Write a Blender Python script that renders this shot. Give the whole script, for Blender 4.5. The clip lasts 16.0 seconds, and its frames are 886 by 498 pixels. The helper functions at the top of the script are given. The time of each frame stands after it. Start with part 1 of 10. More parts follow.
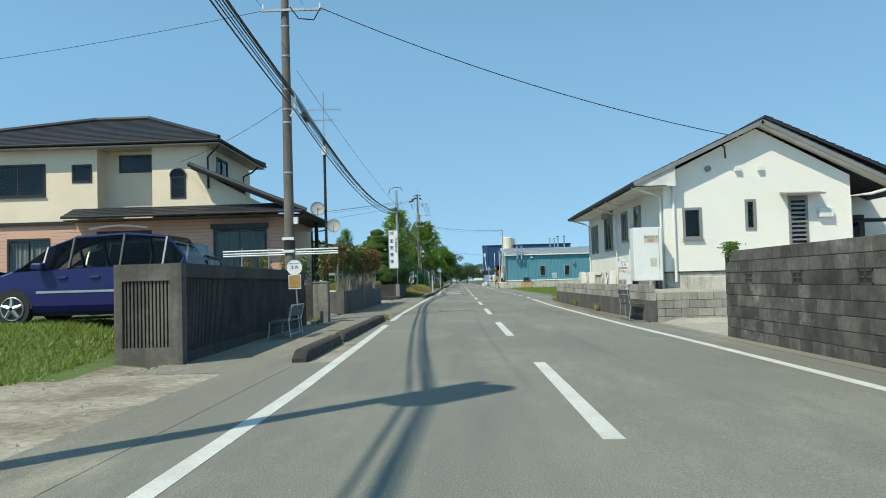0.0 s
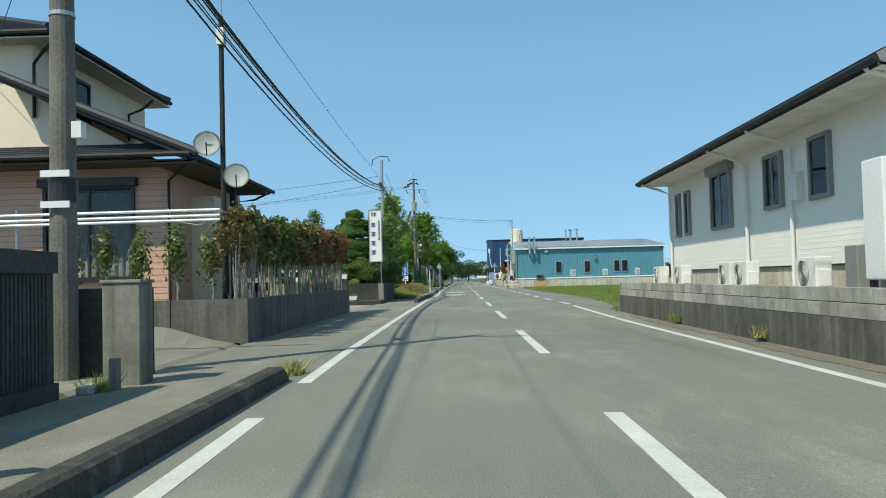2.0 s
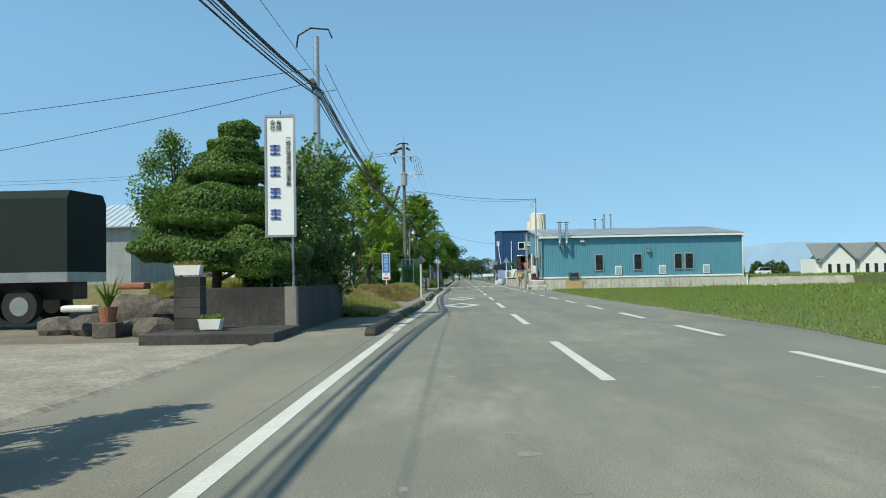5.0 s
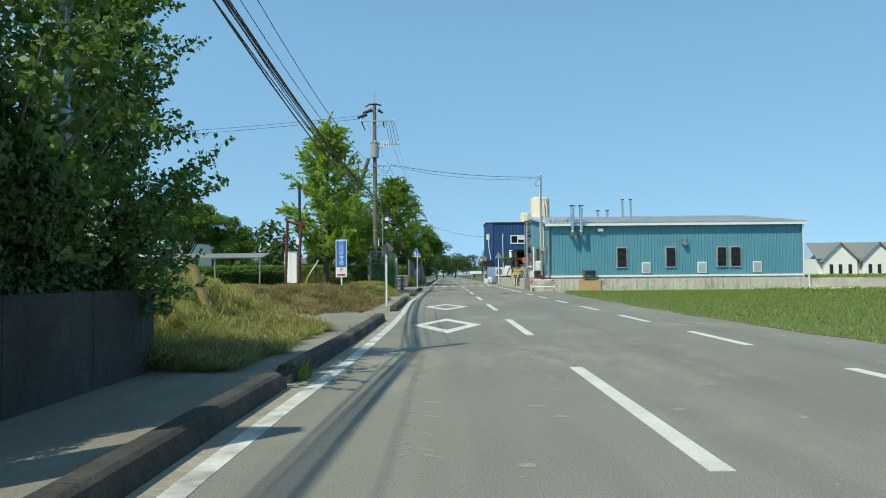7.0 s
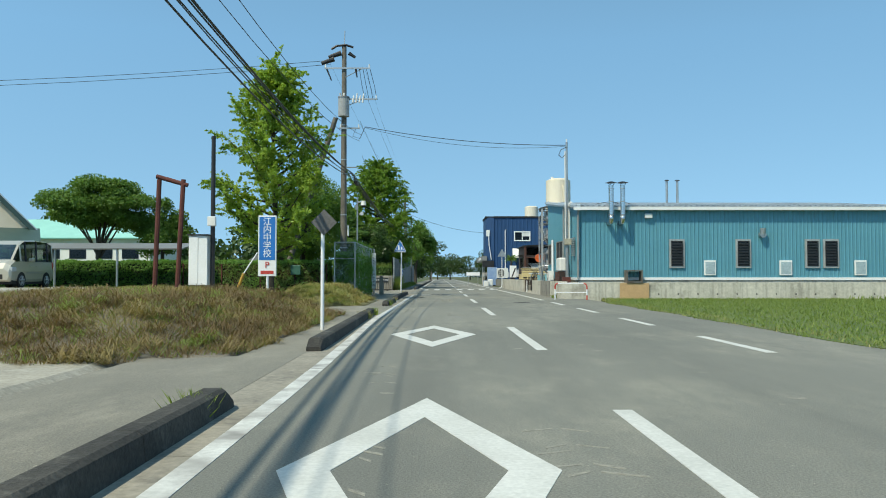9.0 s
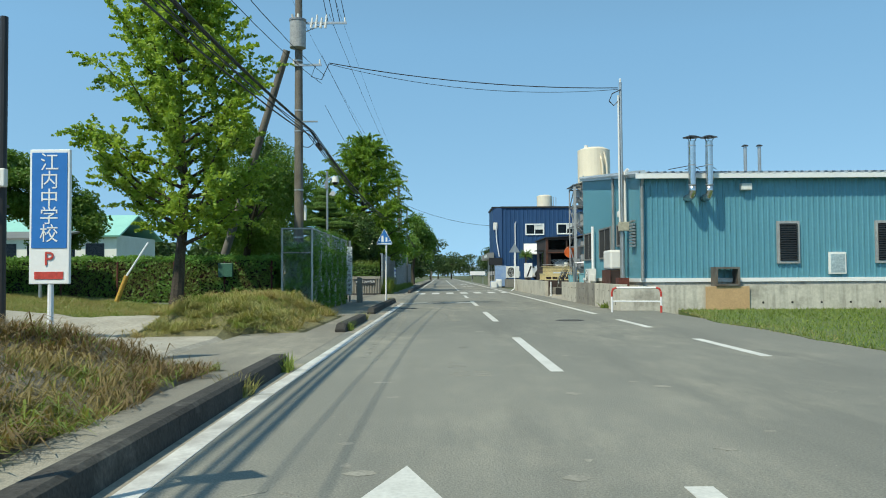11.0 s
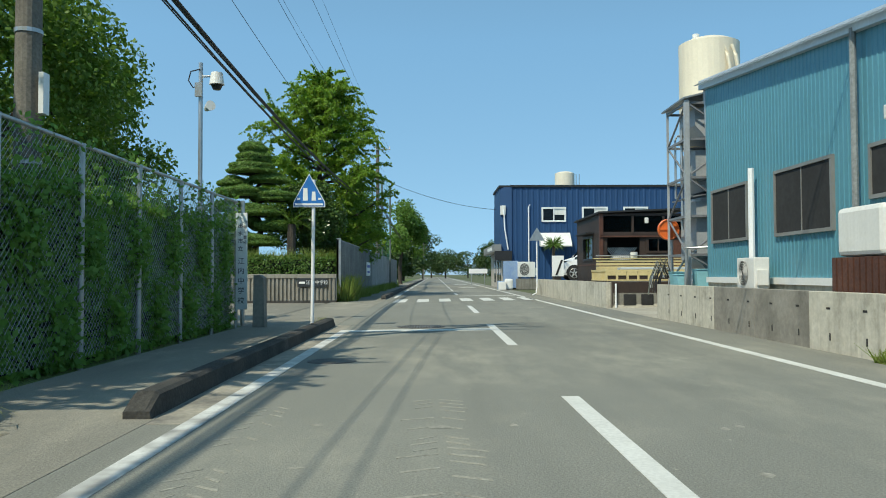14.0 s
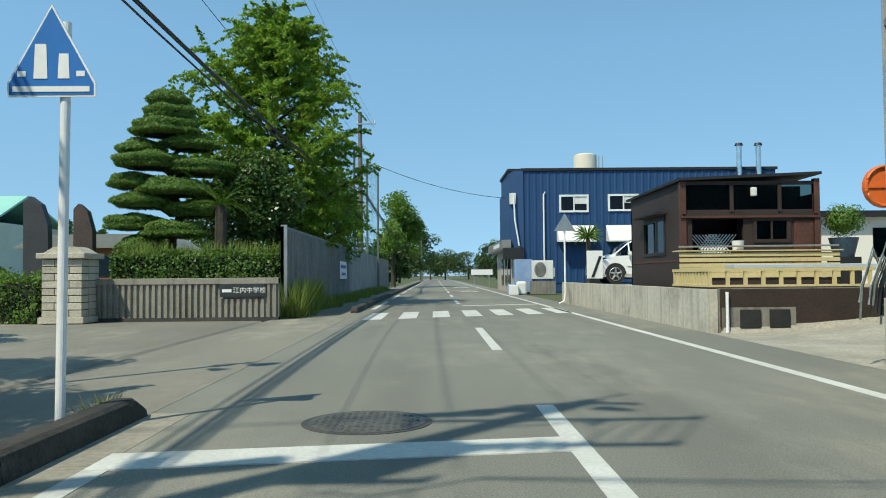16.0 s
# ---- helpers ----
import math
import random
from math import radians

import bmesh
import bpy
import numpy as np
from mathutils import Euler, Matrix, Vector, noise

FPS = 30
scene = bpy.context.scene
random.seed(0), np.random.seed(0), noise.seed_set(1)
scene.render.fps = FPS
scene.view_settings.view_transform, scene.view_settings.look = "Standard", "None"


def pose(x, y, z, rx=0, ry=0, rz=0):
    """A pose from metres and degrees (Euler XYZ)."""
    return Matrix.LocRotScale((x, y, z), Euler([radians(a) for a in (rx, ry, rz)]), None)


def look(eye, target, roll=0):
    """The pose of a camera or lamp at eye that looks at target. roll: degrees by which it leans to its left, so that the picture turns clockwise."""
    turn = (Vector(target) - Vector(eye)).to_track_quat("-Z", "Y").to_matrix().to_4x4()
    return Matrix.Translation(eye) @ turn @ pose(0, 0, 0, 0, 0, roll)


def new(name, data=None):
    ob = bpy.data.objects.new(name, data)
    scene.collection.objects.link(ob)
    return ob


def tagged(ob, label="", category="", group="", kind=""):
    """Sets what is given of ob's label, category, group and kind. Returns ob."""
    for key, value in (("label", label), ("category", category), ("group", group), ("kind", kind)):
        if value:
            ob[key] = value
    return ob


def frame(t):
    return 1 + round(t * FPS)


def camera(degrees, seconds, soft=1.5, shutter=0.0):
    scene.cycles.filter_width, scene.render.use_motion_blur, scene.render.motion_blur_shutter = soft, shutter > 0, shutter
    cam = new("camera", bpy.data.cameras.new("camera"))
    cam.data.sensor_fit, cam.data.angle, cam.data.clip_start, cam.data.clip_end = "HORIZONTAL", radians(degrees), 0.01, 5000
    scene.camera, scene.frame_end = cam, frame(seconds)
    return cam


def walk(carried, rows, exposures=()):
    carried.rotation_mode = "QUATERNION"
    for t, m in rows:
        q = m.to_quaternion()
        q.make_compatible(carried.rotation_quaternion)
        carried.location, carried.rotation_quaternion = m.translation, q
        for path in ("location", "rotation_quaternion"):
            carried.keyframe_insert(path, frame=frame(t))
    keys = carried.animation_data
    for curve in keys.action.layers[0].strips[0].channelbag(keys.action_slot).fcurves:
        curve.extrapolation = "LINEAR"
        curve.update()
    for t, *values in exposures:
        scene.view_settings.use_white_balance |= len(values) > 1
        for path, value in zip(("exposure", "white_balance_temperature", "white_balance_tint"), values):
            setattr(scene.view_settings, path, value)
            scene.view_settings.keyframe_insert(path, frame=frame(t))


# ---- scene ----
cam = camera(58.0, 16.0, soft=1.0)
PATH = [
    (0, (-0.947, 0.829, 1.076), (-0.986, 2.827, 1.157), -1.6),
    (0.5, (-0.987, 4.212, 1.066), (-1.028, 6.21, 1.146), -1.5),
    (1, (-1.055, 7.744, 1.07), (-1.095, 9.742, 1.148), -1.4),
    (1.5, (-1.108, 11.268, 1.059), (-1.149, 13.266, 1.137), -1.4),
    (2, (-1.171, 14.847, 1.08), (-1.212, 16.845, 1.156), -1.5),
    (2.5, (-1.212, 18.599, 1.05), (-1.255, 20.597, 1.124), -1.5),
    (3, (-1.281, 22.294, 1.068), (-1.326, 24.292, 1.142), -1.7),
    (5.5, (-1.573, 41.415, 1.117), (-1.613, 43.413, 1.186), -0.9),
    (6, (-1.602, 44.899, 1.128), (-1.632, 46.898, 1.194), -0.9),
    (6.5, (-1.613, 48.389, 1.121), (-1.629, 50.388, 1.186), -0.7),
    (7, (-1.565, 51.717, 1.106), (-1.569, 53.716, 1.17), -0.5),
    (7.5, (-1.485, 55.19, 1.095), (-1.482, 57.189, 1.159), -0.4),
    (8, (-1.433, 58.597, 1.059), (-1.428, 60.596, 1.127), -0.4),
    (8.5, (-1.454, 61.732, 1.06), (-1.444, 63.731, 1.126), 0.0),
    (9, (-1.425, 65.07, 1.019), (-1.416, 67.069, 1.088), 0.0),
    (11.5, (-1.319, 79.852, 1.111), (-1.312, 81.851, 1.176), -0.4),
    (12, (-1.309, 82.752, 1.103), (-1.303, 84.751, 1.165), -0.2),
    (12.5, (-1.294, 85.776, 1.102), (-1.288, 87.775, 1.165), -0.3),
    (13, (-1.265, 88.672, 1.094), (-1.255, 90.671, 1.159), -0.3),
    (13.5, (-1.209, 91.533, 1.066), (-1.194, 93.532, 1.133), -0.3),
    (14, (-1.166, 94.293, 1.053), (-1.144, 96.292, 1.117), -0.2),
    (14.5, (-1.081, 97.145, 1.046), (-1.056, 99.144, 1.112), -0.3),
    (15, (-1.036, 99.671, 1.081), (-1.004, 101.669, 1.146), -0.3),
    (15.5, (-0.956, 102.245, 1.063), (-0.925, 104.243, 1.133), -0.6),
    (16, (-0.915, 104.443, 1.096), (-0.893, 106.442, 1.163), -0.5),
]
walk(cam, [(t, look(eye, target, roll)) for t, eye, target, roll in PATH])


# ---- light ----
SUN_EL, SUN_AZ = 51.5, math.atan2(-0.525, -0.595)   # the sun stands behind and to the left of the road's run
sun_dir = Vector((math.sin(SUN_AZ) * math.cos(radians(SUN_EL)), math.cos(SUN_AZ) * math.cos(radians(SUN_EL)), math.sin(radians(SUN_EL))))
world = bpy.data.worlds.new("sky")
scene.world = world
world.use_nodes = True
wn = world.node_tree
sky = wn.nodes.new("ShaderNodeTexSky")
sky.sky_type, sky.sun_disc = "NISHITA", False
sky.sun_elevation, sky.sun_rotation = radians(SUN_EL), SUN_AZ
sky.air_density, sky.dust_density, sky.ozone_density, sky.altitude = 0.7, 0.0, 3.0, 0
aim, lift = wn.nodes.new("ShaderNodeTexCoord"), wn.nodes.new("ShaderNodeVectorMath")   # an even sky down to the horizon
lift.operation, lift.inputs[1].default_value = "ADD", (0.0, 0.0, 0.27)
wn.links.new(aim.outputs["Generated"], lift.inputs[0])
wn.links.new(lift.outputs[0], sky.inputs[0])
tint = wn.nodes.new("ShaderNodeMix")                       # a clear cyan-blue summer sky
tint.data_type, tint.blend_type = "RGBA", "MULTIPLY"
tint.inputs[0].default_value = 1.0
height, shade = wn.nodes.new("ShaderNodeSeparateXYZ"), wn.nodes.new("ShaderNodeValToRGB")   # greyer towards the horizon
wn.links.new(aim.outputs["Generated"], height.inputs[0])
wn.links.new(height.outputs[2], shade.inputs[0])
shade.color_ramp.elements[0].position, shade.color_ramp.elements[0].color = 0.0, (0.86, 0.89, 0.64, 1)
shade.color_ramp.elements[1].position, shade.color_ramp.elements[1].color = 0.75, (0.90, 1.0, 0.70, 1)
stop = shade.color_ramp.elements.new(0.28)
stop.color = (0.95, 1.12, 0.86, 1)
wn.links.new(shade.outputs[0], tint.inputs[7])
wn.links.new(sky.outputs[0], tint.inputs[6])
wn.links.new(tint.outputs[2], wn.nodes["Background"].inputs[0])
wn.nodes["Background"].inputs[1].default_value = 0.36
sun = new("sun", bpy.data.lights.new("sun", "SUN"))
sun.data.energy, sun.data.angle, sun.data.color = 4.6, radians(0.53), (1.0, 0.96, 0.77)
sun.matrix_world = look(sun_dir * 50, (0, 0, 0))
scene.view_settings.exposure = 0.0


# ---- building blocks ----
def shader(name):
    m = bpy.data.materials.new(name)
    m.use_nodes = True
    return m, m.node_tree.nodes, m.node_tree.links, m.node_tree.nodes["Principled BSDF"]


def mixc(n, l, fac, a, b, blend="MIX"):
    x = n.new("ShaderNodeMix")
    x.data_type, x.blend_type = "RGBA", blend
    for sock, val in ((x.inputs[0], fac), (x.inputs[6], a), (x.inputs[7], b)):
        if isinstance(val, bpy.types.NodeSocket):
            l.new(val, sock)
        elif isinstance(val, (int, float)):
            sock.default_value = val
        else:
            sock.default_value = (*val[:3], 1)
    return x.outputs[2]


def ramp(n, l, src, lo, hi):
    r = n.new("ShaderNodeMapRange")
    l.new(src, r.inputs[0])
    r.inputs[1].default_value, r.inputs[2].default_value = lo, hi
    return r.outputs[0]


def grain(n, l, scale, stretch=(1, 1, 1), detail=4.0, rough=0.6):
    tc, mp, tx = n.new("ShaderNodeNewGeometry"), n.new("ShaderNodeMapping"), n.new("ShaderNodeTexNoise")
    mp.inputs["Scale"].default_value = stretch
    tx.inputs["Scale"].default_value, tx.inputs["Detail"].default_value, tx.inputs["Roughness"].default_value = scale, detail, rough
    l.new(tc.outputs["Position"], mp.inputs[0])
    l.new(mp.outputs[0], tx.inputs["Vector"])
    return tx.outputs["Fac"]


def mat(name, c1, c2=None, scale=1.2, fine=25.0, rough=0.75, metal=0.0, bump=0.15, spec=0.5, streak=None, streak_amount=0.6, stain=None, vary=0.0, island=0.0, fine_amount=0.25, coat=0.0):
    """A surface with colour variation at two scales, optional runs down the face, stains, and relief."""
    m, n, l, p = shader(name)
    c2 = c2 or tuple(c * 0.8 for c in c1)
    big, small = grain(n, l, scale), grain(n, l, fine, detail=3.0)
    col = mixc(n, l, ramp(n, l, big, 0.35, 0.65), c1, c2)
    if streak:
        run = grain(n, l, 5.0, (1, 1, 0.06), detail=5.0)
        fac = n.new("ShaderNodeMath")
        fac.operation, fac.inputs[1].default_value = "MULTIPLY", streak_amount
        l.new(ramp(n, l, run, 0.48, 0.66), fac.inputs[0])
        col = mixc(n, l, fac.outputs[0], col, streak)
    if stain:
        blot = grain(n, l, scale * 0.5, detail=6.0, rough=0.7)
        col = mixc(n, l, ramp(n, l, blot, 0.55, 0.68), col, stain)
    dark = tuple(max(0.0, 1 - fine_amount * 1.6) for _ in range(3))
    col = mixc(n, l, 1.0, col, mixc(n, l, ramp(n, l, small, 0.3, 0.7), dark, (1, 1, 1)), "MULTIPLY")
    if vary or island:
        src = n.new("ShaderNodeObjectInfo").outputs["Random"] if vary else n.new("ShaderNodeNewGeometry").outputs["Random Per Island"]
        amount = vary or island
        col = mixc(n, l, 1.0, col, mixc(n, l, src, (1 - amount,) * 3, (1 + amount * 0.4,) * 3), "MULTIPLY")
    l.new(col, p.inputs["Base Color"])
    p.inputs["Roughness"].default_value, p.inputs["Metallic"].default_value = rough, metal
    p.inputs["Specular IOR Level"].default_value = spec
    p.inputs["Coat Weight"].default_value = coat
    if bump:
        b = n.new("ShaderNodeBump")
        b.inputs["Strength"].default_value, b.inputs["Distance"].default_value = bump, 0.02
        l.new(small, b.inputs["Height"])
        l.new(b.outputs[0], p.inputs["Normal"])
    return m


def leaf_mat(name, c1, c2, c3=None, rough=0.5, glow=0.35, patch=1.0):
    """Leaves: a colour for each leaf, broad patches, some light passing through."""
    m, n, l, p = shader(name)
    rnd = n.new("ShaderNodeNewGeometry").outputs["Random Per Island"]
    col = mixc(n, l, rnd, c1, c2)
    if c3:
        col = mixc(n, l, ramp(n, l, grain(n, l, patch), 0.48, 0.6), col, c3)
    l.new(col, p.inputs["Base Color"])
    p.inputs["Roughness"].default_value, p.inputs["Specular IOR Level"].default_value = rough, 0.35
    tr, mx = n.new("ShaderNodeBsdfTranslucent"), n.new("ShaderNodeMixShader")
    l.new(mixc(n, l, 1.0, col, (1.0, 1.0, 0.5), "MULTIPLY"), tr.inputs[0])
    mx.inputs[0].default_value = glow
    l.new(p.outputs[0], mx.inputs[1])
    l.new(tr.outputs[0], mx.inputs[2])
    l.new(mx.outputs[0], n["Material Output"].inputs[0])
    return m


def glass_mat(name, tint=(0.75, 0.8, 0.8), gloss=0.02):
    m, n, l, p = shader(name)
    n.remove(p)
    a, b, f, x = n.new("ShaderNodeBsdfTransparent"), n.new("ShaderNodeBsdfGlossy"), n.new("ShaderNodeFresnel"), n.new("ShaderNodeMixShader")
    a.inputs[0].default_value, b.inputs["Roughness"].default_value, f.inputs[0].default_value = (*tint, 1), gloss, 1.38
    l.new(f.outputs[0], x.inputs[0])
    l.new(a.outputs[0], x.inputs[1])
    l.new(b.outputs[0], x.inputs[2])
    l.new(x.outputs[0], n["Material Output"].inputs[0])
    return m


def origin_of(ob):
    at = Vector((0, 0, 0))
    while ob:
        at += ob.location
        ob = ob.parent
    return at


def thing(name, at, label, category, group="", kind=""):
    """An Empty at a thing's base, which its parts hang under."""
    ob = new(name)
    ob.location, ob.empty_display_size = at, 0.2
    return tagged(ob, label, category, group, kind)


def mesh_of(bm, name, material, smooth=False):
    me = bpy.data.meshes.new(name)
    bm.to_mesh(me)
    bm.free()
    me.materials.append(material)
    if smooth:
        me.shade_smooth()
    return me


def part(name, bm, material, parent, label="", smooth=False):
    """One mesh, given in world places, under a thing or a part."""
    bmesh.ops.translate(bm, verts=bm.verts, vec=-origin_of(parent))
    ob = new(name, mesh_of(bm, name, material, smooth))
    ob.parent = parent
    return tagged(ob, label)


def solid(name, bm, material, label, category, group="", kind="", smooth=False, at=None):
    """A thing of one mesh, its origin at its base."""
    if at is not None:
        bmesh.ops.translate(bm, verts=bm.verts, vec=-Vector(at))
    ob = new(name, mesh_of(bm, name, material, smooth))
    if at is not None:
        ob.location = at
    return tagged(ob, label, category, group, kind)


def box(x0, x1, y0, y1, z0, z1, bm=None, bevel=0.0):
    own = bmesh.new()
    bmesh.ops.create_cube(own, size=1.0)
    for v in own.verts:
        v.co = Vector(((x0 + x1) / 2 + v.co.x * (x1 - x0), (y0 + y1) / 2 + v.co.y * (y1 - y0), (z0 + z1) / 2 + v.co.z * (z1 - z0)))
    if bevel:
        bmesh.ops.bevel(own, geom=own.edges[:], offset=bevel, segments=2, affect="EDGES", profile=0.5)
    return joined(bm, own)


def joined(bm, own):
    if bm is None:
        return own
    me = bpy.data.meshes.new("t")
    own.to_mesh(me)
    own.free()
    bm.from_mesh(me)
    bpy.data.meshes.remove(me)
    return bm


def tube(p0, p1, r0, r1=None, n=10, bm=None, caps=True):
    """A round bar from p0 to p1."""
    own = bmesh.new()
    p0, p1 = Vector(p0), Vector(p1)
    bmesh.ops.create_cone(own, cap_ends=caps, segments=n, radius1=r0, radius2=r0 if r1 is None else r1, depth=(p1 - p0).length)
    m = Matrix.Translation((p0 + p1) / 2) @ (p1 - p0).to_track_quat("Z", "Y").to_matrix().to_4x4()
    bmesh.ops.transform(own, matrix=m, verts=own.verts)
    return joined(bm, own)


def pipe(points, r, n=8, bm=None):
    """A bent round bar along a few points."""
    pts = [Vector(p) for p in points]
    own = bmesh.new()
    rings = []
    for i, p in enumerate(pts):
        d = (pts[min(i + 1, len(pts) - 1)] - pts[max(i - 1, 0)]).normalized()
        side = d.cross(Vector((0, 0, 1)) if abs(d.z) < 0.95 else Vector((0, 1, 0))).normalized()
        up = side.cross(d)
        rr = r[i] if isinstance(r, (list, tuple)) else r
        rings.append([own.verts.new(p + (side * math.cos(2 * math.pi * k / n) + up * math.sin(2 * math.pi * k / n)) * rr) for k in range(n)])
    for a, b in zip(rings, rings[1:]):
        for k in range(n):
            own.faces.new((a[k], a[(k + 1) % n], b[(k + 1) % n], b[k]))
    own.faces.new(rings[0][::-1])
    own.faces.new(rings[-1])
    bmesh.ops.recalc_face_normals(own, faces=own.faces[:])
    return joined(bm, own)


def prism(outline, axis, a, b, bm=None):
    """An outline in two axes, drawn out along the third from a to b."""
    own = bmesh.new()
    put = {"x": lambda u, v, w: (w, u, v), "y": lambda u, v, w: (u, w, v), "z": lambda u, v, w: (u, v, w)}[axis]
    lo = [own.verts.new(put(u, v, a)) for u, v in outline]
    hi = [own.verts.new(put(u, v, b)) for u, v in outline]
    own.faces.new(lo[::-1])
    own.faces.new(hi)
    for i in range(len(lo)):
        own.faces.new((lo[i], lo[(i + 1) % len(lo)], hi[(i + 1) % len(lo)], hi[i]))
    bmesh.ops.recalc_face_normals(own, faces=own.faces[:])
    return joined(bm, own)


def slab(corners, thick, bm=None):
    """A plate with four corners given (its top), thick metres deep along its normal."""
    own = bmesh.new()
    c = [Vector(p) for p in corners]
    nrm = (c[1] - c[0]).cross(c[2] - c[0]).normalized()
    if nrm.z < 0:
        nrm = -nrm
    top = [own.verts.new(p) for p in c]
    low = [own.verts.new(p - nrm * thick) for p in c]
    own.faces.new(top)
    own.faces.new(low[::-1])
    for i in range(len(c)):
        own.faces.new((top[i], low[i], low[(i + 1) % len(c)], top[(i + 1) % len(c)]))
    bmesh.ops.recalc_face_normals(own, faces=own.faces[:])
    return joined(bm, own)


def wall_panel(axis, at, thick, u0, u1, z0, z1, holes=(), bm=None):
    """A wall across the x or y axis in one piece, with openings (u0, u1, z0, z1) that go right through."""
    own = bm if bm is not None else bmesh.new()
    us = sorted({u0, u1, *(h[0] for h in holes), *(h[1] for h in holes)})
    zs = sorted({z0, z1, *(h[2] for h in holes), *(h[3] for h in holes)})
    full = lambda i, k: 0 <= i < len(us) - 1 and 0 <= k < len(zs) - 1 and not any(h[0] < (us[i] + us[i + 1]) / 2 < h[1] and h[2] < (zs[k] + zs[k + 1]) / 2 < h[3] for h in holes)
    made = {}

    def vert(i, k, d):
        if (i, k, d) not in made:
            w = at + thick * d
            made[i, k, d] = own.verts.new((us[i], w, zs[k]) if axis == "y" else (w, us[i], zs[k]))
        return made[i, k, d]
    for i in range(len(us) - 1):
        for k in range(len(zs) - 1):
            if not full(i, k):
                continue
            c = [(i, k), (i + 1, k), (i + 1, k + 1), (i, k + 1)]
            for d in (0, 1):
                own.faces.new([vert(*p, d) for p in (c if d else c[::-1])])
            for (a, b), other in (((c[0], c[1]), (i, k - 1)), ((c[1], c[2]), (i + 1, k)), ((c[2], c[3]), (i, k + 1)), ((c[3], c[0]), (i - 1, k))):
                if not full(*other):
                    own.faces.new((vert(*a, 0), vert(*b, 0), vert(*b, 1), vert(*a, 1)))
    bmesh.ops.recalc_face_normals(own, faces=own.faces[:])
    return own


def quads_mesh(name, verts, per, material):
    """A mesh of many loose flat pieces with per corners each, from an array of corners."""
    me = bpy.data.meshes.new(name)
    count = len(verts) // per
    me.vertices.add(len(verts))
    me.vertices.foreach_set("co", np.ascontiguousarray(verts, dtype=np.float32).ravel())
    me.loops.add(len(verts))
    me.loops.foreach_set("vertex_index", np.arange(len(verts), dtype=np.int32))
    me.polygons.add(count)
    me.polygons.foreach_set("loop_start", np.arange(0, len(verts), per, dtype=np.int32))
    me.update(calc_edges=True)
    me.validate()
    me.materials.append(material)
    return me


def leaves(points, normals, size, rng, long=1.6, spread=0.8):
    """Corners of a four-cornered leaf at each point, turned about its normal at random."""
    n = len(points)
    nrm = normals + rng.normal(0, spread, (n, 3))
    nrm /= np.linalg.norm(nrm, axis=1, keepdims=True) + 1e-9
    t = rng.normal(0, 1, (n, 3))
    t -= nrm * (t * nrm).sum(1, keepdims=True)
    t /= np.linalg.norm(t, axis=1, keepdims=True) + 1e-9
    b = np.cross(nrm, t)
    s = (size * rng.uniform(0.6, 1.35, n))[:, None]
    droop = -nrm * s * 0.25
    out = np.stack([points - t * s * long / 2, points + b * s * 0.5 + droop * 0.3, points + t * s * long / 2 + droop, points - b * s * 0.5 + droop * 0.3], 1)
    return out.reshape(-1, 3)


def shell_points(rng, n, centre, radii, depth=0.25, low=-1.0):
    """Points in the outer skin of a lumpy ellipsoid, with normals."""
    d = rng.normal(0, 1, (n * 2, 3))
    d /= np.linalg.norm(d, axis=1, keepdims=True)
    d = d[d[:, 2] > low][:n]
    lump = 1 + 0.12 * np.sin(d[:, 0:1] * 5.1 + centre[0] * 3) * np.sin(d[:, 1:2] * 4.3 + centre[1] * 5) + 0.08 * np.sin(d[:, 2:3] * 7 + centre[2] * 4)
    r = lump * (1 - depth * rng.random((len(d), 1)) ** 1.7)
    return d * r * np.array(radii) + np.array(centre), d


def leafy(name, points, normals, size, material, parent=None, seed=1, long=1.6, spread=0.8, label="", category="", group="", kind=""):
    rng = np.random.default_rng(seed)
    v = leaves(points, normals, size, rng, long, spread)
    if parent is not None:
        v = v - np.array(origin_of(parent))
    ob = new(name, quads_mesh(name, v, 4, material))
    ob.parent = parent
    return tagged(ob, label, category, group, kind)


def lettering(body, size, at, turn, material, parent, name="lettering", align="CENTER", spacing=1.0, depth=0.003):
    """Words as a mesh; turn is the pose's three angles."""
    cu = bpy.data.curves.new(name, "FONT")
    cu.body, cu.size, cu.align_x, cu.align_y, cu.extrude, cu.space_line = body, size, align, "CENTER", depth, spacing
    tmp = bpy.data.objects.new("tmp_words", cu)
    scene.collection.objects.link(tmp)
    bpy.context.view_layer.update()
    me = bpy.data.meshes.new_from_object(tmp.evaluated_get(bpy.context.evaluated_depsgraph_get()))
    bpy.data.objects.remove(tmp)
    me.name = name
    me.materials.clear()
    me.materials.append(material)
    ob = new(name, me)
    ob.parent = parent
    ob.matrix_basis = Matrix.Translation(Vector(at) - origin_of(parent)) @ pose(0, 0, 0, *turn)
    return ob


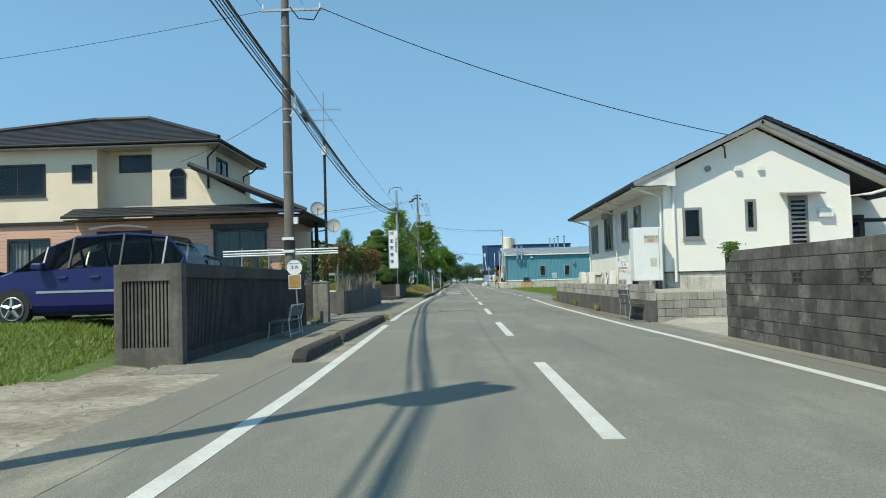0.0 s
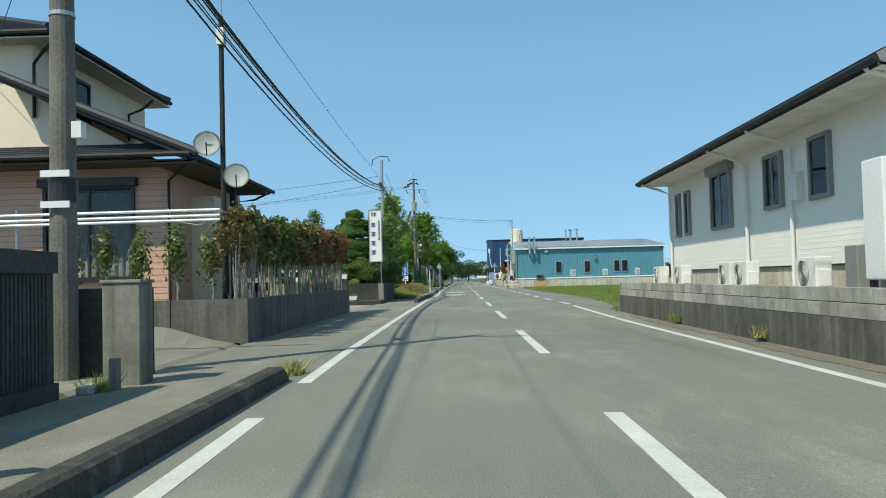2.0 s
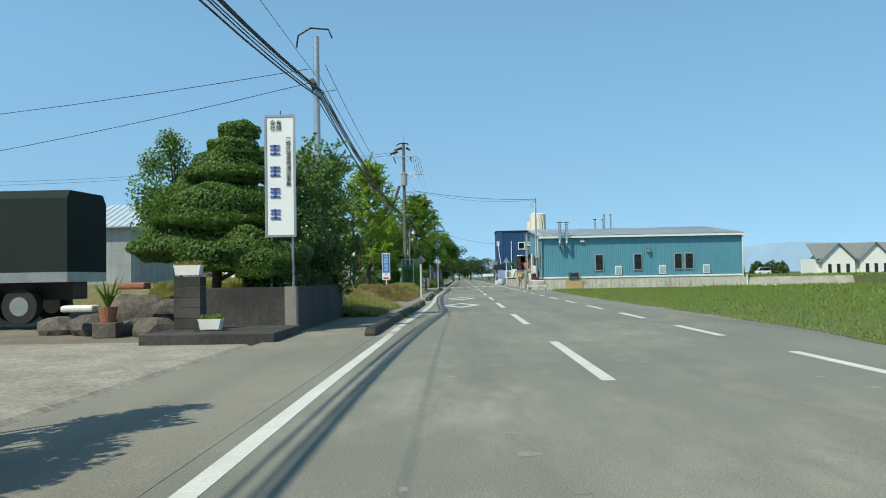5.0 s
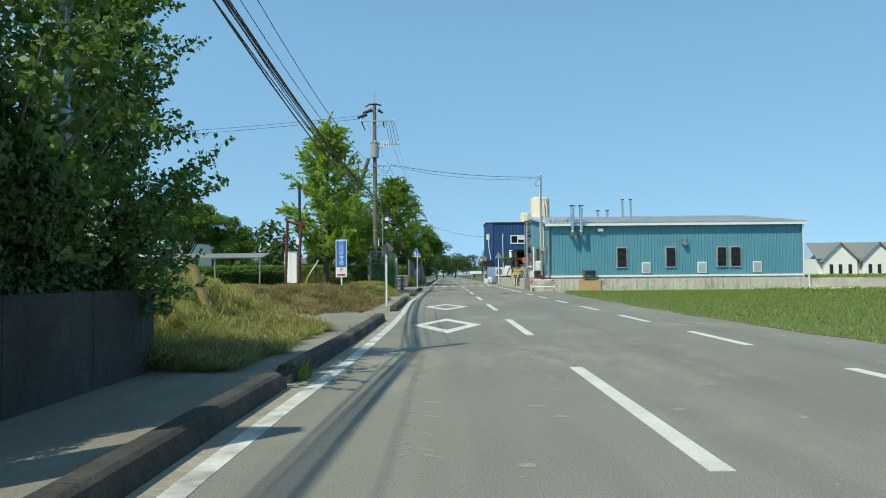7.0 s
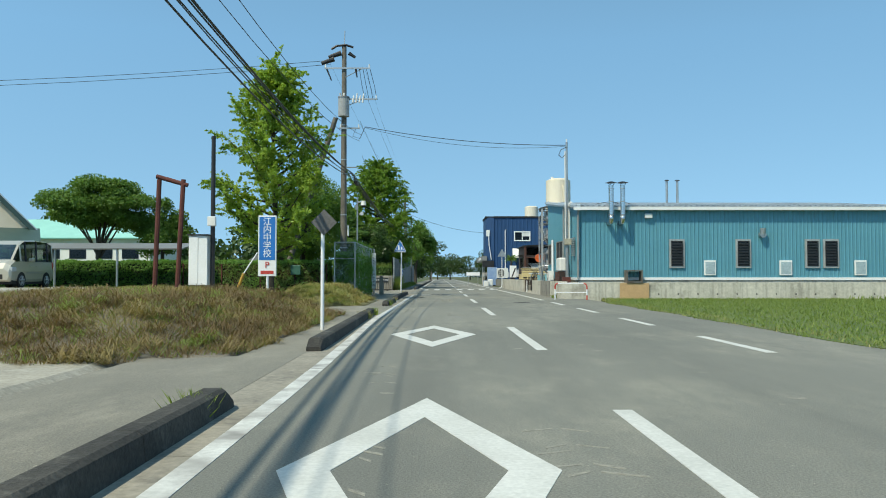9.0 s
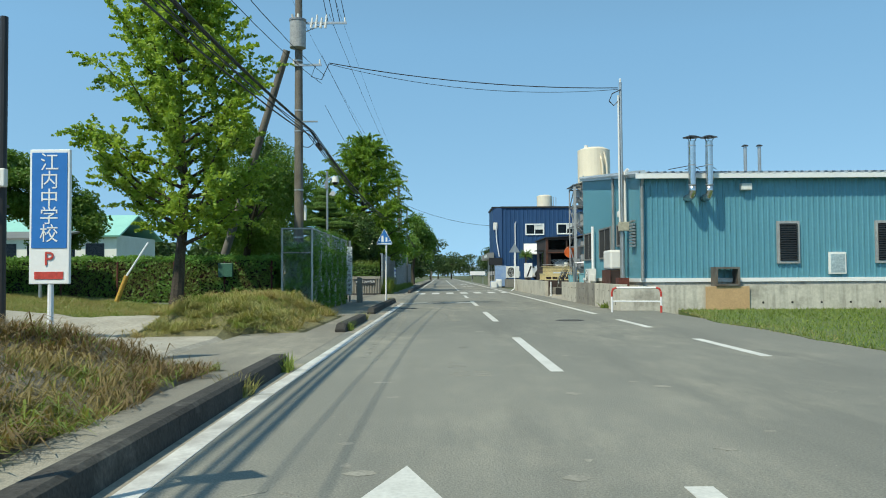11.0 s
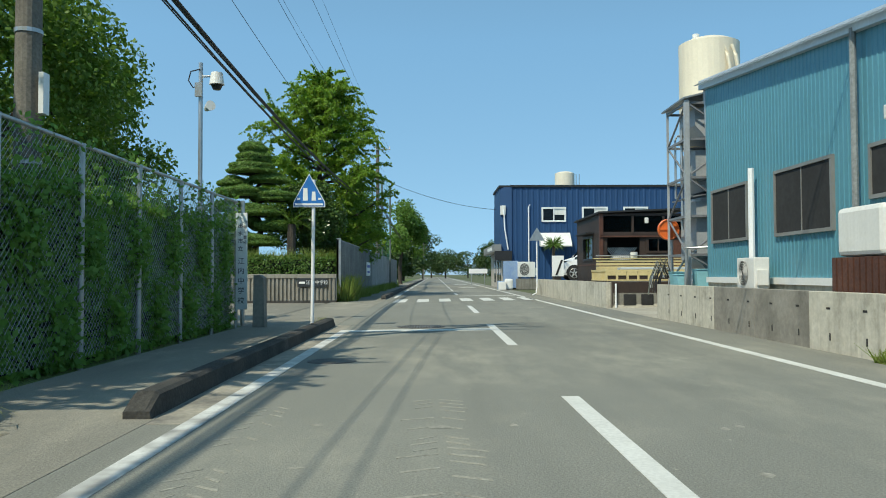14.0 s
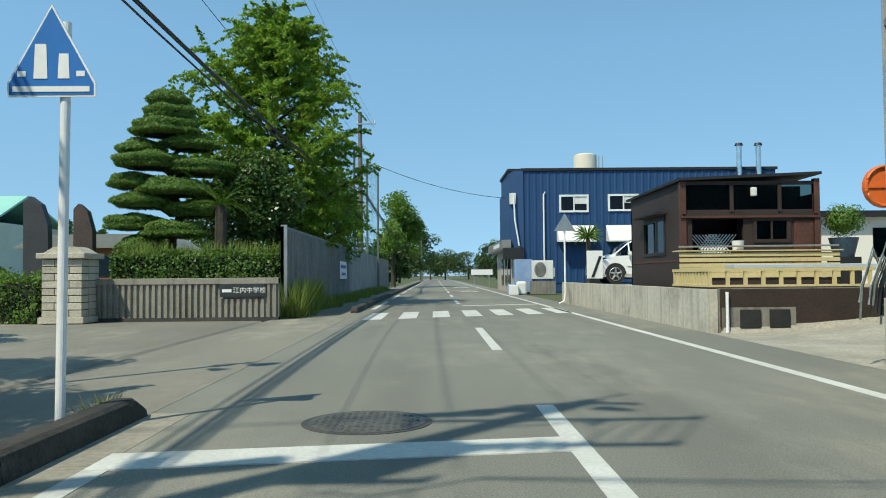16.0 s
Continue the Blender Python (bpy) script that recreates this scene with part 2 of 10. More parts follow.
def road_mat(name, c1, c2, dust, tar):
    """Worn asphalt: broad tone changes, dust along the wheel paths, dark oil runs, pale scuffs and chips."""
    m, n, l, p = shader(name)
    col = mixc(n, l, ramp(n, l, grain(n, l, 0.22, (1, 0.45, 1), 5.0), 0.35, 0.65), c1, c2)
    paths = grain(n, l, 1.0, (1.0, 0.05, 1), 3.0)
    soft = n.new("ShaderNodeMath")
    soft.operation, soft.inputs[1].default_value = "MULTIPLY", 0.35
    l.new(ramp(n, l, paths, 0.5, 0.72), soft.inputs[0])
    col = mixc(n, l, soft.outputs[0], col, tar)
    cloud = n.new("ShaderNodeMath")
    cloud.operation = "MULTIPLY"
    l.new(ramp(n, l, grain(n, l, 0.30, (1, 0.5, 1), 7.0, 0.72), 0.47, 0.66), cloud.inputs[0])
    l.new(ramp(n, l, grain(n, l, 2.6, (1, 0.3, 1), 5.0, 0.7), 0.38, 0.7), cloud.inputs[1])
    col = mixc(n, l, cloud.outputs[0], col, dust)
    fleck = ramp(n, l, grain(n, l, 9.0, detail=6.0, rough=0.8), 0.645, 0.70)
    col = mixc(n, l, fleck, col, tuple(c * 1.35 for c in dust))
    stone = grain(n, l, 70.0, detail=3.0)
    col = mixc(n, l, 1.0, col, mixc(n, l, ramp(n, l, stone, 0.3, 0.7), (0.62, 0.62, 0.62), (1.10, 1.10, 1.10)), "MULTIPLY")
    l.new(col, p.inputs["Base Color"])
    p.inputs["Roughness"].default_value, p.inputs["Specular IOR Level"].default_value = 0.85, 0.4
    b = n.new("ShaderNodeBump")
    b.inputs["Strength"].default_value, b.inputs["Distance"].default_value = 0.35, 0.02
    l.new(stone, b.inputs["Height"])
    l.new(b.outputs[0], p.inputs["Normal"])
    return m


# ---- materials ----
asphalt = road_mat("asphalt", (0.237, 0.233, 0.197), (0.192, 0.191, 0.163), (0.36, 0.34, 0.27), (0.10, 0.10, 0.09))
asphalt_side = road_mat("asphalt_side", (0.265, 0.248, 0.202), (0.20, 0.188, 0.155), (0.42, 0.385, 0.30), (0.13, 0.125, 0.11))
paint_white = mat("road_paint", (0.66, 0.655, 0.61), (0.55, 0.545, 0.50), 1.5, 30, 0.7, bump=0.1, fine_amount=0.12)
paint_worn = mat("worn_road_paint", (0.70, 0.70, 0.66), (0.45, 0.44, 0.41), 2.5, 20, 0.8, bump=0.1, fine_amount=0.2, stain=(0.25, 0.24, 0.22))
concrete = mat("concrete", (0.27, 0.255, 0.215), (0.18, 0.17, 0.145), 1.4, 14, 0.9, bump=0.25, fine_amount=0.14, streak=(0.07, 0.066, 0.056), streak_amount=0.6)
wall_end = mat("mossy_wall_concrete", (0.165, 0.153, 0.128), (0.09, 0.084, 0.070), 1.8, 14, 0.92, bump=0.25, fine_amount=0.14, streak=(0.05, 0.047, 0.04), streak_amount=0.5)
car_trim = mat("dark_car_trim", (0.02, 0.02, 0.035), (0.015, 0.015, 0.028), 2, 20, 0.6, bump=0)
# weathered tone, darkened further to hold the shade on road-facing walls
concrete_dark = mat("shaded_weathered_concrete", (0.085, 0.079, 0.073), (0.042, 0.040, 0.038), 0.8, 14, 0.92, bump=0.4, streak=(0.05, 0.05, 0.045), streak_amount=0.7)
concrete_pale = mat("pale_concrete", (0.60, 0.565, 0.475), (0.49, 0.46, 0.38), 1.3, 12, 0.9, bump=0.2, fine_amount=0.14, stain=(0.31, 0.29, 0.24), streak=(0.24, 0.225, 0.185), streak_amount=0.5)
concrete_pave = mat("concrete_paving", (0.46, 0.425, 0.35), (0.32, 0.297, 0.242), 1.1, 16, 0.92, bump=0.35, fine_amount=0.2, stain=(0.45, 0.425, 0.36))
lot_mat = mat("broken_concrete_and_soil", (0.44, 0.395, 0.315), (0.25, 0.205, 0.145), 0.9, 9, 0.95, bump=0.9, fine_amount=0.30, stain=(0.20, 0.185, 0.15))
gutter_mat = mat("dusty_gutter_concrete", (0.37, 0.335, 0.265), (0.25, 0.228, 0.185), 1.3, 18, 0.95, bump=0.3, fine_amount=0.2, stain=(0.15, 0.14, 0.12))
kerb_mat = mat("mossy_kerb_concrete", (0.075, 0.069, 0.058), (0.032, 0.030, 0.026), 1.6, 30, 0.95, bump=0.6, fine_amount=0.3, stain=(0.17, 0.16, 0.135))
block_mat = mat("concrete_block", (0.16, 0.15, 0.125), (0.06, 0.056, 0.049), 2.2, 14, 0.95, bump=0.4, vary=0.5, fine_amount=0.16, stain=(0.27, 0.255, 0.22), streak=(0.045, 0.042, 0.037), streak_amount=0.3)
block_pale = mat("pale_concrete_block", (0.44, 0.415, 0.355), (0.30, 0.283, 0.24), 1.2, 14, 0.95, bump=0.3, vary=0.25, fine_amount=0.14, streak=(0.14, 0.132, 0.11), streak_amount=0.4)
mortar = mat("mortar", (0.16, 0.155, 0.14), (0.11, 0.105, 0.095), 3, 60, 0.95, bump=0.3)
gravel_mat = mat("gravel", (0.42, 0.385, 0.32), (0.27, 0.245, 0.20), 1.1, 16, 0.95, bump=0.7, fine_amount=0.3, stain=(0.50, 0.46, 0.38))
soil = mat("dry_soil", (0.27, 0.235, 0.18), (0.19, 0.165, 0.12), 0.7, 35, 0.95, bump=0.6, fine_amount=0.35)
field_mat = mat("grassy_ground", (0.10, 0.13, 0.045), (0.14, 0.14, 0.06), 0.25, 14, 0.95, bump=0.6, fine_amount=0.4)
lawn_mat = mat("grass_turf", (0.125, 0.195, 0.040), (0.165, 0.205, 0.055), 0.8, 30, 0.95, bump=0.7, fine_amount=0.45)
straw_mat = mat("cut_grass_turf", (0.28, 0.25, 0.12), (0.20, 0.19, 0.08), 0.8, 30, 0.95, bump=0.8, fine_amount=0.45)
siding_white = mat("white_siding", (0.83, 0.80, 0.72), (0.79, 0.76, 0.68), 0.5, 40, 0.6, bump=0.06, fine_amount=0.05)
cream = mat("cream_render", (0.80, 0.68, 0.52), (0.75, 0.635, 0.48), 0.7, 45, 0.85, bump=0.2, fine_amount=0.08)
peach = mat("peach_tile_siding", (0.68, 0.41, 0.30), (0.61, 0.365, 0.265), 0.9, 40, 0.7, bump=0.2, fine_amount=0.12)
roof_tile = mat("dark_roof_tile", (0.030, 0.032, 0.040), (0.021, 0.023, 0.029), 1.0, 20, 0.62, bump=0.15, fine_amount=0.15)
roof_edge = mat("dark_metal_trim", (0.016, 0.017, 0.020), (0.012, 0.013, 0.015), 1.0, 20, 0.7, bump=0.05)
dark_frame = mat("dark_bronze_frame", (0.03, 0.028, 0.027), (0.022, 0.02, 0.02), 1.5, 20, 0.45, metal=0.2, bump=0.0, fine_amount=0.05)
grey_frame = mat("grey_aluminium_frame", (0.26, 0.255, 0.24), (0.22, 0.215, 0.2), 1.5, 20, 0.45, metal=0.2, bump=0.0, fine_amount=0.04)
white_plastic = mat("white_plastic", (0.74, 0.73, 0.69), (0.68, 0.67, 0.63), 1.0, 20, 0.5, bump=0.03, fine_amount=0.05, streak=(0.5, 0.48, 0.43), streak_amount=0.3)
white_paint = mat("white_metal_paint", (0.78, 0.78, 0.76), (0.72, 0.72, 0.69), 1.0, 20, 0.4, bump=0.03, fine_amount=0.05)
white_bar = mat("white_pipe", (0.82, 0.82, 0.82), (0.76, 0.76, 0.76), 2.0, 20, 0.35, bump=0.02, fine_amount=0.05)
# near-black colour standing in for the shade inside rooms, slots and openings
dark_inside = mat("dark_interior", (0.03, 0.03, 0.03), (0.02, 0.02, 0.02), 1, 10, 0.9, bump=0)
curtain_mat = mat("lace_curtain", (0.7, 0.68, 0.64), (0.6, 0.58, 0.55), 3, 30, 0.9, bump=0.1)
glass = glass_mat("window_glass", (0.6, 0.65, 0.65))
car_glass = glass_mat("car_glass", (0.42, 0.48, 0.46))
teal = mat("teal_corrugated_steel", (0.115, 0.30, 0.37), (0.10, 0.275, 0.345), 0.5, 12, 0.38, metal=0.15, bump=0.03, fine_amount=0.06, streak=(0.10, 0.27, 0.33), streak_amount=0.4)
blue_clad = mat("blue_metal_cladding", (0.012, 0.060, 0.165), (0.010, 0.052, 0.145), 0.5, 14, 0.6, metal=0.1, bump=0.04, fine_amount=0.08)
roof_metal = mat("pale_metal_roof", (0.62, 0.68, 0.72), (0.55, 0.61, 0.66), 0.7, 15, 0.4, metal=0.3, bump=0.03, fine_amount=0.06)
steel = mat("galvanised_steel", (0.50, 0.51, 0.51), (0.40, 0.41, 0.41), 2.0, 25, 0.4, metal=0.75, bump=0.05, fine_amount=0.1)
shiny_steel = mat("bright_duct_steel", (0.66, 0.67, 0.67), (0.55, 0.56, 0.56), 2.0, 25, 0.22, metal=0.95, bump=0.05, fine_amount=0.08)
grey_steel = mat("grey_painted_steel", (0.27, 0.28, 0.30), (0.19, 0.20, 0.215), 1.5, 20, 0.55, metal=0.2, bump=0.1, fine_amount=0.2)
pole_concrete = mat("pole_concrete", (0.21, 0.19, 0.16), (0.145, 0.13, 0.11), 1.2, 30, 0.85, bump=0.15, streak=(0.08, 0.07, 0.057), streak_amount=0.4)
cable_mat = mat("black_cable", (0.018, 0.018, 0.02), (0.013, 0.013, 0.015), 2, 20, 0.5, bump=0)
rubber = mat("black_rubber", (0.02, 0.02, 0.02), (0.028, 0.027, 0.026), 6, 40, 0.8, bump=0.2)
cream_tank = mat("cream_tank_plastic", (0.76, 0.68, 0.52), (0.70, 0.62, 0.47), 0.8, 20, 0.5, bump=0.04, fine_amount=0.05, streak=(0.58, 0.5, 0.38), streak_amount=0.35)
dark_wood = mat("dark_stained_boards", (0.055, 0.033, 0.024), (0.035, 0.022, 0.017), 1.5, 25, 0.6, bump=0.3, fine_amount=0.3)
red_wood = mat("red_brown_boards", (0.14, 0.055, 0.032), (0.09, 0.035, 0.022), 1.5, 25, 0.55, bump=0.3, fine_amount=0.3)
yellow_wood = mat("pale_yellow_boards", (0.66, 0.54, 0.27), (0.58, 0.47, 0.23), 1.5, 25, 0.6, bump=0.15, fine_amount=0.12)
# colour of the beige-orange painted stretch of the yard wall
plywood = mat("beige_orange_paint", (0.55, 0.36, 0.18), (0.48, 0.31, 0.155), 1.2, 30, 0.75, bump=0.15, fine_amount=0.15)
orange = mat("orange_plastic", (0.75, 0.16, 0.03), (0.68, 0.14, 0.025), 2, 20, 0.45, bump=0.02, fine_amount=0.05)
red_paint = mat("red_paint", (0.55, 0.05, 0.035), (0.48, 0.045, 0.03), 2, 20, 0.45, bump=0.03, fine_amount=0.1)
rust = mat("rusty_steel", (0.17, 0.05, 0.035), (0.10, 0.032, 0.025), 2, 30, 0.85, bump=0.3, fine_amount=0.3)
sign_blue = mat("sign_blue", (0.025, 0.17, 0.50), (0.022, 0.155, 0.46), 2, 20, 0.4, bump=0, fine_amount=0.04)
sign_white = mat("sign_white", (0.82, 0.82, 0.80), (0.78, 0.78, 0.76), 2, 20, 0.45, bump=0, fine_amount=0.04)
ink_black = mat("black_ink", (0.03, 0.03, 0.035), (0.02, 0.02, 0.025), 2, 20, 0.6, bump=0)
ink_blue = mat("blue_ink", (0.12, 0.17, 0.52), (0.10, 0.15, 0.46), 2, 20, 0.6, bump=0)
ink_red = mat("red_ink", (0.65, 0.07, 0.05), (0.55, 0.06, 0.045), 2, 20, 0.6, bump=0)
bark = mat("tree_bark", (0.12, 0.095, 0.07), (0.07, 0.055, 0.042), 3, 25, 0.95, bump=0.8, fine_amount=0.4, streak=(0.045, 0.037, 0.03))
bark_pale = mat("pale_bark", (0.40, 0.36, 0.29), (0.26, 0.23, 0.18), 3, 25, 0.95, bump=0.5, fine_amount=0.3)
rock_mat = mat("garden_rock", (0.17, 0.15, 0.125), (0.09, 0.08, 0.07), 2, 15, 0.9, bump=0.7, fine_amount=0.35)
slate = mat("dark_standing_stone", (0.05, 0.05, 0.052), (0.035, 0.034, 0.036), 2, 15, 0.5, bump=0.3, fine_amount=0.2)
terracotta = mat("terracotta", (0.40, 0.16, 0.09), (0.33, 0.13, 0.075), 3, 25, 0.8, bump=0.15)
tarp_green = mat("dark_green_tarpaulin", (0.008, 0.02, 0.018), (0.006, 0.016, 0.015), 0.8, 10, 0.9, bump=0.15, fine_amount=0.15)
mint_roof = mat("mint_metal_roof", (0.32, 0.62, 0.52), (0.28, 0.56, 0.47), 0.5, 10, 0.5, bump=0.03, fine_amount=0.08)
car_blue = mat("blue_car_paint", (0.012, 0.013, 0.095), (0.011, 0.012, 0.085), 1, 10, 0.35, metal=0.0, bump=0, spec=0.25, fine_amount=0.02, coat=0.25)
car_white = mat("white_car_paint", (0.80, 0.80, 0.79), (0.77, 0.77, 0.76), 1, 10, 0.25, bump=0, fine_amount=0.02, coat=1.0)
car_black = mat("black_car_paint", (0.02, 0.022, 0.025), (0.017, 0.019, 0.022), 1, 10, 0.25, bump=0, fine_amount=0.02, coat=1.0)
car_red = mat("dark_red_car_paint", (0.17, 0.015, 0.03), (0.15, 0.012, 0.026), 1, 10, 0.25, metal=0.3, bump=0, fine_amount=0.02, coat=1.0)
car_beige = mat("beige_car_paint", (0.52, 0.49, 0.40), (0.49, 0.46, 0.38), 1, 10, 0.3, metal=0.3, bump=0, fine_amount=0.02, coat=0.8)
lamp_glass = mat("headlight_lens", (0.55, 0.57, 0.58), (0.5, 0.52, 0.53), 2, 10, 0.15, bump=0, fine_amount=0.02)
leaf_green = leaf_mat("broadleaf", (0.09, 0.175, 0.028), (0.155, 0.265, 0.05), glow=0.4)
leaf_deep = leaf_mat("dark_glossy_leaf", (0.042, 0.09, 0.02), (0.08, 0.14, 0.03), rough=0.35, glow=0.2)
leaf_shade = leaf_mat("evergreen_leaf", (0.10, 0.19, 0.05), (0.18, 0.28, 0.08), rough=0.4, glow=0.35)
leaf_bright = leaf_mat("fresh_leaf", (0.25, 0.38, 0.055), (0.38, 0.50, 0.10), glow=0.55)
leaf_pine = leaf_mat("pine_needles", (0.10, 0.19, 0.035), (0.17, 0.27, 0.055), glow=0.25)
leaf_photinia_red = leaf_mat("red_photinia_leaf", (0.15, 0.15, 0.045), (0.24, 0.13, 0.055), (0.38, 0.10, 0.07), rough=0.4, patch=0.9)
leaf_photinia = leaf_mat("photinia_leaf", (0.08, 0.13, 0.03), (0.15, 0.19, 0.05), (0.17, 0.13, 0.05), rough=0.4, patch=0.5)
leaf_hedge = leaf_mat("hedge_leaf", (0.075, 0.155, 0.026), (0.13, 0.225, 0.045), glow=0.35)
leaf_far = leaf_mat("far_foliage", (0.04, 0.08, 0.022), (0.07, 0.115, 0.032), glow=0.3)
blade_green = leaf_mat("grass_blade", (0.16, 0.23, 0.045), (0.26, 0.32, 0.08), glow=0.4)
blade_straw = leaf_mat("dry_grass_blade", (0.42, 0.38, 0.16), (0.24, 0.26, 0.08), (0.34, 0.28, 0.12), glow=0.35, patch=0.6)
peach_line = mat("peach_joint", (0.42, 0.25, 0.17), None, 2, 30, 0.8, bump=0)
soffit_dark = mat("dark_soffit", (0.09, 0.085, 0.08), None, 2, 20, 0.8, bump=0.05)
soffit_cream = mat("pale_soffit", (0.55, 0.50, 0.43), None, 2, 20, 0.8, bump=0.05)
glass_dark = glass_mat("dark_window_glass", (0.12, 0.14, 0.14))
cable_white = mat("pale_cable", (0.5, 0.5, 0.48), None, 2, 20, 0.6, bump=0)
block_dark = mat("dark_block", (0.09, 0.087, 0.08), (0.05, 0.048, 0.045), 2, 30, 0.9, bump=0.4, vary=0.3)
sticker_cream = mat("cream_sticker", (0.74, 0.70, 0.55), None, 3, 20, 0.5, bump=0)
ink_orange = mat("orange_ink", (0.75, 0.24, 0.03), None, 3, 20, 0.5, bump=0)
soffit_white = mat("white_soffit", (0.72, 0.70, 0.66), None, 2, 20, 0.7, bump=0.03, fine_amount=0.05)
grey_pipe = mat("grey_pvc_pipe", (0.30, 0.32, 0.32), None, 2, 20, 0.5, bump=0.02)
teal_pale = mat("pale_teal_slats", (0.45, 0.56, 0.60), None, 2, 20, 0.5, bump=0.02)
rusty_duct = mat("rusty_duct", (0.20, 0.19, 0.17), (0.14, 0.10, 0.07), 3, 20, 0.6, metal=0.3, bump=0.1)
meter_mat = mat("yellowed_plastic", (0.50, 0.47, 0.36), None, 3, 20, 0.5, bump=0.02)
tub_pale = mat("pale_blue_plastic", (0.24, 0.50, 0.56), (0.20, 0.44, 0.50), 2, 20, 0.5, bump=0.02, fine_amount=0.06)
tub_blue = mat("blue_plastic_tub", (0.05, 0.09, 0.13), None, 3, 20, 0.5, bump=0.02)
cab_blue = mat("pale_blue_paint", (0.22, 0.34, 0.58), (0.3, 0.42, 0.6), 3, 20, 0.6, bump=0.05)
shop_cream = mat("cream_shop_wall", (0.55, 0.50, 0.43), (0.42, 0.38, 0.33), 1.5, 20, 0.8, bump=0.1)
awning_white = mat("awning_canvas", (0.80, 0.79, 0.74), None, 2, 20, 0.8, bump=0.05, fine_amount=0.06)
pole_grey = mat("transformer_grey", (0.42, 0.43, 0.43), None, 2, 20, 0.5, bump=0.02)
sign_back = mat("sign_back", (0.16, 0.15, 0.14), None, 2, 20, 0.6, bump=0.02)
yellow_guard = mat("yellow_guard", (0.62, 0.36, 0.05), None, 3, 20, 0.55, bump=0.03)
timber_stake = mat("yellowed_timber", (0.42, 0.33, 0.14), None, 3, 20, 0.7, bump=0.1)
green_box_mat = mat("green_metal_box", (0.05, 0.16, 0.11), None, 3, 20, 0.5, bump=0.03)
concrete_wet = mat("stained_concrete", (0.30, 0.28, 0.24), (0.20, 0.187, 0.158), 1.6, 12, 0.9, bump=0.2, fine_amount=0.14, stain=(0.12, 0.112, 0.095))
hopper_grey = mat("pale_grey_hopper_steel", (0.44, 0.46, 0.475), (0.34, 0.36, 0.375), 1.5, 18, 0.55, metal=0.2, bump=0.05, fine_amount=0.1)
leaf_climber = leaf_mat("climber_leaf", (0.13, 0.27, 0.06), (0.21, 0.37, 0.09), rough=0.7, glow=0.5)
blade_brown = leaf_mat("dead_grass_blade", (0.24, 0.17, 0.08), (0.15, 0.105, 0.05), (0.30, 0.24, 0.10), glow=0.3, patch=0.8)
concrete_rib = mat("grey_ribbed_concrete", (0.36, 0.335, 0.28), (0.28, 0.26, 0.215), 1.2, 30, 0.9, bump=0.25, streak=(0.16, 0.148, 0.12), streak_amount=0.5)
plate_dark = mat("dark_name_plate", (0.045, 0.05, 0.055), None, 3, 20, 0.4, bump=0.02)
pillar_stone = mat("beige_stone_block", (0.62, 0.57, 0.46), (0.52, 0.475, 0.38), 2, 30, 0.85, bump=0.3, vary=0.25)
rock_red = mat("brown_standing_stone", (0.085, 0.05, 0.04), (0.05, 0.035, 0.03), 2, 15, 0.6, bump=0.3)
sheet_dark = mat("weathered_sheet_metal", (0.23, 0.25, 0.24), (0.15, 0.165, 0.16), 1.2, 20, 0.6, metal=0.2, bump=0.05, streak=(0.30, 0.305, 0.29), streak_amount=0.6)
sheet_pale = mat("pale_sheet_metal", (0.42, 0.43, 0.41), (0.34, 0.35, 0.34), 1.2, 20, 0.6, metal=0.2, bump=0.05, streak=(0.2, 0.2, 0.19), streak_amount=0.5)
net_pole = mat("green_grey_pole", (0.17, 0.20, 0.17), None, 2, 20, 0.6, bump=0.03)
net_mat = mat("green_net", (0.05, 0.24, 0.16), None, 2, 20, 0.8, bump=0)
school_wall = mat("school_wall", (0.72, 0.70, 0.64), (0.66, 0.64, 0.58), 0.6, 20, 0.8, bump=0.05, fine_amount=0.06)
green_trim = mat("dark_green_roof", (0.06, 0.11, 0.095), (0.05, 0.09, 0.08), 0.8, 20, 0.5, bump=0.03)
leaf_mid = leaf_mat("light_broadleaf", (0.18, 0.31, 0.045), (0.29, 0.43, 0.075), glow=0.55)
# pale blue with the distance haze painted into the hills' colour
hill_mat = mat("hazy_hills", (0.27, 0.39, 0.50), (0.26, 0.37, 0.48), 0.004, 0.02, 1.0, bump=0, fine_amount=0.05)
concrete_mid = mat("grey_wall_concrete", (0.115, 0.108, 0.092), (0.068, 0.064, 0.056), 1.2, 13, 0.92, bump=0.25, fine_amount=0.16, streak=(0.20, 0.19, 0.165), streak_amount=0.5)
# near-black green that paints the shade deep inside clipped foliage
core_dark = mat("foliage_shade", (0.018, 0.028, 0.010), (0.012, 0.018, 0.008), 3, 20, 0.95, bump=0.4)


# ---- the ground, the road and its edges ----
def smooth(v, a, b):
    t = min(1.0, max(0.0, (v - a) / (b - a)))
    return t * t * (3 - 2 * t)


def ripple(x, y, s=1.0):
    return noise.noise(Vector((x * 0.9, y * 0.9, 3.1))) * 0.05 * s + noise.noise(Vector((x * 2.3, y * 2.3, 7.7))) * 0.025 * s


def foot_edge(y):
    """How far out the footway reaches: the grass banks lap over it."""
    if y < 11.2:
        return -3.9
    return -3.95 if 61.0 < y < 68.6 or 75.0 < y < 86.6 or 92.4 < y < 100.0 else -5.05


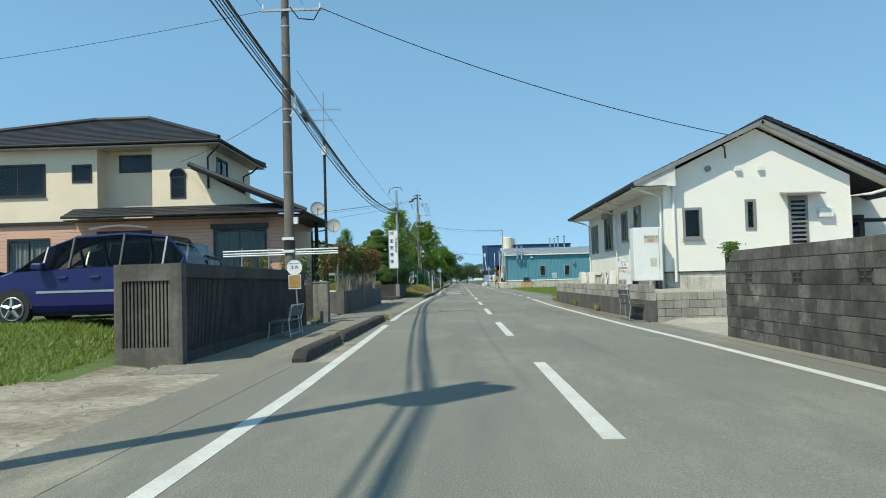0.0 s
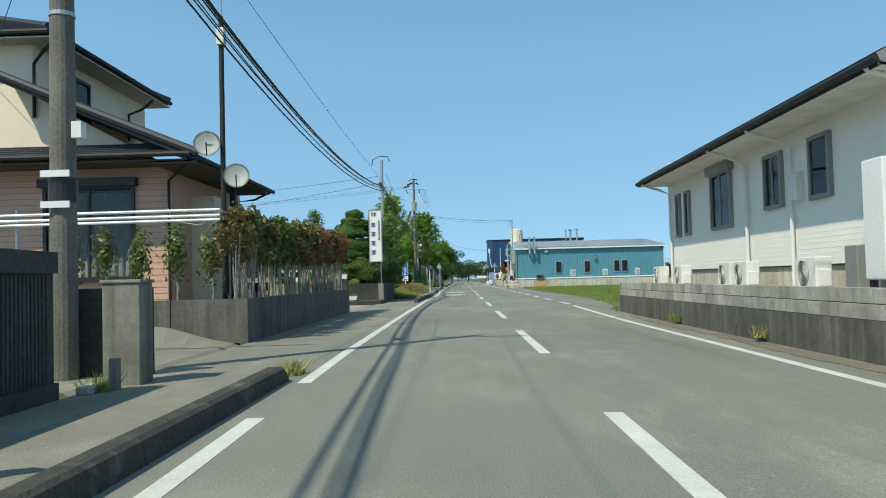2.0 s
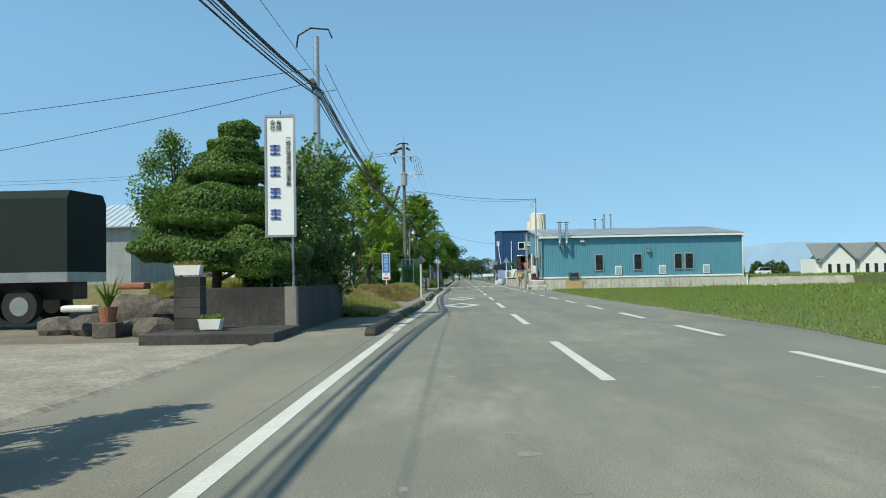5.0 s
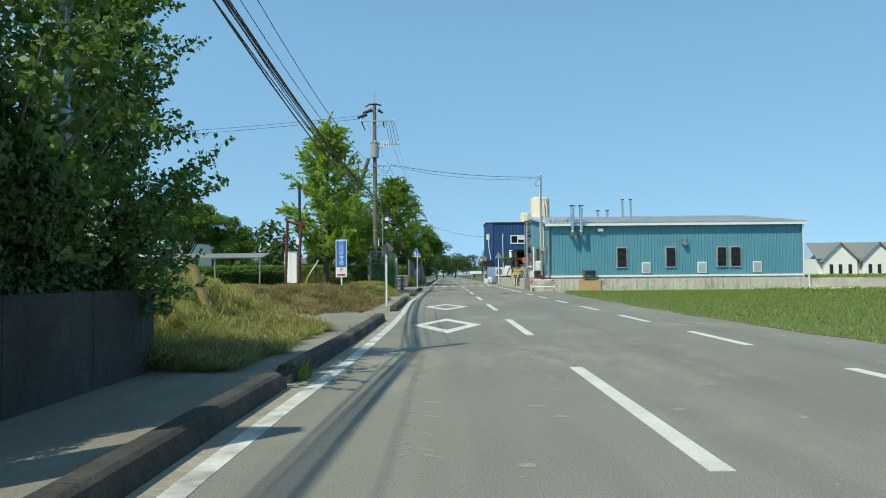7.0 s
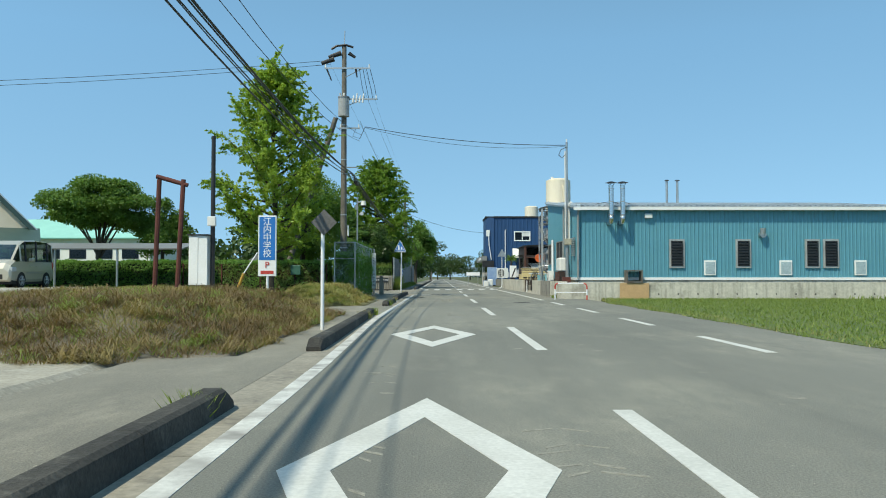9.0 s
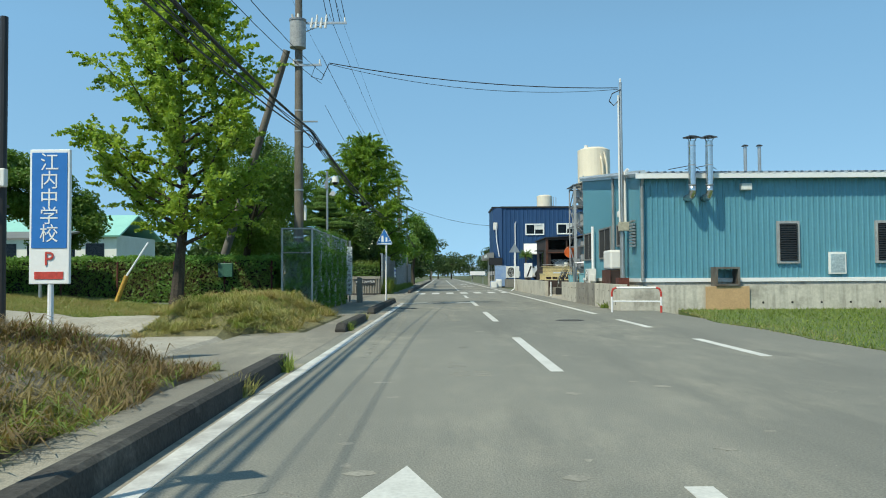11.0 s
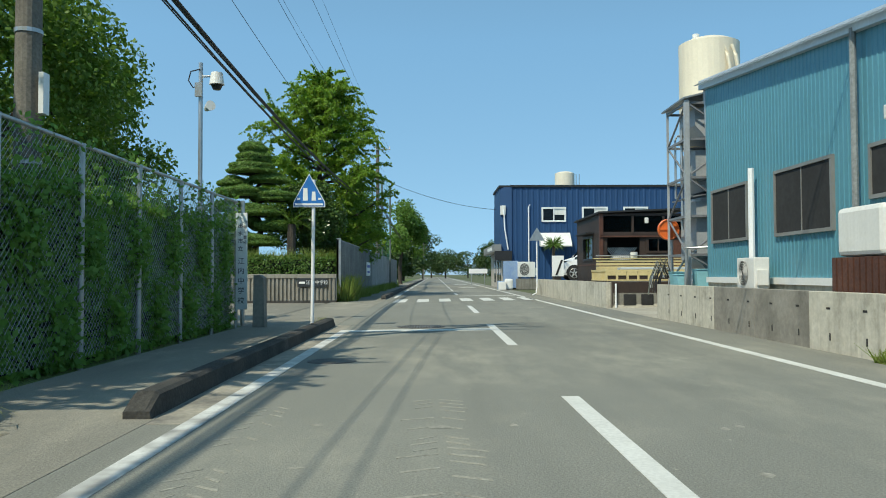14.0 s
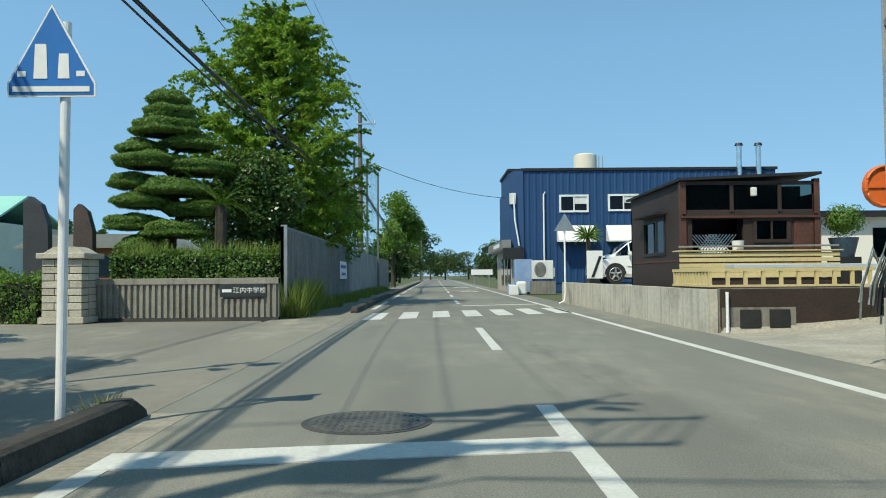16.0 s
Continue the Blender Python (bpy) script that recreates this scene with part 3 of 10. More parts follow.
def ground_z(x, y):
    """Height of the ground away from the road."""
    if foot_edge(y) < x < 3.7:
        return -0.2
    if x < 0:
        if y < 11.2:                                          # broken ground beside the road
            return 0.004 + ripple(x, y, 0.5) * smooth(-x, 4.0, 5.0) + 0.22 * smooth(-x, 6.2, 8.0) * smooth(y, 9.6, 11.2)
        if 8.0 < y < 23.2:                                   # raised lot with the cars
            return 0.02 + 0.20 * smooth(-x, 6.2, 8.0) + 0.28 * smooth(y, 11.2, 14.0) * smooth(-x, 5.6, 6.6) if x < -5.5 else -0.02
        if 23.2 <= y < 29.6:
            return -0.005 + 0.25 * smooth(-x, 6.0, 12.0)
        if 29.6 <= y < 44.0:
            return 0.35 * smooth(-x, 5.3, 7.0) if x < -5.3 else -0.06
        if 60.8 <= y < 73.5:                                  # grass bank, then a sloping drive
            ends = smooth(y, 60.3, 62.5) * (1 - smooth(y, 67.6, 70.2))
            bank = (0.86 * smooth(-x, 3.85, 6.8) + 0.14 * smooth(-x, 5, 6)) * ends
            return 0.004 + bank + 0.6 * smooth(-x, 5.5, 15.0) * smooth(y, 68.5, 71.0) + ripple(x, y, 2.8) * smooth(-x, 4.0, 5.0) * ends
        if 73.5 <= y < 90.5:
            ends = smooth(y, 73.9 + 0.8 * smooth(x, -5.5, -4.0), 77.5) * (1 - smooth(y, 85.2, 87.6))
            return 0.004 + max(0.60 * smooth(-x, 3.85, 6.0) * ends, 0.62 * smooth(-x, 6.0, 15.0)) + ripple(x, y, 2.4) * smooth(-x, 4.1, 5.0) * ends
        if 90.5 <= y < 103.0:                                  # mown mound beside the fence
            bank = 0.62 * smooth(-x, 4.2, 5.6) * (1 - 0.65 * smooth(-x, 6.2, 7.4)) * smooth(y, 91.3, 93.6) * (1 - smooth(y, 98.5, 101.5))
            k = smooth(y, 92.0, 99.0)
            rise = 0.62 * smooth(-x, 6.0, 15.0) * (1 - k) + 0.55 * smooth(-x, 7.0, 14.0) * k
            return max(bank, rise) + ripple(x, y, 1.4) * smooth(-x, 4.6, 5.4) * smooth(y, 91.5, 93.5)
        return -0.02 + 0.5 * smooth(-x, 12.0, 30.0) if y > 103 else -0.02
    if 20.2 < y < 40.0 and x > 3.9:                           # the white house's yard
        return 0.66 * smooth(y, 20.9, 21.3) if x > 3.95 else -0.12
    if 102.6 <= y < 113.6 and x > 4.5:
        return 0.70
    if 113.6 <= y < 119.4 and x > 4.2:
        return -0.01 + 0.75 * smooth(x, 4.6, 13.0)
    if 119.4 <= y < 136.5 and x > 4.5:
        return 0.72
    if 40.0 <= y < 101.9:
        return 0.006 if x > 6.9 else -0.2
    return -0.09 if y < 40 else -0.03


def ground_kind(x, y):
    """0 field, 1 soil, 2 turf, 3 dry turf, 4 gravel, 5 concrete, 6 asphalt."""
    if x < 0:
        if y < 12.2:
            return 2 if x < -5.7 and y > 10.4 + ripple(x, y) * 14 else 7
        if y < 23.2:
            return 2
        if y < 29.6:
            return 6 if x > -9 else 1
        if y < 44.0:
            return 1
        if y < 53.0:
            return 4
        if y < 60.8:
            return 1
        if y < 68.9 - 0.12 * (x + 4) + ripple(x, y) * 8:
            return 3
        if y < 74.6 + ripple(x, y) * 10:
            return 5 if x > -9.5 else 4
        if y < 87.0 + ripple(x, y) * 10:
            return 1 if x > -8.5 else 2
        if y < 91.6 + ripple(x, y) * 8 or (y < 95.6 + ripple(x, y) * 10 and x < -6.9):
            return 5
        if y < 102.0:
            return 3 if x > -8.0 else 2
        if 111.5 < y < 125.3 and x > -30:
            return 6
        return 2 if y < 330 else 0
    if y < 40.0:
        return 5 if y > 15.0 else 1
    if y < 101.9:
        return 2 if x < 26 else 0
    if y < 136.5 and x < 30:
        return 5
    return 0


VERGE = [(41, 4.2), (54, 5.05), (60, 5.05), (70, 4.85), (76, 4.78), (87, 4.95), (95, 5.0), (98, 5.4), (101.9, 6.1)]   # where the grass meets the road
xs = [-3000.0, -900, -300, -120, -70, -48, -36] + [-30 + 0.75 * i for i in range(20)] + [-15 + 0.4 * i for i in range(26)] + [-4.7, -4.4, -4.15, -3.94, -3.3, 0.0, 3.3, 3.92, 4.4] + [4.8 + 0.6 * i for i in range(14)] + [14 + 2.0 * i for i in range(10)] + [40.0, 60, 120, 300, 900, 3000]
ys = [-900.0, -200, -60, -20] + [-8 + 1.0 * i for i in range(16)] + [8.4 + 0.4 * i for i in range(330)] + [142.0, 150, 165, 190, 230, 300, 420, 700, 1300, 3000]
bm = bmesh.new()
net = [[bm.verts.new((x, y, ground_z(x, y))) for x in xs] for y in ys]
for j in range(len(ys) - 1):
    for i in range(len(xs) - 1):
        f = bm.faces.new((net[j][i], net[j][i + 1], net[j + 1][i + 1], net[j + 1][i]))
        f.material_index = ground_kind((xs[i] + xs[i + 1]) / 2, (ys[j] + ys[j + 1]) / 2)
ground = solid("ground", bm, field_mat, "open ground of grass, gravel, soil and concrete beside the road", "ground", kind="structure")
for m in (soil, lawn_mat, straw_mat, gravel_mat, concrete_pave, asphalt_side, lot_mat):
    ground.data.materials.append(m)

def road_z(x, y):
    """The road's surface: level, but for a fall to the right at the start."""
    return -0.0225 * max(0.0, x) * (1 - smooth(y, 34.0, 45.0))


def along(stops, y):
    """The value at y on a line through stops (y, value)."""
    for (ya, va), (yb, vb) in zip(stops, stops[1:]):
        if y <= yb:
            return va + (vb - va) * max(0.0, (y - ya) / (yb - ya))
    return stops[-1][1]


EDGE_LEFT = [(9, -2.63), (15, -2.73), (22, -2.86), (27, -2.95), (36, -2.98), (46, -2.98), (53, -2.93), (57, -2.95), (62.5, -2.79), (69, -2.74), (74, -2.77), (84, -2.98), (90, -2.93), (97, -2.89), (109, -2.86), (131, -2.95)]
EDGE_RIGHT = [(9, 3.09), (15, 3.05), (20, 2.94), (24, 2.92), (31, 2.92), (43, 2.92), (46, 3.0)]


def stripe(bm, centre, y0, y1, width=0.15, lift=0.004):
    """A painted line that follows centre(y) and the road's surface."""
    n = max(1, int((y1 - y0) / 2.0))
    for i in range(n):
        a, b = y0 + (y1 - y0) * i / n, y0 + (y1 - y0) * (i + 1) / n
        ca, cb, h = centre(a), centre(b), width / 2
        slab([(ca - h, a, road_z(ca - h, a) + lift), (ca + h, a, road_z(ca + h, a) + lift), (cb + h, b, road_z(cb + h, b) + lift), (cb - h, b, road_z(cb - h, b) + lift)], 0.012, bm)


bm = bmesh.new()
rings = []
for y, right in [(-60.0, 3.72)] + [(34.0 + 1.25 * i, 3.72) for i in range(7)] + [(41.6, 5.2), (42.75, 5.2), (44.0, 5.2), (45.2, 5.2), (101.5, 5.2), (101.6, 4.12), (420.0, 4.12)]:
    rings.append([bm.verts.new(p) for p in ((-3.22, y, 0.0), (0.0, y, 0.0), (right, y, road_z(right, y)), (right, y, -0.4), (-3.22, y, -0.4))])
for a, b in zip(rings, rings[1:]):
    for k in range(5):
        bm.faces.new((a[k], a[(k + 1) % 5], b[(k + 1) % 5], b[k]))
bm.faces.new(rings[0])
bm.faces.new(rings[-1])
bmesh.ops.recalc_face_normals(bm, faces=bm.faces[:])
road = solid("road", bm, asphalt, "worn grey asphalt two-lane road with white markings", "road", kind="structure")

bm = bmesh.new()
for y0, y1, edge in ((-60, 10.9, -3.95), (10.9, 61.4, -5.12), (61.4, 68.3, -4.0), (68.3, 75.3, -5.12), (75.3, 86.3, -4.0), (86.3, 92.8, -5.12), (92.8, 99.7, -4.0), (99.7, 420, -5.12)):
    box(edge, -3.2195, y0, y1, -0.3, 0.003, bm)
box(3.724, 3.95, -60, 20.7, -0.3, -0.072, bm)
pavement = solid("pavement", bm, asphalt_side, "dusty asphalt footway beside the road", "pavement", kind="structure")

rndv = random.Random(12)
rng = np.random.default_rng(13)
bm = bmesh.new()
for i in range(520):                                          # chips of concrete and small stones
    x, y = (rng.uniform(-8.5, -3.95), rng.uniform(4.0, 11.6)) if i < 400 else (rng.uniform(-5.2, -4.6), rng.uniform(11.2, 12.1))
    r, z = rng.uniform(0.008, 0.032), max(0.0, ground_z(x, y))
    own = [bm.verts.new((x + r * math.cos(a) * rng.uniform(0.6, 1.3), y + r * math.sin(a) * rng.uniform(0.6, 1.3), z - 0.003)) for a in (0.0, 1.3, 2.5, 3.8, 5.0)]
    tip = bm.verts.new((x, y, z + r * rng.uniform(0.4, 0.8)))
    for a, b in zip(own, own[1:] + own[:1]):
        bm.faces.new((a, b, tip))
solid("loose_stones", bm, gravel_mat, "loose stones and concrete chips on the broken ground", "stones", kind="stuff")
bm = bmesh.new()
for y0, y1 in ((11.9, 15.5), (53.0, 59.8), (59.8, 71.6), (71.6, 76.0), (76.0, 87.2), (92.6, 97.3), (100.0, 111.0)):
    n = max(1, round((y1 - y0) / 2.0))
    for i in range(n):
        a, b = y0 + (y1 - y0) * i / n, y0 + (y1 - y0) * (i + 1) / n - 0.012
        slab([(-3.215, a, 0.0025), (along(EDGE_LEFT, a) - 0.02, a, 0.0025), (along(EDGE_LEFT, b) - 0.02, b, 0.0025), (-3.215, b, 0.0025)], 0.01, bm)
solid("gutter", bm, gutter_mat, "narrow dusty concrete gutter between kerb and road", "gutter", kind="structure")
edge = [(3.38 + 0.05 * math.sin(0.9 * y) + rndv.uniform(-0.04, 0.04), y) for y in (20.9 + 0.35 * i for i in range(56))]
bm = prism(edge + [(3.739, edge[-1][1]), (3.739, 20.9)], "z", -0.15, -0.062)
solid("dirt_verge", bm, soil, "strip of brown dirt along the foot of the low wall", "verge", kind="structure")

rows = [(41.0 + 0.55 * i) for i in range(111)]
bm = prism([(along(VERGE, y) + 0.06 * math.sin(y * 1.1) + rndv.uniform(-0.05, 0.05), y) for y in rows] + [(7.6, rows[-1]), (7.6, rows[0])], "z", -0.3, 0.012)
solid("grass_verge", bm, lawn_mat, "turf verge along the edge of the asphalt", "verge", kind="structure")

# road markings
bm = bmesh.new()
for k in range(-4, 12):
    sx = 0.05 if k < 1 else (-0.03 if 5 <= k < 7 else 0.0)
    stripe(bm, lambda y: sx, 6.2 + 10 * k, 11.2 + 10 * k)
for k in range(0, 28):
    stripe(bm, lambda y: 0.0, 135.5 + 10 * k, 140.5 + 10 * k)
centre_line = solid("centre_line", bm, paint_white, "dashed white centre line painted on the asphalt", "road marking", kind="structure")
bm = bmesh.new()
left_of, right_of = (lambda y: along(EDGE_LEFT, y)), (lambda y: along(EDGE_RIGHT, y))
stripe(bm, left_of, -60, 21.3)
stripe(bm, left_of, 23.5, 52)
stripe(bm, right_of, -60, 44.2)
for k in range(9):
    stripe(bm, lambda y: 3.03, 45.95 + 5.97 * k, 48.9 + 5.97 * k)
stripe(bm, lambda y: 3.03, 99.6, 400)
for k in range(20):
    stripe(bm, lambda y: -2.96, 131 + 12 * k, 139 + 12 * k)
edge_line = solid("edge_line", bm, paint_white, "white edge line painted along the road", "road marking", kind="structure")
bm = bmesh.new()
stripe(bm, left_of, 52, 109.3)
worn_line = solid("edge_line", bm, paint_worn, "worn and dirty white edge line along the kerb", "road marking", kind="structure")
bm = slab([(-2.93, 109.05, 0.008), (-0.05, 109.43, 0.008), (-0.05, 109.86, 0.008), (-2.93, 109.48, 0.008)], 0.012)
stop_line = solid("stop_line", bm, paint_white, "white stop line painted across the lane", "road marking", kind="structure")
bm = slab([(0.08, 133.3, 0.004), (3.0, 134.4, 0.004), (3.0, 134.8, 0.004), (0.08, 133.7, 0.004)], 0.01)
solid("stop_line", bm, paint_white, "white stop line painted across the oncoming lane", "road marking", kind="structure")
bm = bmesh.new()
for k in range(7):
    x = -2.75 + 0.89 * k
    y = 125.0 + 0.5 * (x + 1.9)
    slab([(x, y, 0.004), (x + 0.47, y + 0.23, 0.004), (x + 0.47, y + 3.9, 0.004), (x, y + 3.67, 0.004)], 0.01, bm)
crossing = solid("crosswalk", bm, paint_white, "white striped pedestrian crossing on the road", "crosswalk", kind="structure")


def diamond(cx, cy):
    bm = bmesh.new()
    out = [(cx, cy - 2.5), (cx + 0.75, cy), (cx, cy + 2.5), (cx - 0.75, cy)]
    inn = [(cx, cy - 1.6), (cx + 0.47, cy), (cx, cy + 1.6), (cx - 0.47, cy)]
    for i in range(4):
        j = (i + 1) % 4
        slab([(*out[i], 0.004), (*out[j], 0.004), (*inn[j], 0.004), (*inn[i], 0.004)], 0.01, bm)
    return solid("diamond_marking", bm, paint_white, "white hollow diamond painted on the lane ahead of the crossing", "road marking", "diamond markings", "structure")


for cx, cy in ((-1.53, 69.3), (-1.53, 79.2), (1.55, 160.0), (1.55, 178.0)):
    diamond(cx, cy)


def manhole(cx, cy, r, z=0.0):
    m = thing("manhole_cover", (cx, cy, z), "round cast-iron manhole cover with a raised tread pattern", "manhole cover")
    bm = tube((cx, cy, z - 0.02), (cx, cy, z + 0.005), r, n=40)
    part("frame_ring", bm, manhole_ring, m)
    bm = tube((cx, cy, z - 0.02), (cx, cy, z + 0.009), r * 0.9, n=40)
    lid = part("lid", bm, manhole_iron, m)
    bm = bmesh.new()
    step = r / 9
    for i in range(-8, 9):
        for j in range(-8, 9):
            if math.hypot(i, j) < 7.6 and not (abs(i) < 3 and abs(j) < 3 and (i + j) % 2):
                x, y = cx + i * step, cy + j * step
                s = step * 0.32
                if (i + j) % 2:
                    box(x - s, x + s, y - s * 0.5, y + s * 0.5, z, z + 0.014, bm)
                else:
                    box(x - s * 0.5, x + s * 0.5, y - s, y + s, z, z + 0.014, bm)
    tagged(part("tread", bm, manhole_iron, lid), kind="stuff")


manhole_iron = mat("cast_iron", (0.17, 0.165, 0.15), (0.12, 0.115, 0.105), 4, 30, 0.6, metal=0.3, bump=0.2)
manhole_ring = mat("iron_ring", (0.11, 0.105, 0.097), (0.07, 0.066, 0.06), 4, 30, 0.7, metal=0.2, bump=0.2)
manhole(-1.43, 110.5, 0.49)
manhole(-2.42, 104.1, 0.30)
manhole(1.80, 96.45, 0.34)


# dusty tread prints left by tractor wheels, and dry smears
dust_print = mat("pale_dust", (0.36, 0.345, 0.285), (0.28, 0.268, 0.225), 2.5, 30, 0.95, bump=0, stain=(0.20, 0.194, 0.165))
rndt = random.Random(8)
bm = bmesh.new()
for x0, wide in ((-1.84, 0.16), (-0.55, 0.25)):
    y = 56.0
    while y < 101.0:
        y += 0.17
        cx = x0 - 0.017 * (y - 63) + 0.05 * math.sin(y * 0.21)
        if noise.noise(Vector((x0, y * 0.16, 0))) < -0.12 or rndt.random() < 0.35 or 70.5 < y < 79.5 and rndt.random() < 0.8:
            continue
        for sd in (-1, 1):
            w = wide * rndt.uniform(0.6, 1.1)
            if rndt.random() < 0.75:
                slab([(cx + sd * 0.03, y, 0.0025), (cx + sd * w, y - 0.10, 0.0025), (cx + sd * w, y - rndt.uniform(0.055, 0.08), 0.0025), (cx + sd * 0.03, y + rndt.uniform(0.02, 0.04), 0.0025)], 0.004, bm)
solid("tread_prints", bm, dust_print, "pale dusty tractor tread prints on the asphalt", "tyre prints", kind="stuff")
bm = bmesh.new()
for i in range(150):
    y, x = rndt.uniform(40, 100), rndt.choice((-0.6, -1.9, 1.0, 2.1)) + rndt.gauss(0, 0.35)
    w, ln = rndt.uniform(0.03, 0.11), rndt.uniform(0.02, 0.08)
    rim = [(x + w * math.cos(a) * rndt.uniform(0.6, 1.2), y + ln * math.sin(a) * rndt.uniform(0.6, 1.2), 0.0022) for a in (k * math.pi / 4 for k in range(8))]
    bm.faces.new([bm.verts.new(p) for p in rim])
solid("dust_smears", bm, dust_print, "small pale smears of dried mud on the asphalt", "mud smears", kind="stuff")


# kerb stones along the footway: tall rounded blocks, end to end
def kerb_mesh(length, taper0=False, taper1=False):
    bm = bmesh.new()
    prof = [(-0.11, -0.05), (-0.11, 0.15), (-0.08, 0.175), (0.05, 0.175), (0.085, 0.15), (0.11, -0.05)]
    stations = [(0.0, 0.35 if taper0 else 1.0), (0.22, 1.0), (length - 0.22, 1.0), (length - 0.008, 0.35 if taper1 else 1.0)]
    rings = [[bm.verts.new((px, y, pz if pz < 0 else pz * k)) for px, pz in prof] for y, k in stations]
    for a, b in zip(rings, rings[1:]):
        for i in range(len(prof)):
            bm.faces.new((a[i], a[(i + 1) % len(prof)], b[(i + 1) % len(prof)], b[i]))
    bm.faces.new(rings[0])
    bm.faces.new(rings[-1][::-1])
    bmesh.ops.recalc_face_normals(bm, faces=bm.faces[:])
    return mesh_of(bm, "kerb_stone", kerb_mat)


KERB_X = [(12, -3.20), (24, -3.21), (53, -3.30), (58, -3.27), (64, -3.15), (71, -3.13), (77, -3.13), (86, -3.26), (93, -3.30), (97, -3.26), (101, -3.36), (111, -3.31), (128, -3.33)]
kerb_meshes = {}
for y0, y1 in ((11.95, 15.4), (15.6, 23.8), (53.2, 59.7), (59.95, 71.4), (76.0, 86.9), (92.8, 97.1), (100.2, 110.9), (128.5, 158), (158.3, 190), (190.3, 240)):
    run = thing("kerb", (along(KERB_X, y0), y0, 0.0), "row of dark weathered concrete kerb stones along the road edge", "kerb", "kerb runs", "structure")
    count = max(1, round((y1 - y0) / 2.0))
    length = (y1 - y0) / count
    for i in range(count):
        key = (round(length, 3), i == 0, i == count - 1)
        if key not in kerb_meshes:
            kerb_meshes[key] = kerb_mesh(*key)
        stone = new("kerb_stone", kerb_meshes[key])
        stone.parent = run
        xa, xb = along(KERB_X, y0 + i * length), along(KERB_X, y0 + (i + 1) * length)
        stone.matrix_basis = pose(xa - run.location.x, i * length, 0, 0, 0, -math.degrees(math.atan2(xb - xa, length)))


# ---- kinds of thing ----
def window(parent, axis, at, u0, u1, z0, z1, frame_mat=None, out=-1, cols=2, rows=1, pane_mat=None, sill=False, proud=0.03, bar=0.05, curtain=False, back=True):
    """A framed window in an opening across the x or y axis; out is the side that faces away from the room."""
    frame_mat, pane_mat = frame_mat or dark_frame, pane_mat or glass
    o = at + out * proud
    lo, hi = min(o, o - out * 0.10), max(o, o - out * 0.10)

    def bx(ua, ub, za, zb, da=lo, db=hi, bm=None):
        return box(ua, ub, da, db, za, zb, bm) if axis == "y" else box(da, db, ua, ub, za, zb, bm)
    bm = bx(u0 - 0.03, u1 + 0.03, z1 - bar, z1 + 0.03)
    bx(u0 - 0.03, u1 + 0.03, z0 - 0.03, z0 + bar, bm=bm)
    bx(u0 - 0.03, u0 + bar, z0 + bar, z1 - bar, bm=bm)
    bx(u1 - bar, u1 + 0.03, z0 + bar, z1 - bar, bm=bm)
    for c in range(1, cols):
        u = u0 + (u1 - u0) * c / cols
        bx(u - bar * 0.45, u + bar * 0.45, z0 + bar, z1 - bar, lo + 0.015, hi - 0.015, bm)
    for r in range(1, rows):
        z = z0 + (z1 - z0) * r / rows
        bx(u0 + bar, u1 - bar, z - bar * 0.4, z + bar * 0.4, lo + 0.02, hi - 0.02, bm)
    w = part("window", bm, frame_mat, parent)
    for c in range(cols):
        ua, ub = u0 + (u1 - u0) * c / cols + 0.02, u0 + (u1 - u0) * (c + 1) / cols - 0.02
        mid = (lo + hi) / 2 + (0.012 if c % 2 else -0.012)
        pane = part("pane", bx(ua, ub, z0 + 0.02, z1 - 0.02, mid - 0.004, mid + 0.004), pane_mat, w)
        pane.visible_shadow = False
    if curtain:
        bm = bmesh.new()
        n = max(6, int((u1 - u0) / 0.05))
        d0 = o - out * 0.22
        last = None
        for i in range(n + 1):
            u = u0 + (u1 - u0) * i / n
            d = d0 + 0.035 * math.sin(i * 1.9) + 0.015 * math.sin(i * 0.7)
            pair = [bm.verts.new((u, d, z) if axis == "y" else (d, u, z)) for z in (z0 + 0.02, z1 - 0.12)]
            if last:
                bm.faces.new((last[0], pair[0], pair[1], last[1]))
            last = pair
        part("curtain", bm, curtain_mat, w, "pale lace curtain")
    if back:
        # a flat dark panel paints the unlit room behind the pane
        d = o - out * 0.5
        part("room_shade_panel", bx(u0 - 0.2, u1 + 0.2, z0 - 0.2, z1 + 0.2, d - 0.02, d + 0.02), dark_inside, w)
    if sill:
        a, b = min(o + out * 0.06, o), max(o + out * 0.06, o)
        part("sill", bx(u0 - 0.06, u1 + 0.06, z0 - 0.07, z0 - 0.03, a, b), frame_mat, w)
    return w


def roof_plane(corners, thick, pitch, parent, name="roof", material=None, courses=0.0, label=""):
    """A sloping roof: a plate, with rows of tiles laid along its slope. corners: eave start, eave end, ridge end, ridge start."""
    bm = slab(corners, thick)
    r = part(name, bm, material or roof_tile, parent, label)
    if courses:
        a, b, c, d = (Vector(p) for p in corners)
        nrm = (b - a).cross(d - a).normalized()
        if nrm.z < 0:
            nrm = -nrm
        n = max(2, int(((c + d) / 2 - (a + b) / 2).length / courses))
        for i in range(n):
            s0, s1 = i / n, (i + 1) / n
            p = [a.lerp(d, s0), b.lerp(c, s0), b.lerp(c, s1), a.lerp(d, s1)]
            part("tile_row", slab([p[0] + nrm * 0.035, p[1] + nrm * 0.035, p[2] + nrm * 0.008, p[3] + nrm * 0.008], 0.03), material or roof_tile, r)
    return r


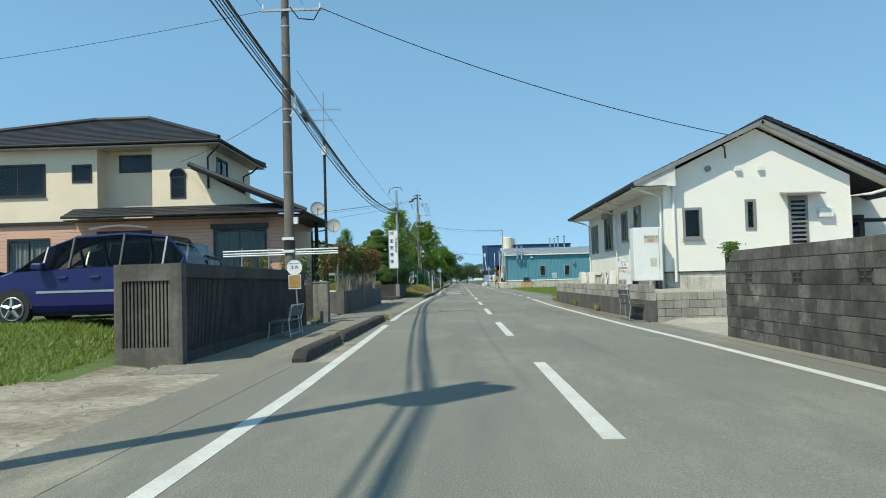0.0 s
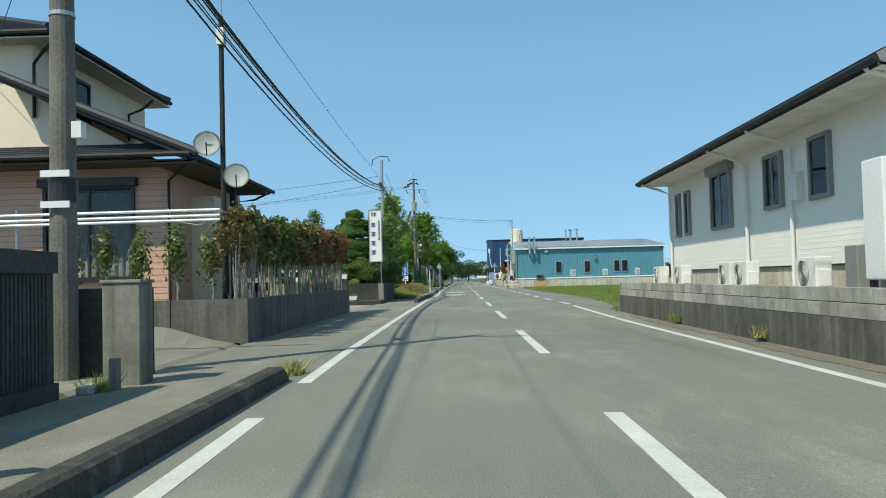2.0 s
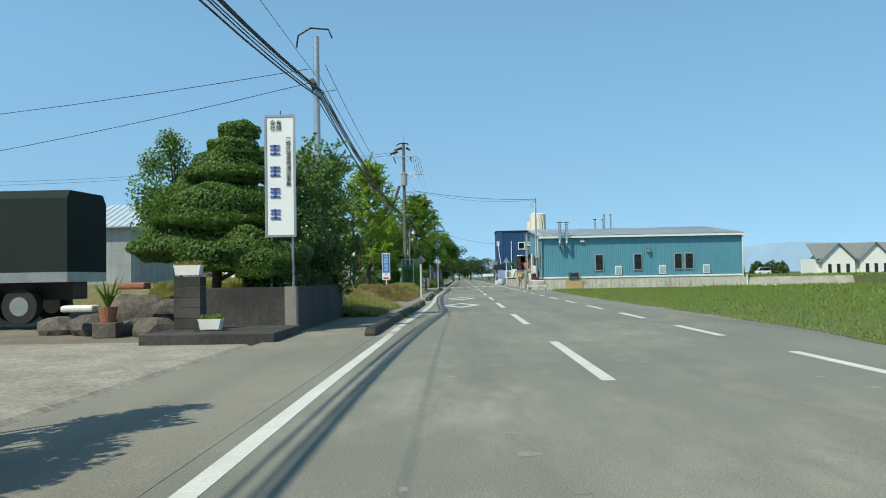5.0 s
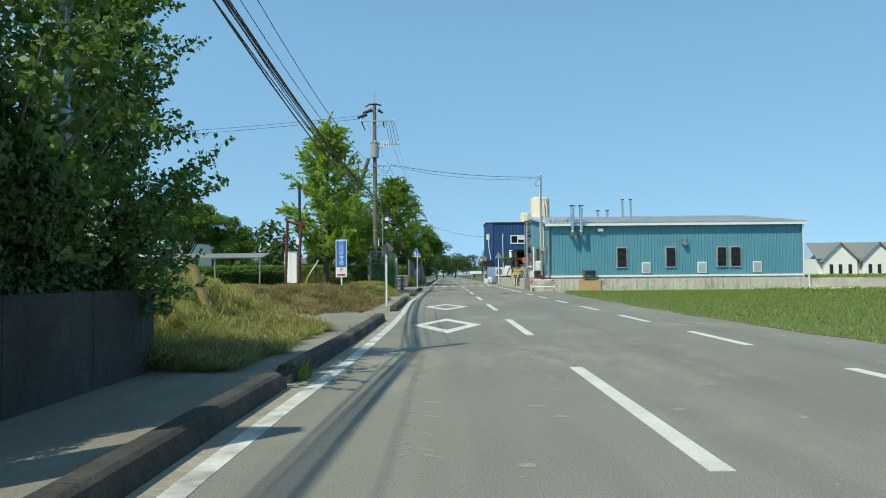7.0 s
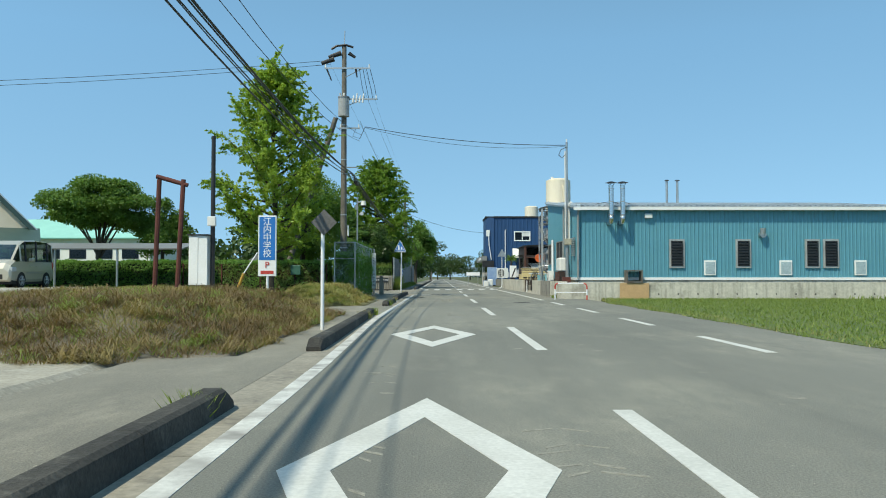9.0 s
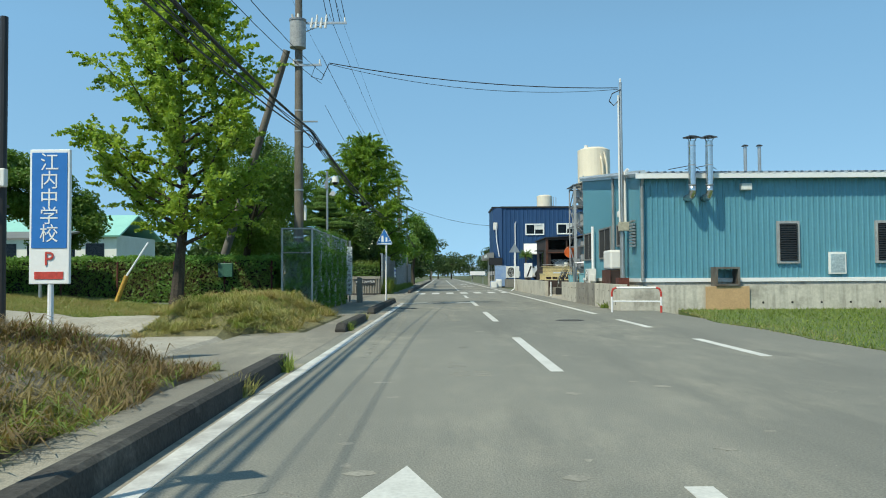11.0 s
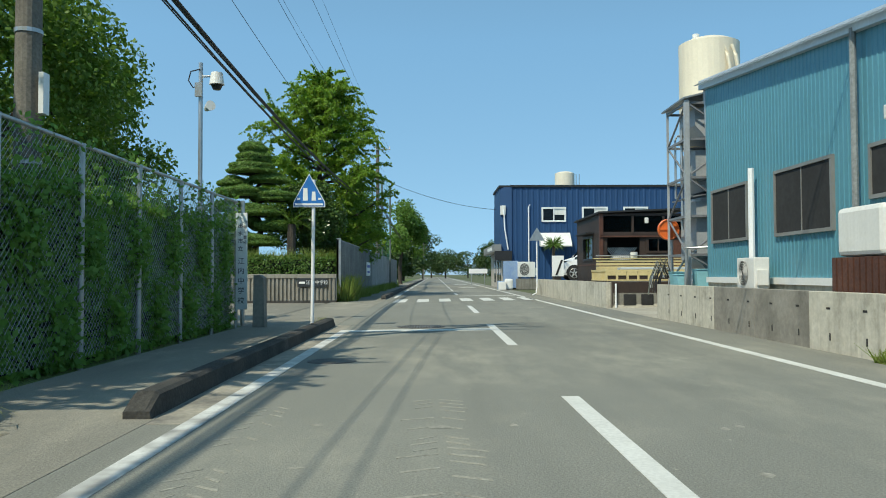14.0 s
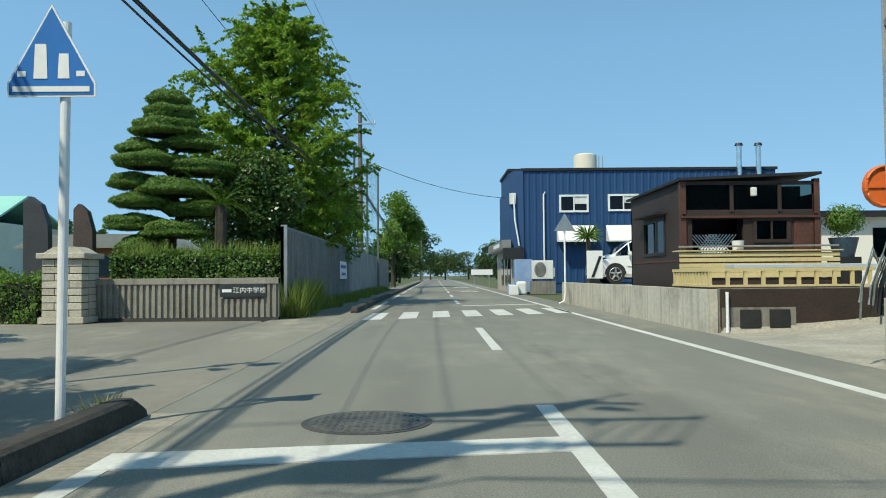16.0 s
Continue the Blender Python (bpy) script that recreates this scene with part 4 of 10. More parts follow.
def bench(at, turn, colour, label):
    """A small old waiting bench: bent tube frame, slatted seat and back."""
    b = thing("bench", (0, 0, 0), label, "bench", "bus stop benches")
    for s in (-0.62, 0.62):
        bm = pipe([(s, -0.22, 0.0), (s, -0.2, 0.2), (s, -0.19, 0.40)], 0.016)
        pipe([(s, 0.24, 0.0), (s, 0.2, 0.40), (s, 0.27, 0.80)], 0.016, bm=bm)
        pipe([(s, -0.2, 0.40), (s, 0.2, 0.40)], 0.016, bm=bm)
        part("leg_frame", bm, steel, b)
    bm = pipe([(-0.62, 0.27, 0.80), (-0.6, 0.275, 0.83), (0.6, 0.275, 0.83), (0.62, 0.27, 0.80)], 0.016)
    pipe([(-0.62, 0.24, 0.10), (0.62, 0.24, 0.10)], 0.013, bm=bm)
    part("rail", bm, steel, b)
    for i in range(4):
        y = -0.19 + i * 0.105
        part("seat_slat", box(-0.68, 0.68, y, y + 0.085, 0.415, 0.44, bevel=0.006), colour, b)
    for i in range(2):
        z = 0.55 + i * 0.13
        part("back_slat", box(-0.66, 0.66, 0.215 + 0.02 * i, 0.24 + 0.02 * i, z, z + 0.11, bevel=0.006), colour, b)
    b.matrix_basis = pose(*at, 0, 0, turn)
    return b


def ac_unit(at, turn, label="white outdoor air-conditioning unit with a round fan grille"):
    """An outdoor unit; its fan side looks to -y before turning."""
    a = thing("air_conditioner", (0, 0, 0), label, "air conditioner", "outdoor air-conditioning units")
    part("casing", box(-0.4, 0.4, -0.14, 0.14, 0.06, 0.62, bevel=0.015), white_plastic, a)
    bm = bmesh.new()
    for k in range(5):
        r0 = 0.05 + 0.045 * k
        pts = [(-0.1 + r0 * math.cos(2 * math.pi * i / 20), -0.155, 0.34 + r0 * math.sin(2 * math.pi * i / 20)) for i in range(21)]
        pipe(pts, 0.006, 4, bm)
    part("grille", bm, white_plastic, a)
    part("fan_opening", tube((-0.1, -0.142, 0.34), (-0.1, -0.139, 0.34), 0.23, n=24), dark_inside, a)
    for s in (-0.3, 0.3):
        part("foot", box(s - 0.04, s + 0.04, -0.17, 0.17, 0.0, 0.06), rubber, a)
    part("valve_cover", box(0.4, 0.46, -0.1, 0.1, 0.12, 0.4, bevel=0.01), white_plastic, a)
    a.matrix_basis = pose(*at, 0, 0, turn)
    return a


def car(name, label, spec, paint, at, turn, wheel_r=0.30, plate_front=True, roof_rack=False):
    """A car along +x (its nose), built from cross-sections. spec: rows of x, sill z, belt z, top z, half width, half roof width, glazed."""
    c = thing(name, (0, 0, 0), label, "car", "parked cars")
    secs = []
    for x, sill, belt, top, hw, hr, gl in spec:
        secs.append([(x, -hw * 0.93, sill), (x, -hw, sill + 0.12), (x, -hw, (sill + belt) / 2 + 0.05), (x, -hw * 0.975, belt), (x, -hr, top - 0.035), (x, -hr * 0.88, top), (x, hr * 0.88, top), (x, hr, top - 0.035), (x, hw * 0.975, belt), (x, hw, (sill + belt) / 2 + 0.05), (x, hw, sill + 0.12), (x, hw * 0.93, sill)])
    body, win = bmesh.new(), bmesh.new()
    nets = [[body.verts.new(p) for p in s] for s in secs]
    wnets = [[win.verts.new(p) for p in s] for s in secs]
    n = 12
    for i in range(len(secs) - 1):
        for k in range(n):
            k2 = (k + 1) % n
            ga, gb = spec[i][6], spec[i + 1][6]
            side = k in (3, 7)
            screen = k in (5,) and ((ga, gb) in ((1, 2), (2, 1), (2, 2), (0, 2), (2, 0)) and abs(spec[i][3] - spec[i + 1][3]) > 0.2)
            if (side and ga and gb) or screen:
                win.faces.new((wnets[i][k], wnets[i][k2], wnets[i + 1][k2], wnets[i + 1][k]))
            else:
                body.faces.new((nets[i][k], nets[i][k2], nets[i + 1][k2], nets[i + 1][k]))
    body.faces.new(nets[0])
    body.faces.new(nets[-1][::-1])
    for b in (body, win):
        loose = [v for v in b.verts if not v.link_faces]
        bmesh.ops.delete(b, geom=loose, context="VERTS")
        bmesh.ops.recalc_face_normals(b, faces=b.faces[:])
    hull = part("body", body, paint, c)
    part("glazing", win, car_glass, c, "dark tinted car windows")
    # pillars
    for i, row in enumerate(spec):
        x, sill, belt, top, hw, hr, gl = row
        if gl and i not in (0, len(spec) - 1):
            for sd in (-1, 1):
                part("pillar", pipe([(x, sd * hw * 0.978, belt), (x, sd * (hr + 0.006), top - 0.03)], 0.03, 6), car_trim if gl == 1 else paint, c)
    part("cabin_floor", box(spec[1][0], spec[-2][0], -spec[2][4] * 0.85, spec[2][4] * 0.85, spec[2][1] + 0.05, spec[2][2] - 0.12), dark_inside, c)
    # wheels, arches, trims
    length0, length1 = spec[0][0], spec[-1][0]
    xs_w = (length0 + 0.62, length1 - 0.78)
    for x in xs_w:
        for s in (-1, 1):
            hw = max(r[4] for r in spec)
            bm = tube((x, s * (hw - 0.19), wheel_r), (x, s * (hw + 0.012), wheel_r), wheel_r, n=28)
            tyre = part("wheel", bm, rubber, c)
            bm = tube((x, s * (hw + 0.0), wheel_r), (x, s * (hw + 0.02), wheel_r), wheel_r * 0.68, n=24)
            rim = part("rim", bm, dark_frame, tyre)
            bm = bmesh.new()
            for k in range(5):
                a = 2 * math.pi * k / 5 + 0.3
                pipe([(x + 0.03 * math.cos(a), s * (hw + 0.03), wheel_r + 0.03 * math.sin(a)), (x + wheel_r * 0.62 * math.cos(a), s * (hw + 0.025), wheel_r + wheel_r * 0.62 * math.sin(a))], [0.045, 0.03], 6, bm)
            pipe([(x + wheel_r * 0.66 * math.cos(2 * math.pi * k / 20), s * (hw + 0.022), wheel_r + wheel_r * 0.66 * math.sin(2 * math.pi * k / 20)) for k in range(21)], 0.012, 5, bm)
            part("spokes", bm, steel, tyre)
            bm = bmesh.new()
            arc = [(x + (wheel_r + 0.05) * math.cos(math.pi * k / 14), s * (hw + 0.004), wheel_r + (wheel_r + 0.05) * math.sin(math.pi * k / 14)) for k in range(15)]
            own = [bm.verts.new(p) for p in arc]
            bm.faces.new([*own])
            part("wheel_arch", bm, dark_inside, c)
    for s in (-1, 1):
        hw = max(r[4] for r in spec)
        part("side_trim", box(xs_w[0] + 0.42, xs_w[1] - 0.42, s * hw - 0.012, s * hw + 0.012, 0.56, 0.60), steel, c)
        for fx in (0.36, 0.60):
            hx = xs_w[0] + (xs_w[1] - xs_w[0]) * fx
            part("door_handle", box(hx, hx + 0.16, s * hw - 0.02, s * hw + 0.03, 0.80, 0.84, bevel=0.006), paint, c)
        part("headlight", box(length1 - 0.42, length1 - 0.06, s * 0.62 - 0.13, s * 0.62 + 0.13, 0.62, 0.78, bevel=0.03), lamp_glass, c)
        part("tail_light", box(length0 + 0.0, length0 + 0.12, s * 0.66 - 0.08, s * 0.66 + 0.08, 0.72, 1.0, bevel=0.02), red_paint, c)
        mz = spec[-4][2] if len(spec) > 6 else 0.95
        mirror = part("mirror", box(xs_w[1] - 0.62, xs_w[1] - 0.42, s * (hw + 0.13) - 0.08, s * (hw + 0.13) + 0.08, mz, mz + 0.13, bevel=0.03), paint, c)
    part("bumper_grille", box(length1 - 0.03, length1 + 0.012, -0.45, 0.45, 0.34, 0.52, bevel=0.02), dark_inside, c)
    part("under_tray", box(length0 + 0.15, length1 - 0.15, -0.7, 0.7, 0.16, 0.34), rubber, c)
    c.matrix_basis = pose(*at, 0, 0, turn)
    return c


HATCH = [(-1.88, 0.42, 0.80, 0.90, 0.72, 0.62, 0), (-1.80, 0.26, 0.96, 1.16, 0.80, 0.58, 2), (-1.50, 0.24, 1.00, 1.54, 0.83, 0.56, 2), (-0.75, 0.22, 1.00, 1.61, 0.84, 0.58, 1), (0.15, 0.22, 0.98, 1.57, 0.84, 0.57, 1), (0.62, 0.22, 0.96, 1.40, 0.84, 0.59, 2), (1.12, 0.22, 0.94, 1.03, 0.83, 0.66, 2), (1.62, 0.24, 0.78, 0.86, 0.80, 0.60, 0), (1.92, 0.30, 0.60, 0.68, 0.70, 0.52, 0)]
VAN = [(-1.7, 0.42, 0.95, 1.1, 0.72, 0.66, 0), (-1.66, 0.26, 1.0, 1.72, 0.74, 0.64, 2), (-1.2, 0.24, 1.0, 1.8, 0.74, 0.66, 1), (-0.3, 0.22, 1.0, 1.82, 0.74, 0.66, 1), (0.55, 0.22, 1.0, 1.78, 0.74, 0.65, 1), (0.95, 0.22, 1.0, 1.62, 0.74, 0.65, 2), (1.35, 0.24, 0.98, 1.06, 0.73, 0.62, 2), (1.62, 0.26, 0.85, 0.93, 0.72, 0.58, 0), (1.7, 0.32, 0.6, 0.72, 0.66, 0.52, 0)]

# ---- the cars' lot and its concrete wall ----
g = thing("concrete_garden_wall", (-5.2, 12.1, 0.0), "tall dark weathered concrete garden wall with a ribbed face", "wall", kind="structure")
# the road side's shade is part of this wall's dark colour
part("plinth", box(-5.30, -5.10, 12.1, 22.6, -0.05, 0.16), concrete_dark, g)
part("coping", box(-5.30, -5.10, 12.1, 22.6, 1.24, 1.45), concrete_dark, g)
part("panel", box(-5.27, -5.15, 12.26, 22.6, 0.16, 1.24), concrete_dark, g)
bm = bmesh.new()
for i in range(140):
    y = 12.5 + i * 0.0715
    box(-5.15, -5.14, y, y + 0.04, 0.17, 1.22, bm)
part("ribs", bm, concrete_dark, g)
g.matrix_basis = pose(-5.02, 12.2, 0, 0, 0, 1.3)
e = thing("grille_wall_end", (-5.4, 12.1, 0.0), "weathered concrete wall end with a grille of upright bars", "wall", kind="structure")
part("surround", wall_panel("y", 12.1, 0.2, -5.86, -4.89, -0.05, 1.44, [(-5.745, -5.06, 0.25, 1.20)]), wall_end, e)
part("backing", box(-5.80, -5.0, 12.26, 12.295, 0.2, 1.3), concrete_dark, e)
bar_mesh = None
for i in range(13):
    x = -5.722 + i * 0.0533
    bm = box(x - 0.013, x + 0.017, 12.13, 12.25, 0.25, 1.20)
    if bar_mesh is None:
        b0 = part("bar", bm, wall_end, e)
        bar_mesh, base_x = b0.data, x
    else:
        bm.free()
        o = new("bar", bar_mesh)
        o.parent, o.location = e, (x - base_x, 0, 0)

car("blue_hatchback", "dark blue hatchback car parked on the grass behind the wall", HATCH, car_blue, (-7.62, 15.5, 0.50), 180, 0.30)
car("black_hatchback", "black hatchback car parked beside the blue one", HATCH, car_black, (-8.15, 18.2, 0.52), 180, 0.29)
car("grey_car", "silver grey car parked on the far lot", HATCH, steel, (-14.9, 24.0, 0.15), 100, 0.29)


# ---- the two bus stops ----
def bus_sign(at, tilt, plate_paint, label, lower, r=0.205):
    s = thing("bus_stop_sign", at, label, "bus stop sign", "bus stop signs")
    x, y, z = at
    top = 1.62
    part("post", pipe([(x, y, z), (x - tilt, y, z + top)], 0.018), steel, s)
    cx, cz = x - tilt * 0.9, z + 1.47
    part("disc", tube((cx, y - 0.028, cz), (cx, y - 0.020, cz), r, n=36), sign_white, s)
    part("name", box(cx - r * 0.72, cx + r * 0.72, y - 0.031, y - 0.029, cz + r * 0.45, cz + r * 0.63), sign_pale, s)
    lettering("江 内", r * 0.49, (cx, y - 0.031, cz), (90, 0, 0), ink_black, s)
    part("rim", pipe([(cx + r * math.cos(a * math.pi / 18), y - 0.026, cz + r * math.sin(a * math.pi / 18)) for a in range(37)], 0.008, 5), sign_white, s)
    if lower:
        part("timetable_board", box(cx - 0.125, cx + 0.125, y - 0.03, y - 0.015, z + 1.02, z + 1.29, bevel=0.004), plate_paint, s)
        part("board_edge", box(cx - 0.14, cx + 0.14, y - 0.018, y - 0.012, z + 0.985, z + 1.31), white_bar, s)
    else:
        part("route_band", box(cx - 0.12, cx + 0.12, y - 0.032, y - 0.028, cz - 0.12, cz - 0.06), sign_red_band, s)
        part("plate", box(cx - 0.13, cx + 0.13, y - 0.03, y - 0.015, z + 1.06, z + 1.24), plate_paint, s)
    return s


sign_pale = mat("faded_blue_print", (0.42, 0.55, 0.70), (0.36, 0.48, 0.62), 4, 20, 0.6, bump=0)
sign_red_band = mat("faded_red_print", (0.70, 0.35, 0.32), (0.62, 0.3, 0.28), 4, 20, 0.6, bump=0)
timber_board = mat("weathered_timber_board", (0.52, 0.31, 0.10), (0.42, 0.24, 0.075), 3, 30, 0.8, bump=0.15)
faded_blue = mat("faded_blue_paint", (0.10, 0.16, 0.19), (0.06, 0.085, 0.10), 4, 30, 0.8, bump=0.2, stain=(0.22, 0.24, 0.24))
grey_slat = mat("grey_painted_slats", (0.09, 0.095, 0.095), (0.05, 0.052, 0.052), 4, 30, 0.8, bump=0.2, stain=(0.2, 0.2, 0.19))
bus_sign((-4.56, 18.72, 0.012), 0.09, timber_board, "leaning round white bus stop sign with a wooden board", True, 0.165)
bus_sign((3.60, 23.0, -0.07), 0.02, white_plastic, "round bus stop sign on a thin post by a wall", False, 0.14)
bench((-4.64, 17.65, 0.012), -90, faded_blue, "old waiting bench with flaking blue slats beside a concrete wall").scale.z = 0.80
bench((3.60, 22.0, -0.07), 90, grey_slat, "old grey slatted bench on a tube frame against a low wall")

# ---- gate pillar and the yard wall behind ----
s = thing("gate_pillar", (-4.93, 23.75, 0.0), "square grey concrete gate pillar", "gate pillar")
part("shaft", box(-5.14, -4.72, 23.62, 24.0, -0.02, 1.13, bevel=0.012), concrete, s)
part("cap", box(-5.16, -4.70, 23.60, 24.02, 1.13, 1.17, bevel=0.01), concrete, s)
solid("yard_wall", box(-9.0, -5.0, 24.62, 24.76, -0.05, 1.08), concrete_dark, "low dark concrete yard wall beside the gate pillar", "wall", kind="structure")
solid("boundary_post", box(-4.92, -4.80, 23.2, 23.32, -0.05, 0.34, bevel=0.015), concrete, "short square concrete boundary post on the footway", "post")
solid("stone_slab", box(-5.1, -4.95, 22.9, 23.5, 0.0, 0.09, bevel=0.02), concrete_pale, "small pale stone lying by the gate pillar", "stone")

# ---- hedge wall of the house ----
w = thing("retaining_wall", (-5.2, 30.0, 0.0), "low grey concrete retaining wall in panels with dark joints", "wall", kind="structure")
n = 8
for i in range(n):
    y0, y1 = 29.6 + i * 1.7, 29.6 + (i + 1) * 1.7 - 0.015
    part("panel", box(-5.27, -5.12, y0, y1, -0.05, 0.82, bevel=0.006), concrete_mid, w)
for i in range(3):
    a = Vector((-5.13, 29.6, 0)).lerp(Vector((-9.6, 30.0, 0)), i / 3)
    b = Vector((-5.13, 29.6, 0)).lerp(Vector((-9.6, 30.0, 0)), (i + 0.985) / 3)
    own = bmesh.new()
    off = Vector((0.015, 0.17, 0))
    q = [own.verts.new(p) for p in (a, b, b + off, a + off)]
    f = own.faces.new(q)
    up = bmesh.ops.extrude_face_region(own, geom=[f])
    for v in up["geom"]:
        if isinstance(v, bmesh.types.BMVert):
            v.co.z = 0.82
    bmesh.ops.recalc_face_normals(own, faces=own.faces[:])
    part("panel", own, concrete_mid, w)

# ---- the two-storey house ----
h = thing("two_storey_house", (-15.0, 38.0, 0.0), "two-storey cream and peach house with a dark tiled hip roof", "house")
holes1 = [(-11.05, -8.9, 1.3, 3.5), (-16.0, -13.65, 0.3, 3.55), (-19.7, -17.95, 1.0, 3.3)]
part("wall", wall_panel("y", 33.7, 0.18, -25.0, -8.1, 0.0, 3.95, holes1), peach, h, "peach tiled lower wall")
bm = bmesh.new()
for k in range(26):
    z = 0.2 + 0.145 * k
    for ua, ub in ((-25, -19.75), (-17.9, -16.05), (-13.6, -11.1), (-8.85, -8.1)):
        box(ua, ub, 33.694, 33.702, z, z + 0.012, bm)
part("wall_relief", bm, peach_line, h)
part("wall", box(-8.28, -8.1, 33.88, 40.0, 0.0, 3.95), peach, h)
part("wall", wall_panel("y", 40.3, 0.2, -25.0, -11.3, 0.0, 6.8), cream, h)
holes2 = [(-20.4, -18.1, 5.1, 6.4), (-16.93, -16.15, 5.62, 6.33)]
part("wall", wall_panel("y", 33.66, 0.2, -25.0, -15.9, 3.95, 7.02, holes2), cream, h, "cream rendered upper wall")
part("wall", wall_panel("y", 34.5, 0.2, -16.1, -13.4, 3.95, 7.02, [(-15.3, -13.95, 6.1, 6.8)]), cream, h)
part("wall", box(-16.1, -15.9, 33.86, 34.5, 3.95, 7.02), cream, h)
part("wall", box(-13.6, -13.4, 33.86, 34.5, 3.95, 7.02), cream, h)
part("wall", wall_panel("y", 33.66, 0.2, -13.6, -11.3, 3.95, 7.02, [(-12.8, -12.22, 4.85, 5.75)]), cream, h)
part("wall", wall_panel("x", -11.5, 0.2, 33.86, 40.3, 3.95, 7.02, [(35.0, 36.6, 5.5, 6.7)]), cream, h)
part("wall", box(-25.0, -24.8, 33.9, 40.3, 0.0, 7.0), cream, h)
bm = prism([(-11.3, 3.95), (-8.4, 3.95), (-8.4, 4.15), (-11.3, 5.75)], "y", 33.66, 33.86)
part("wall", bm, cream, h)
window(h, "y", 33.66, -20.4, -18.1, 5.1, 6.4, cols=2, sill=True)
window(h, "y", 33.66, -16.93, -16.15, 5.62, 6.33, cols=1)
window(h, "y", 34.5, -15.3, -13.95, 6.1, 6.8, cols=1)
w1 = window(h, "y", 33.66, -12.8, -12.22, 4.85, 5.75, cols=1, rows=2)
bm = bmesh.new()
arc = [(-12.51 + 0.32 * math.cos(math.pi * k / 12), 5.75 + 0.32 * math.sin(math.pi * k / 12)) for k in range(13)]
prism(arc, "y", 33.62, 33.655, bm)
part("arch_pane", bm, glass_dark, w1)
part("arch_frame", pipe([(u, 33.61, z) for u, z in arc], 0.035, 6), dark_frame, w1)
window(h, "x", -11.3, 35.0, 36.6, 5.5, 6.7, out=1, cols=2)
window(h, "y", 33.7, -11.05, -8.9, 1.3, 3.5, cols=2, curtain=True, sill=True, proud=0.06)
part("shutter_box", box(-11.15, -8.8, 33.5, 33.7, 3.5, 3.7), dark_frame, h)
window(h, "y", 33.7, -19.7, -17.95, 1.0, 3.3, cols=2, curtain=True)
d = window(h, "y", 33.9, -16.0, -13.65, 0.3, 3.55, cols=2, bar=0.12, pane_mat=glass_dark)
part("door_hood", pipe([(-16.05 + 0.6 * k, 33.2, 3.62 + 0.12 * math.sin(math.pi * k / 4)) for k in range(5)], 0.05, 6), white_bar, h, "thin arched white hood over the entrance")
# dark band between the storeys, lower roof over the entrance
part("band", box(-25.0, -16.9, 33.58, 33.66, 3.86, 4.0), roof_edge, h)
roof_plane([(-16.9, 32.6, 4.10), (-7.2, 32.6, 4.10), (-8.6, 33.75, 4.52), (-16.9, 33.75, 4.52)], 0.08, 0, h, courses=0.24)
part("gutter", tube((-16.9, 32.56, 4.06), (-7.15, 32.56, 4.06), 0.06, n=8), roof_edge, h)
part("soffit", box(-16.85, -7.25, 32.65, 33.66, 3.93, 3.96), soffit_dark, h)
roof_plane([(-7.05, 32.6, 4.02), (-7.05, 39.7, 4.02), (-11.7, 39.7, 6.02), (-11.7, 32.9, 6.02)], 0.1, 0, h, courses=0.26)
part("verge_tiles", pipe([(-11.8, 32.85, 6.12), (-9.4, 32.75, 5.08), (-7.0, 32.6, 4.08)], 0.10, 8), roof_tile, h)
part("gutter", tube((-6.98, 32.6, 3.96), (-6.98, 39.8, 3.96), 0.065, n=8), roof_edge, h)
part("soffit", box(-8.1, -7.05, 32.7, 39.6, 3.86, 3.9), soffit_dark, h)
part("downpipe", pipe([(-7.0, 39.6, 3.95), (-7.5, 39.5, 3.7), (-8.05, 39.5, 3.65), (-8.05, 39.5, 0.3)], 0.035), roof_edge, h)
part("downpipe", pipe([(-7.1, 32.6, 4.0), (-7.9, 33.6, 3.7), (-8.03, 33.62, 3.6), (-8.03, 33.62, 0.3)], 0.035), roof_edge, h)
# side porch in the shade of the eaves
part("porch_post", box(-7.35, -7.2, 36.3, 36.45, 0.3, 3.9), roof_edge, h)
part("porch_wall", box(-8.1, -7.5, 35.4, 36.2, 0.3, 3.4), cream, h)
window(h, "x", -8.1, 36.6, 38.6, 0.8, 2.9, out=1, cols=2)
roof_plane([(-6.6, 38.2, 2.9), (-6.6, 41.5, 2.9), (-8.0, 41.5, 3.2), (-8.0, 38.2, 3.2)], 0.06, 0, h)
# main hip roof
E0, E1, F0, F1, EZ = -26.0, -10.62, 33.12, 40.9, 7.18
RA, RB, RY, RZ = -17.4, -14.95, 37.0, 8.86
roof_plane([(E0, F0, EZ), (E1, F0, EZ), (RB, RY, RZ), (RA, RY, RZ)], 0.12, 0, h, courses=0.27)
roof_plane([(E1, F0, EZ), (E1, F1, EZ), (RB + 0.01, RY, RZ), (RB, RY, RZ)], 0.12, 0, h, courses=0.27)
roof_plane([(E1, F1, EZ), (E0, F1, EZ), (RA, RY, RZ), (RB, RY, RZ)], 0.12, 0, h)
roof_plane([(E0, F1, EZ), (E0, F0, EZ), (RA, RY, RZ), (RA - 0.01, RY, RZ)], 0.12, 0, h)
bm = pipe([(E1, F0, EZ + 0.06), (RB, RY, RZ + 0.08)], 0.09, 8)
pipe([(RA, RY, RZ + 0.08), (RB, RY, RZ + 0.08)], 0.10, 8, bm)
pipe([(E1, F1, EZ + 0.06), (RB, RY, RZ + 0.08)], 0.09, 8, bm)
pipe([(E0, F0, EZ + 0.06), (RA, RY, RZ + 0.08)], 0.11, 8, bm)
part("ridge_tiles", bm, roof_tile, h)
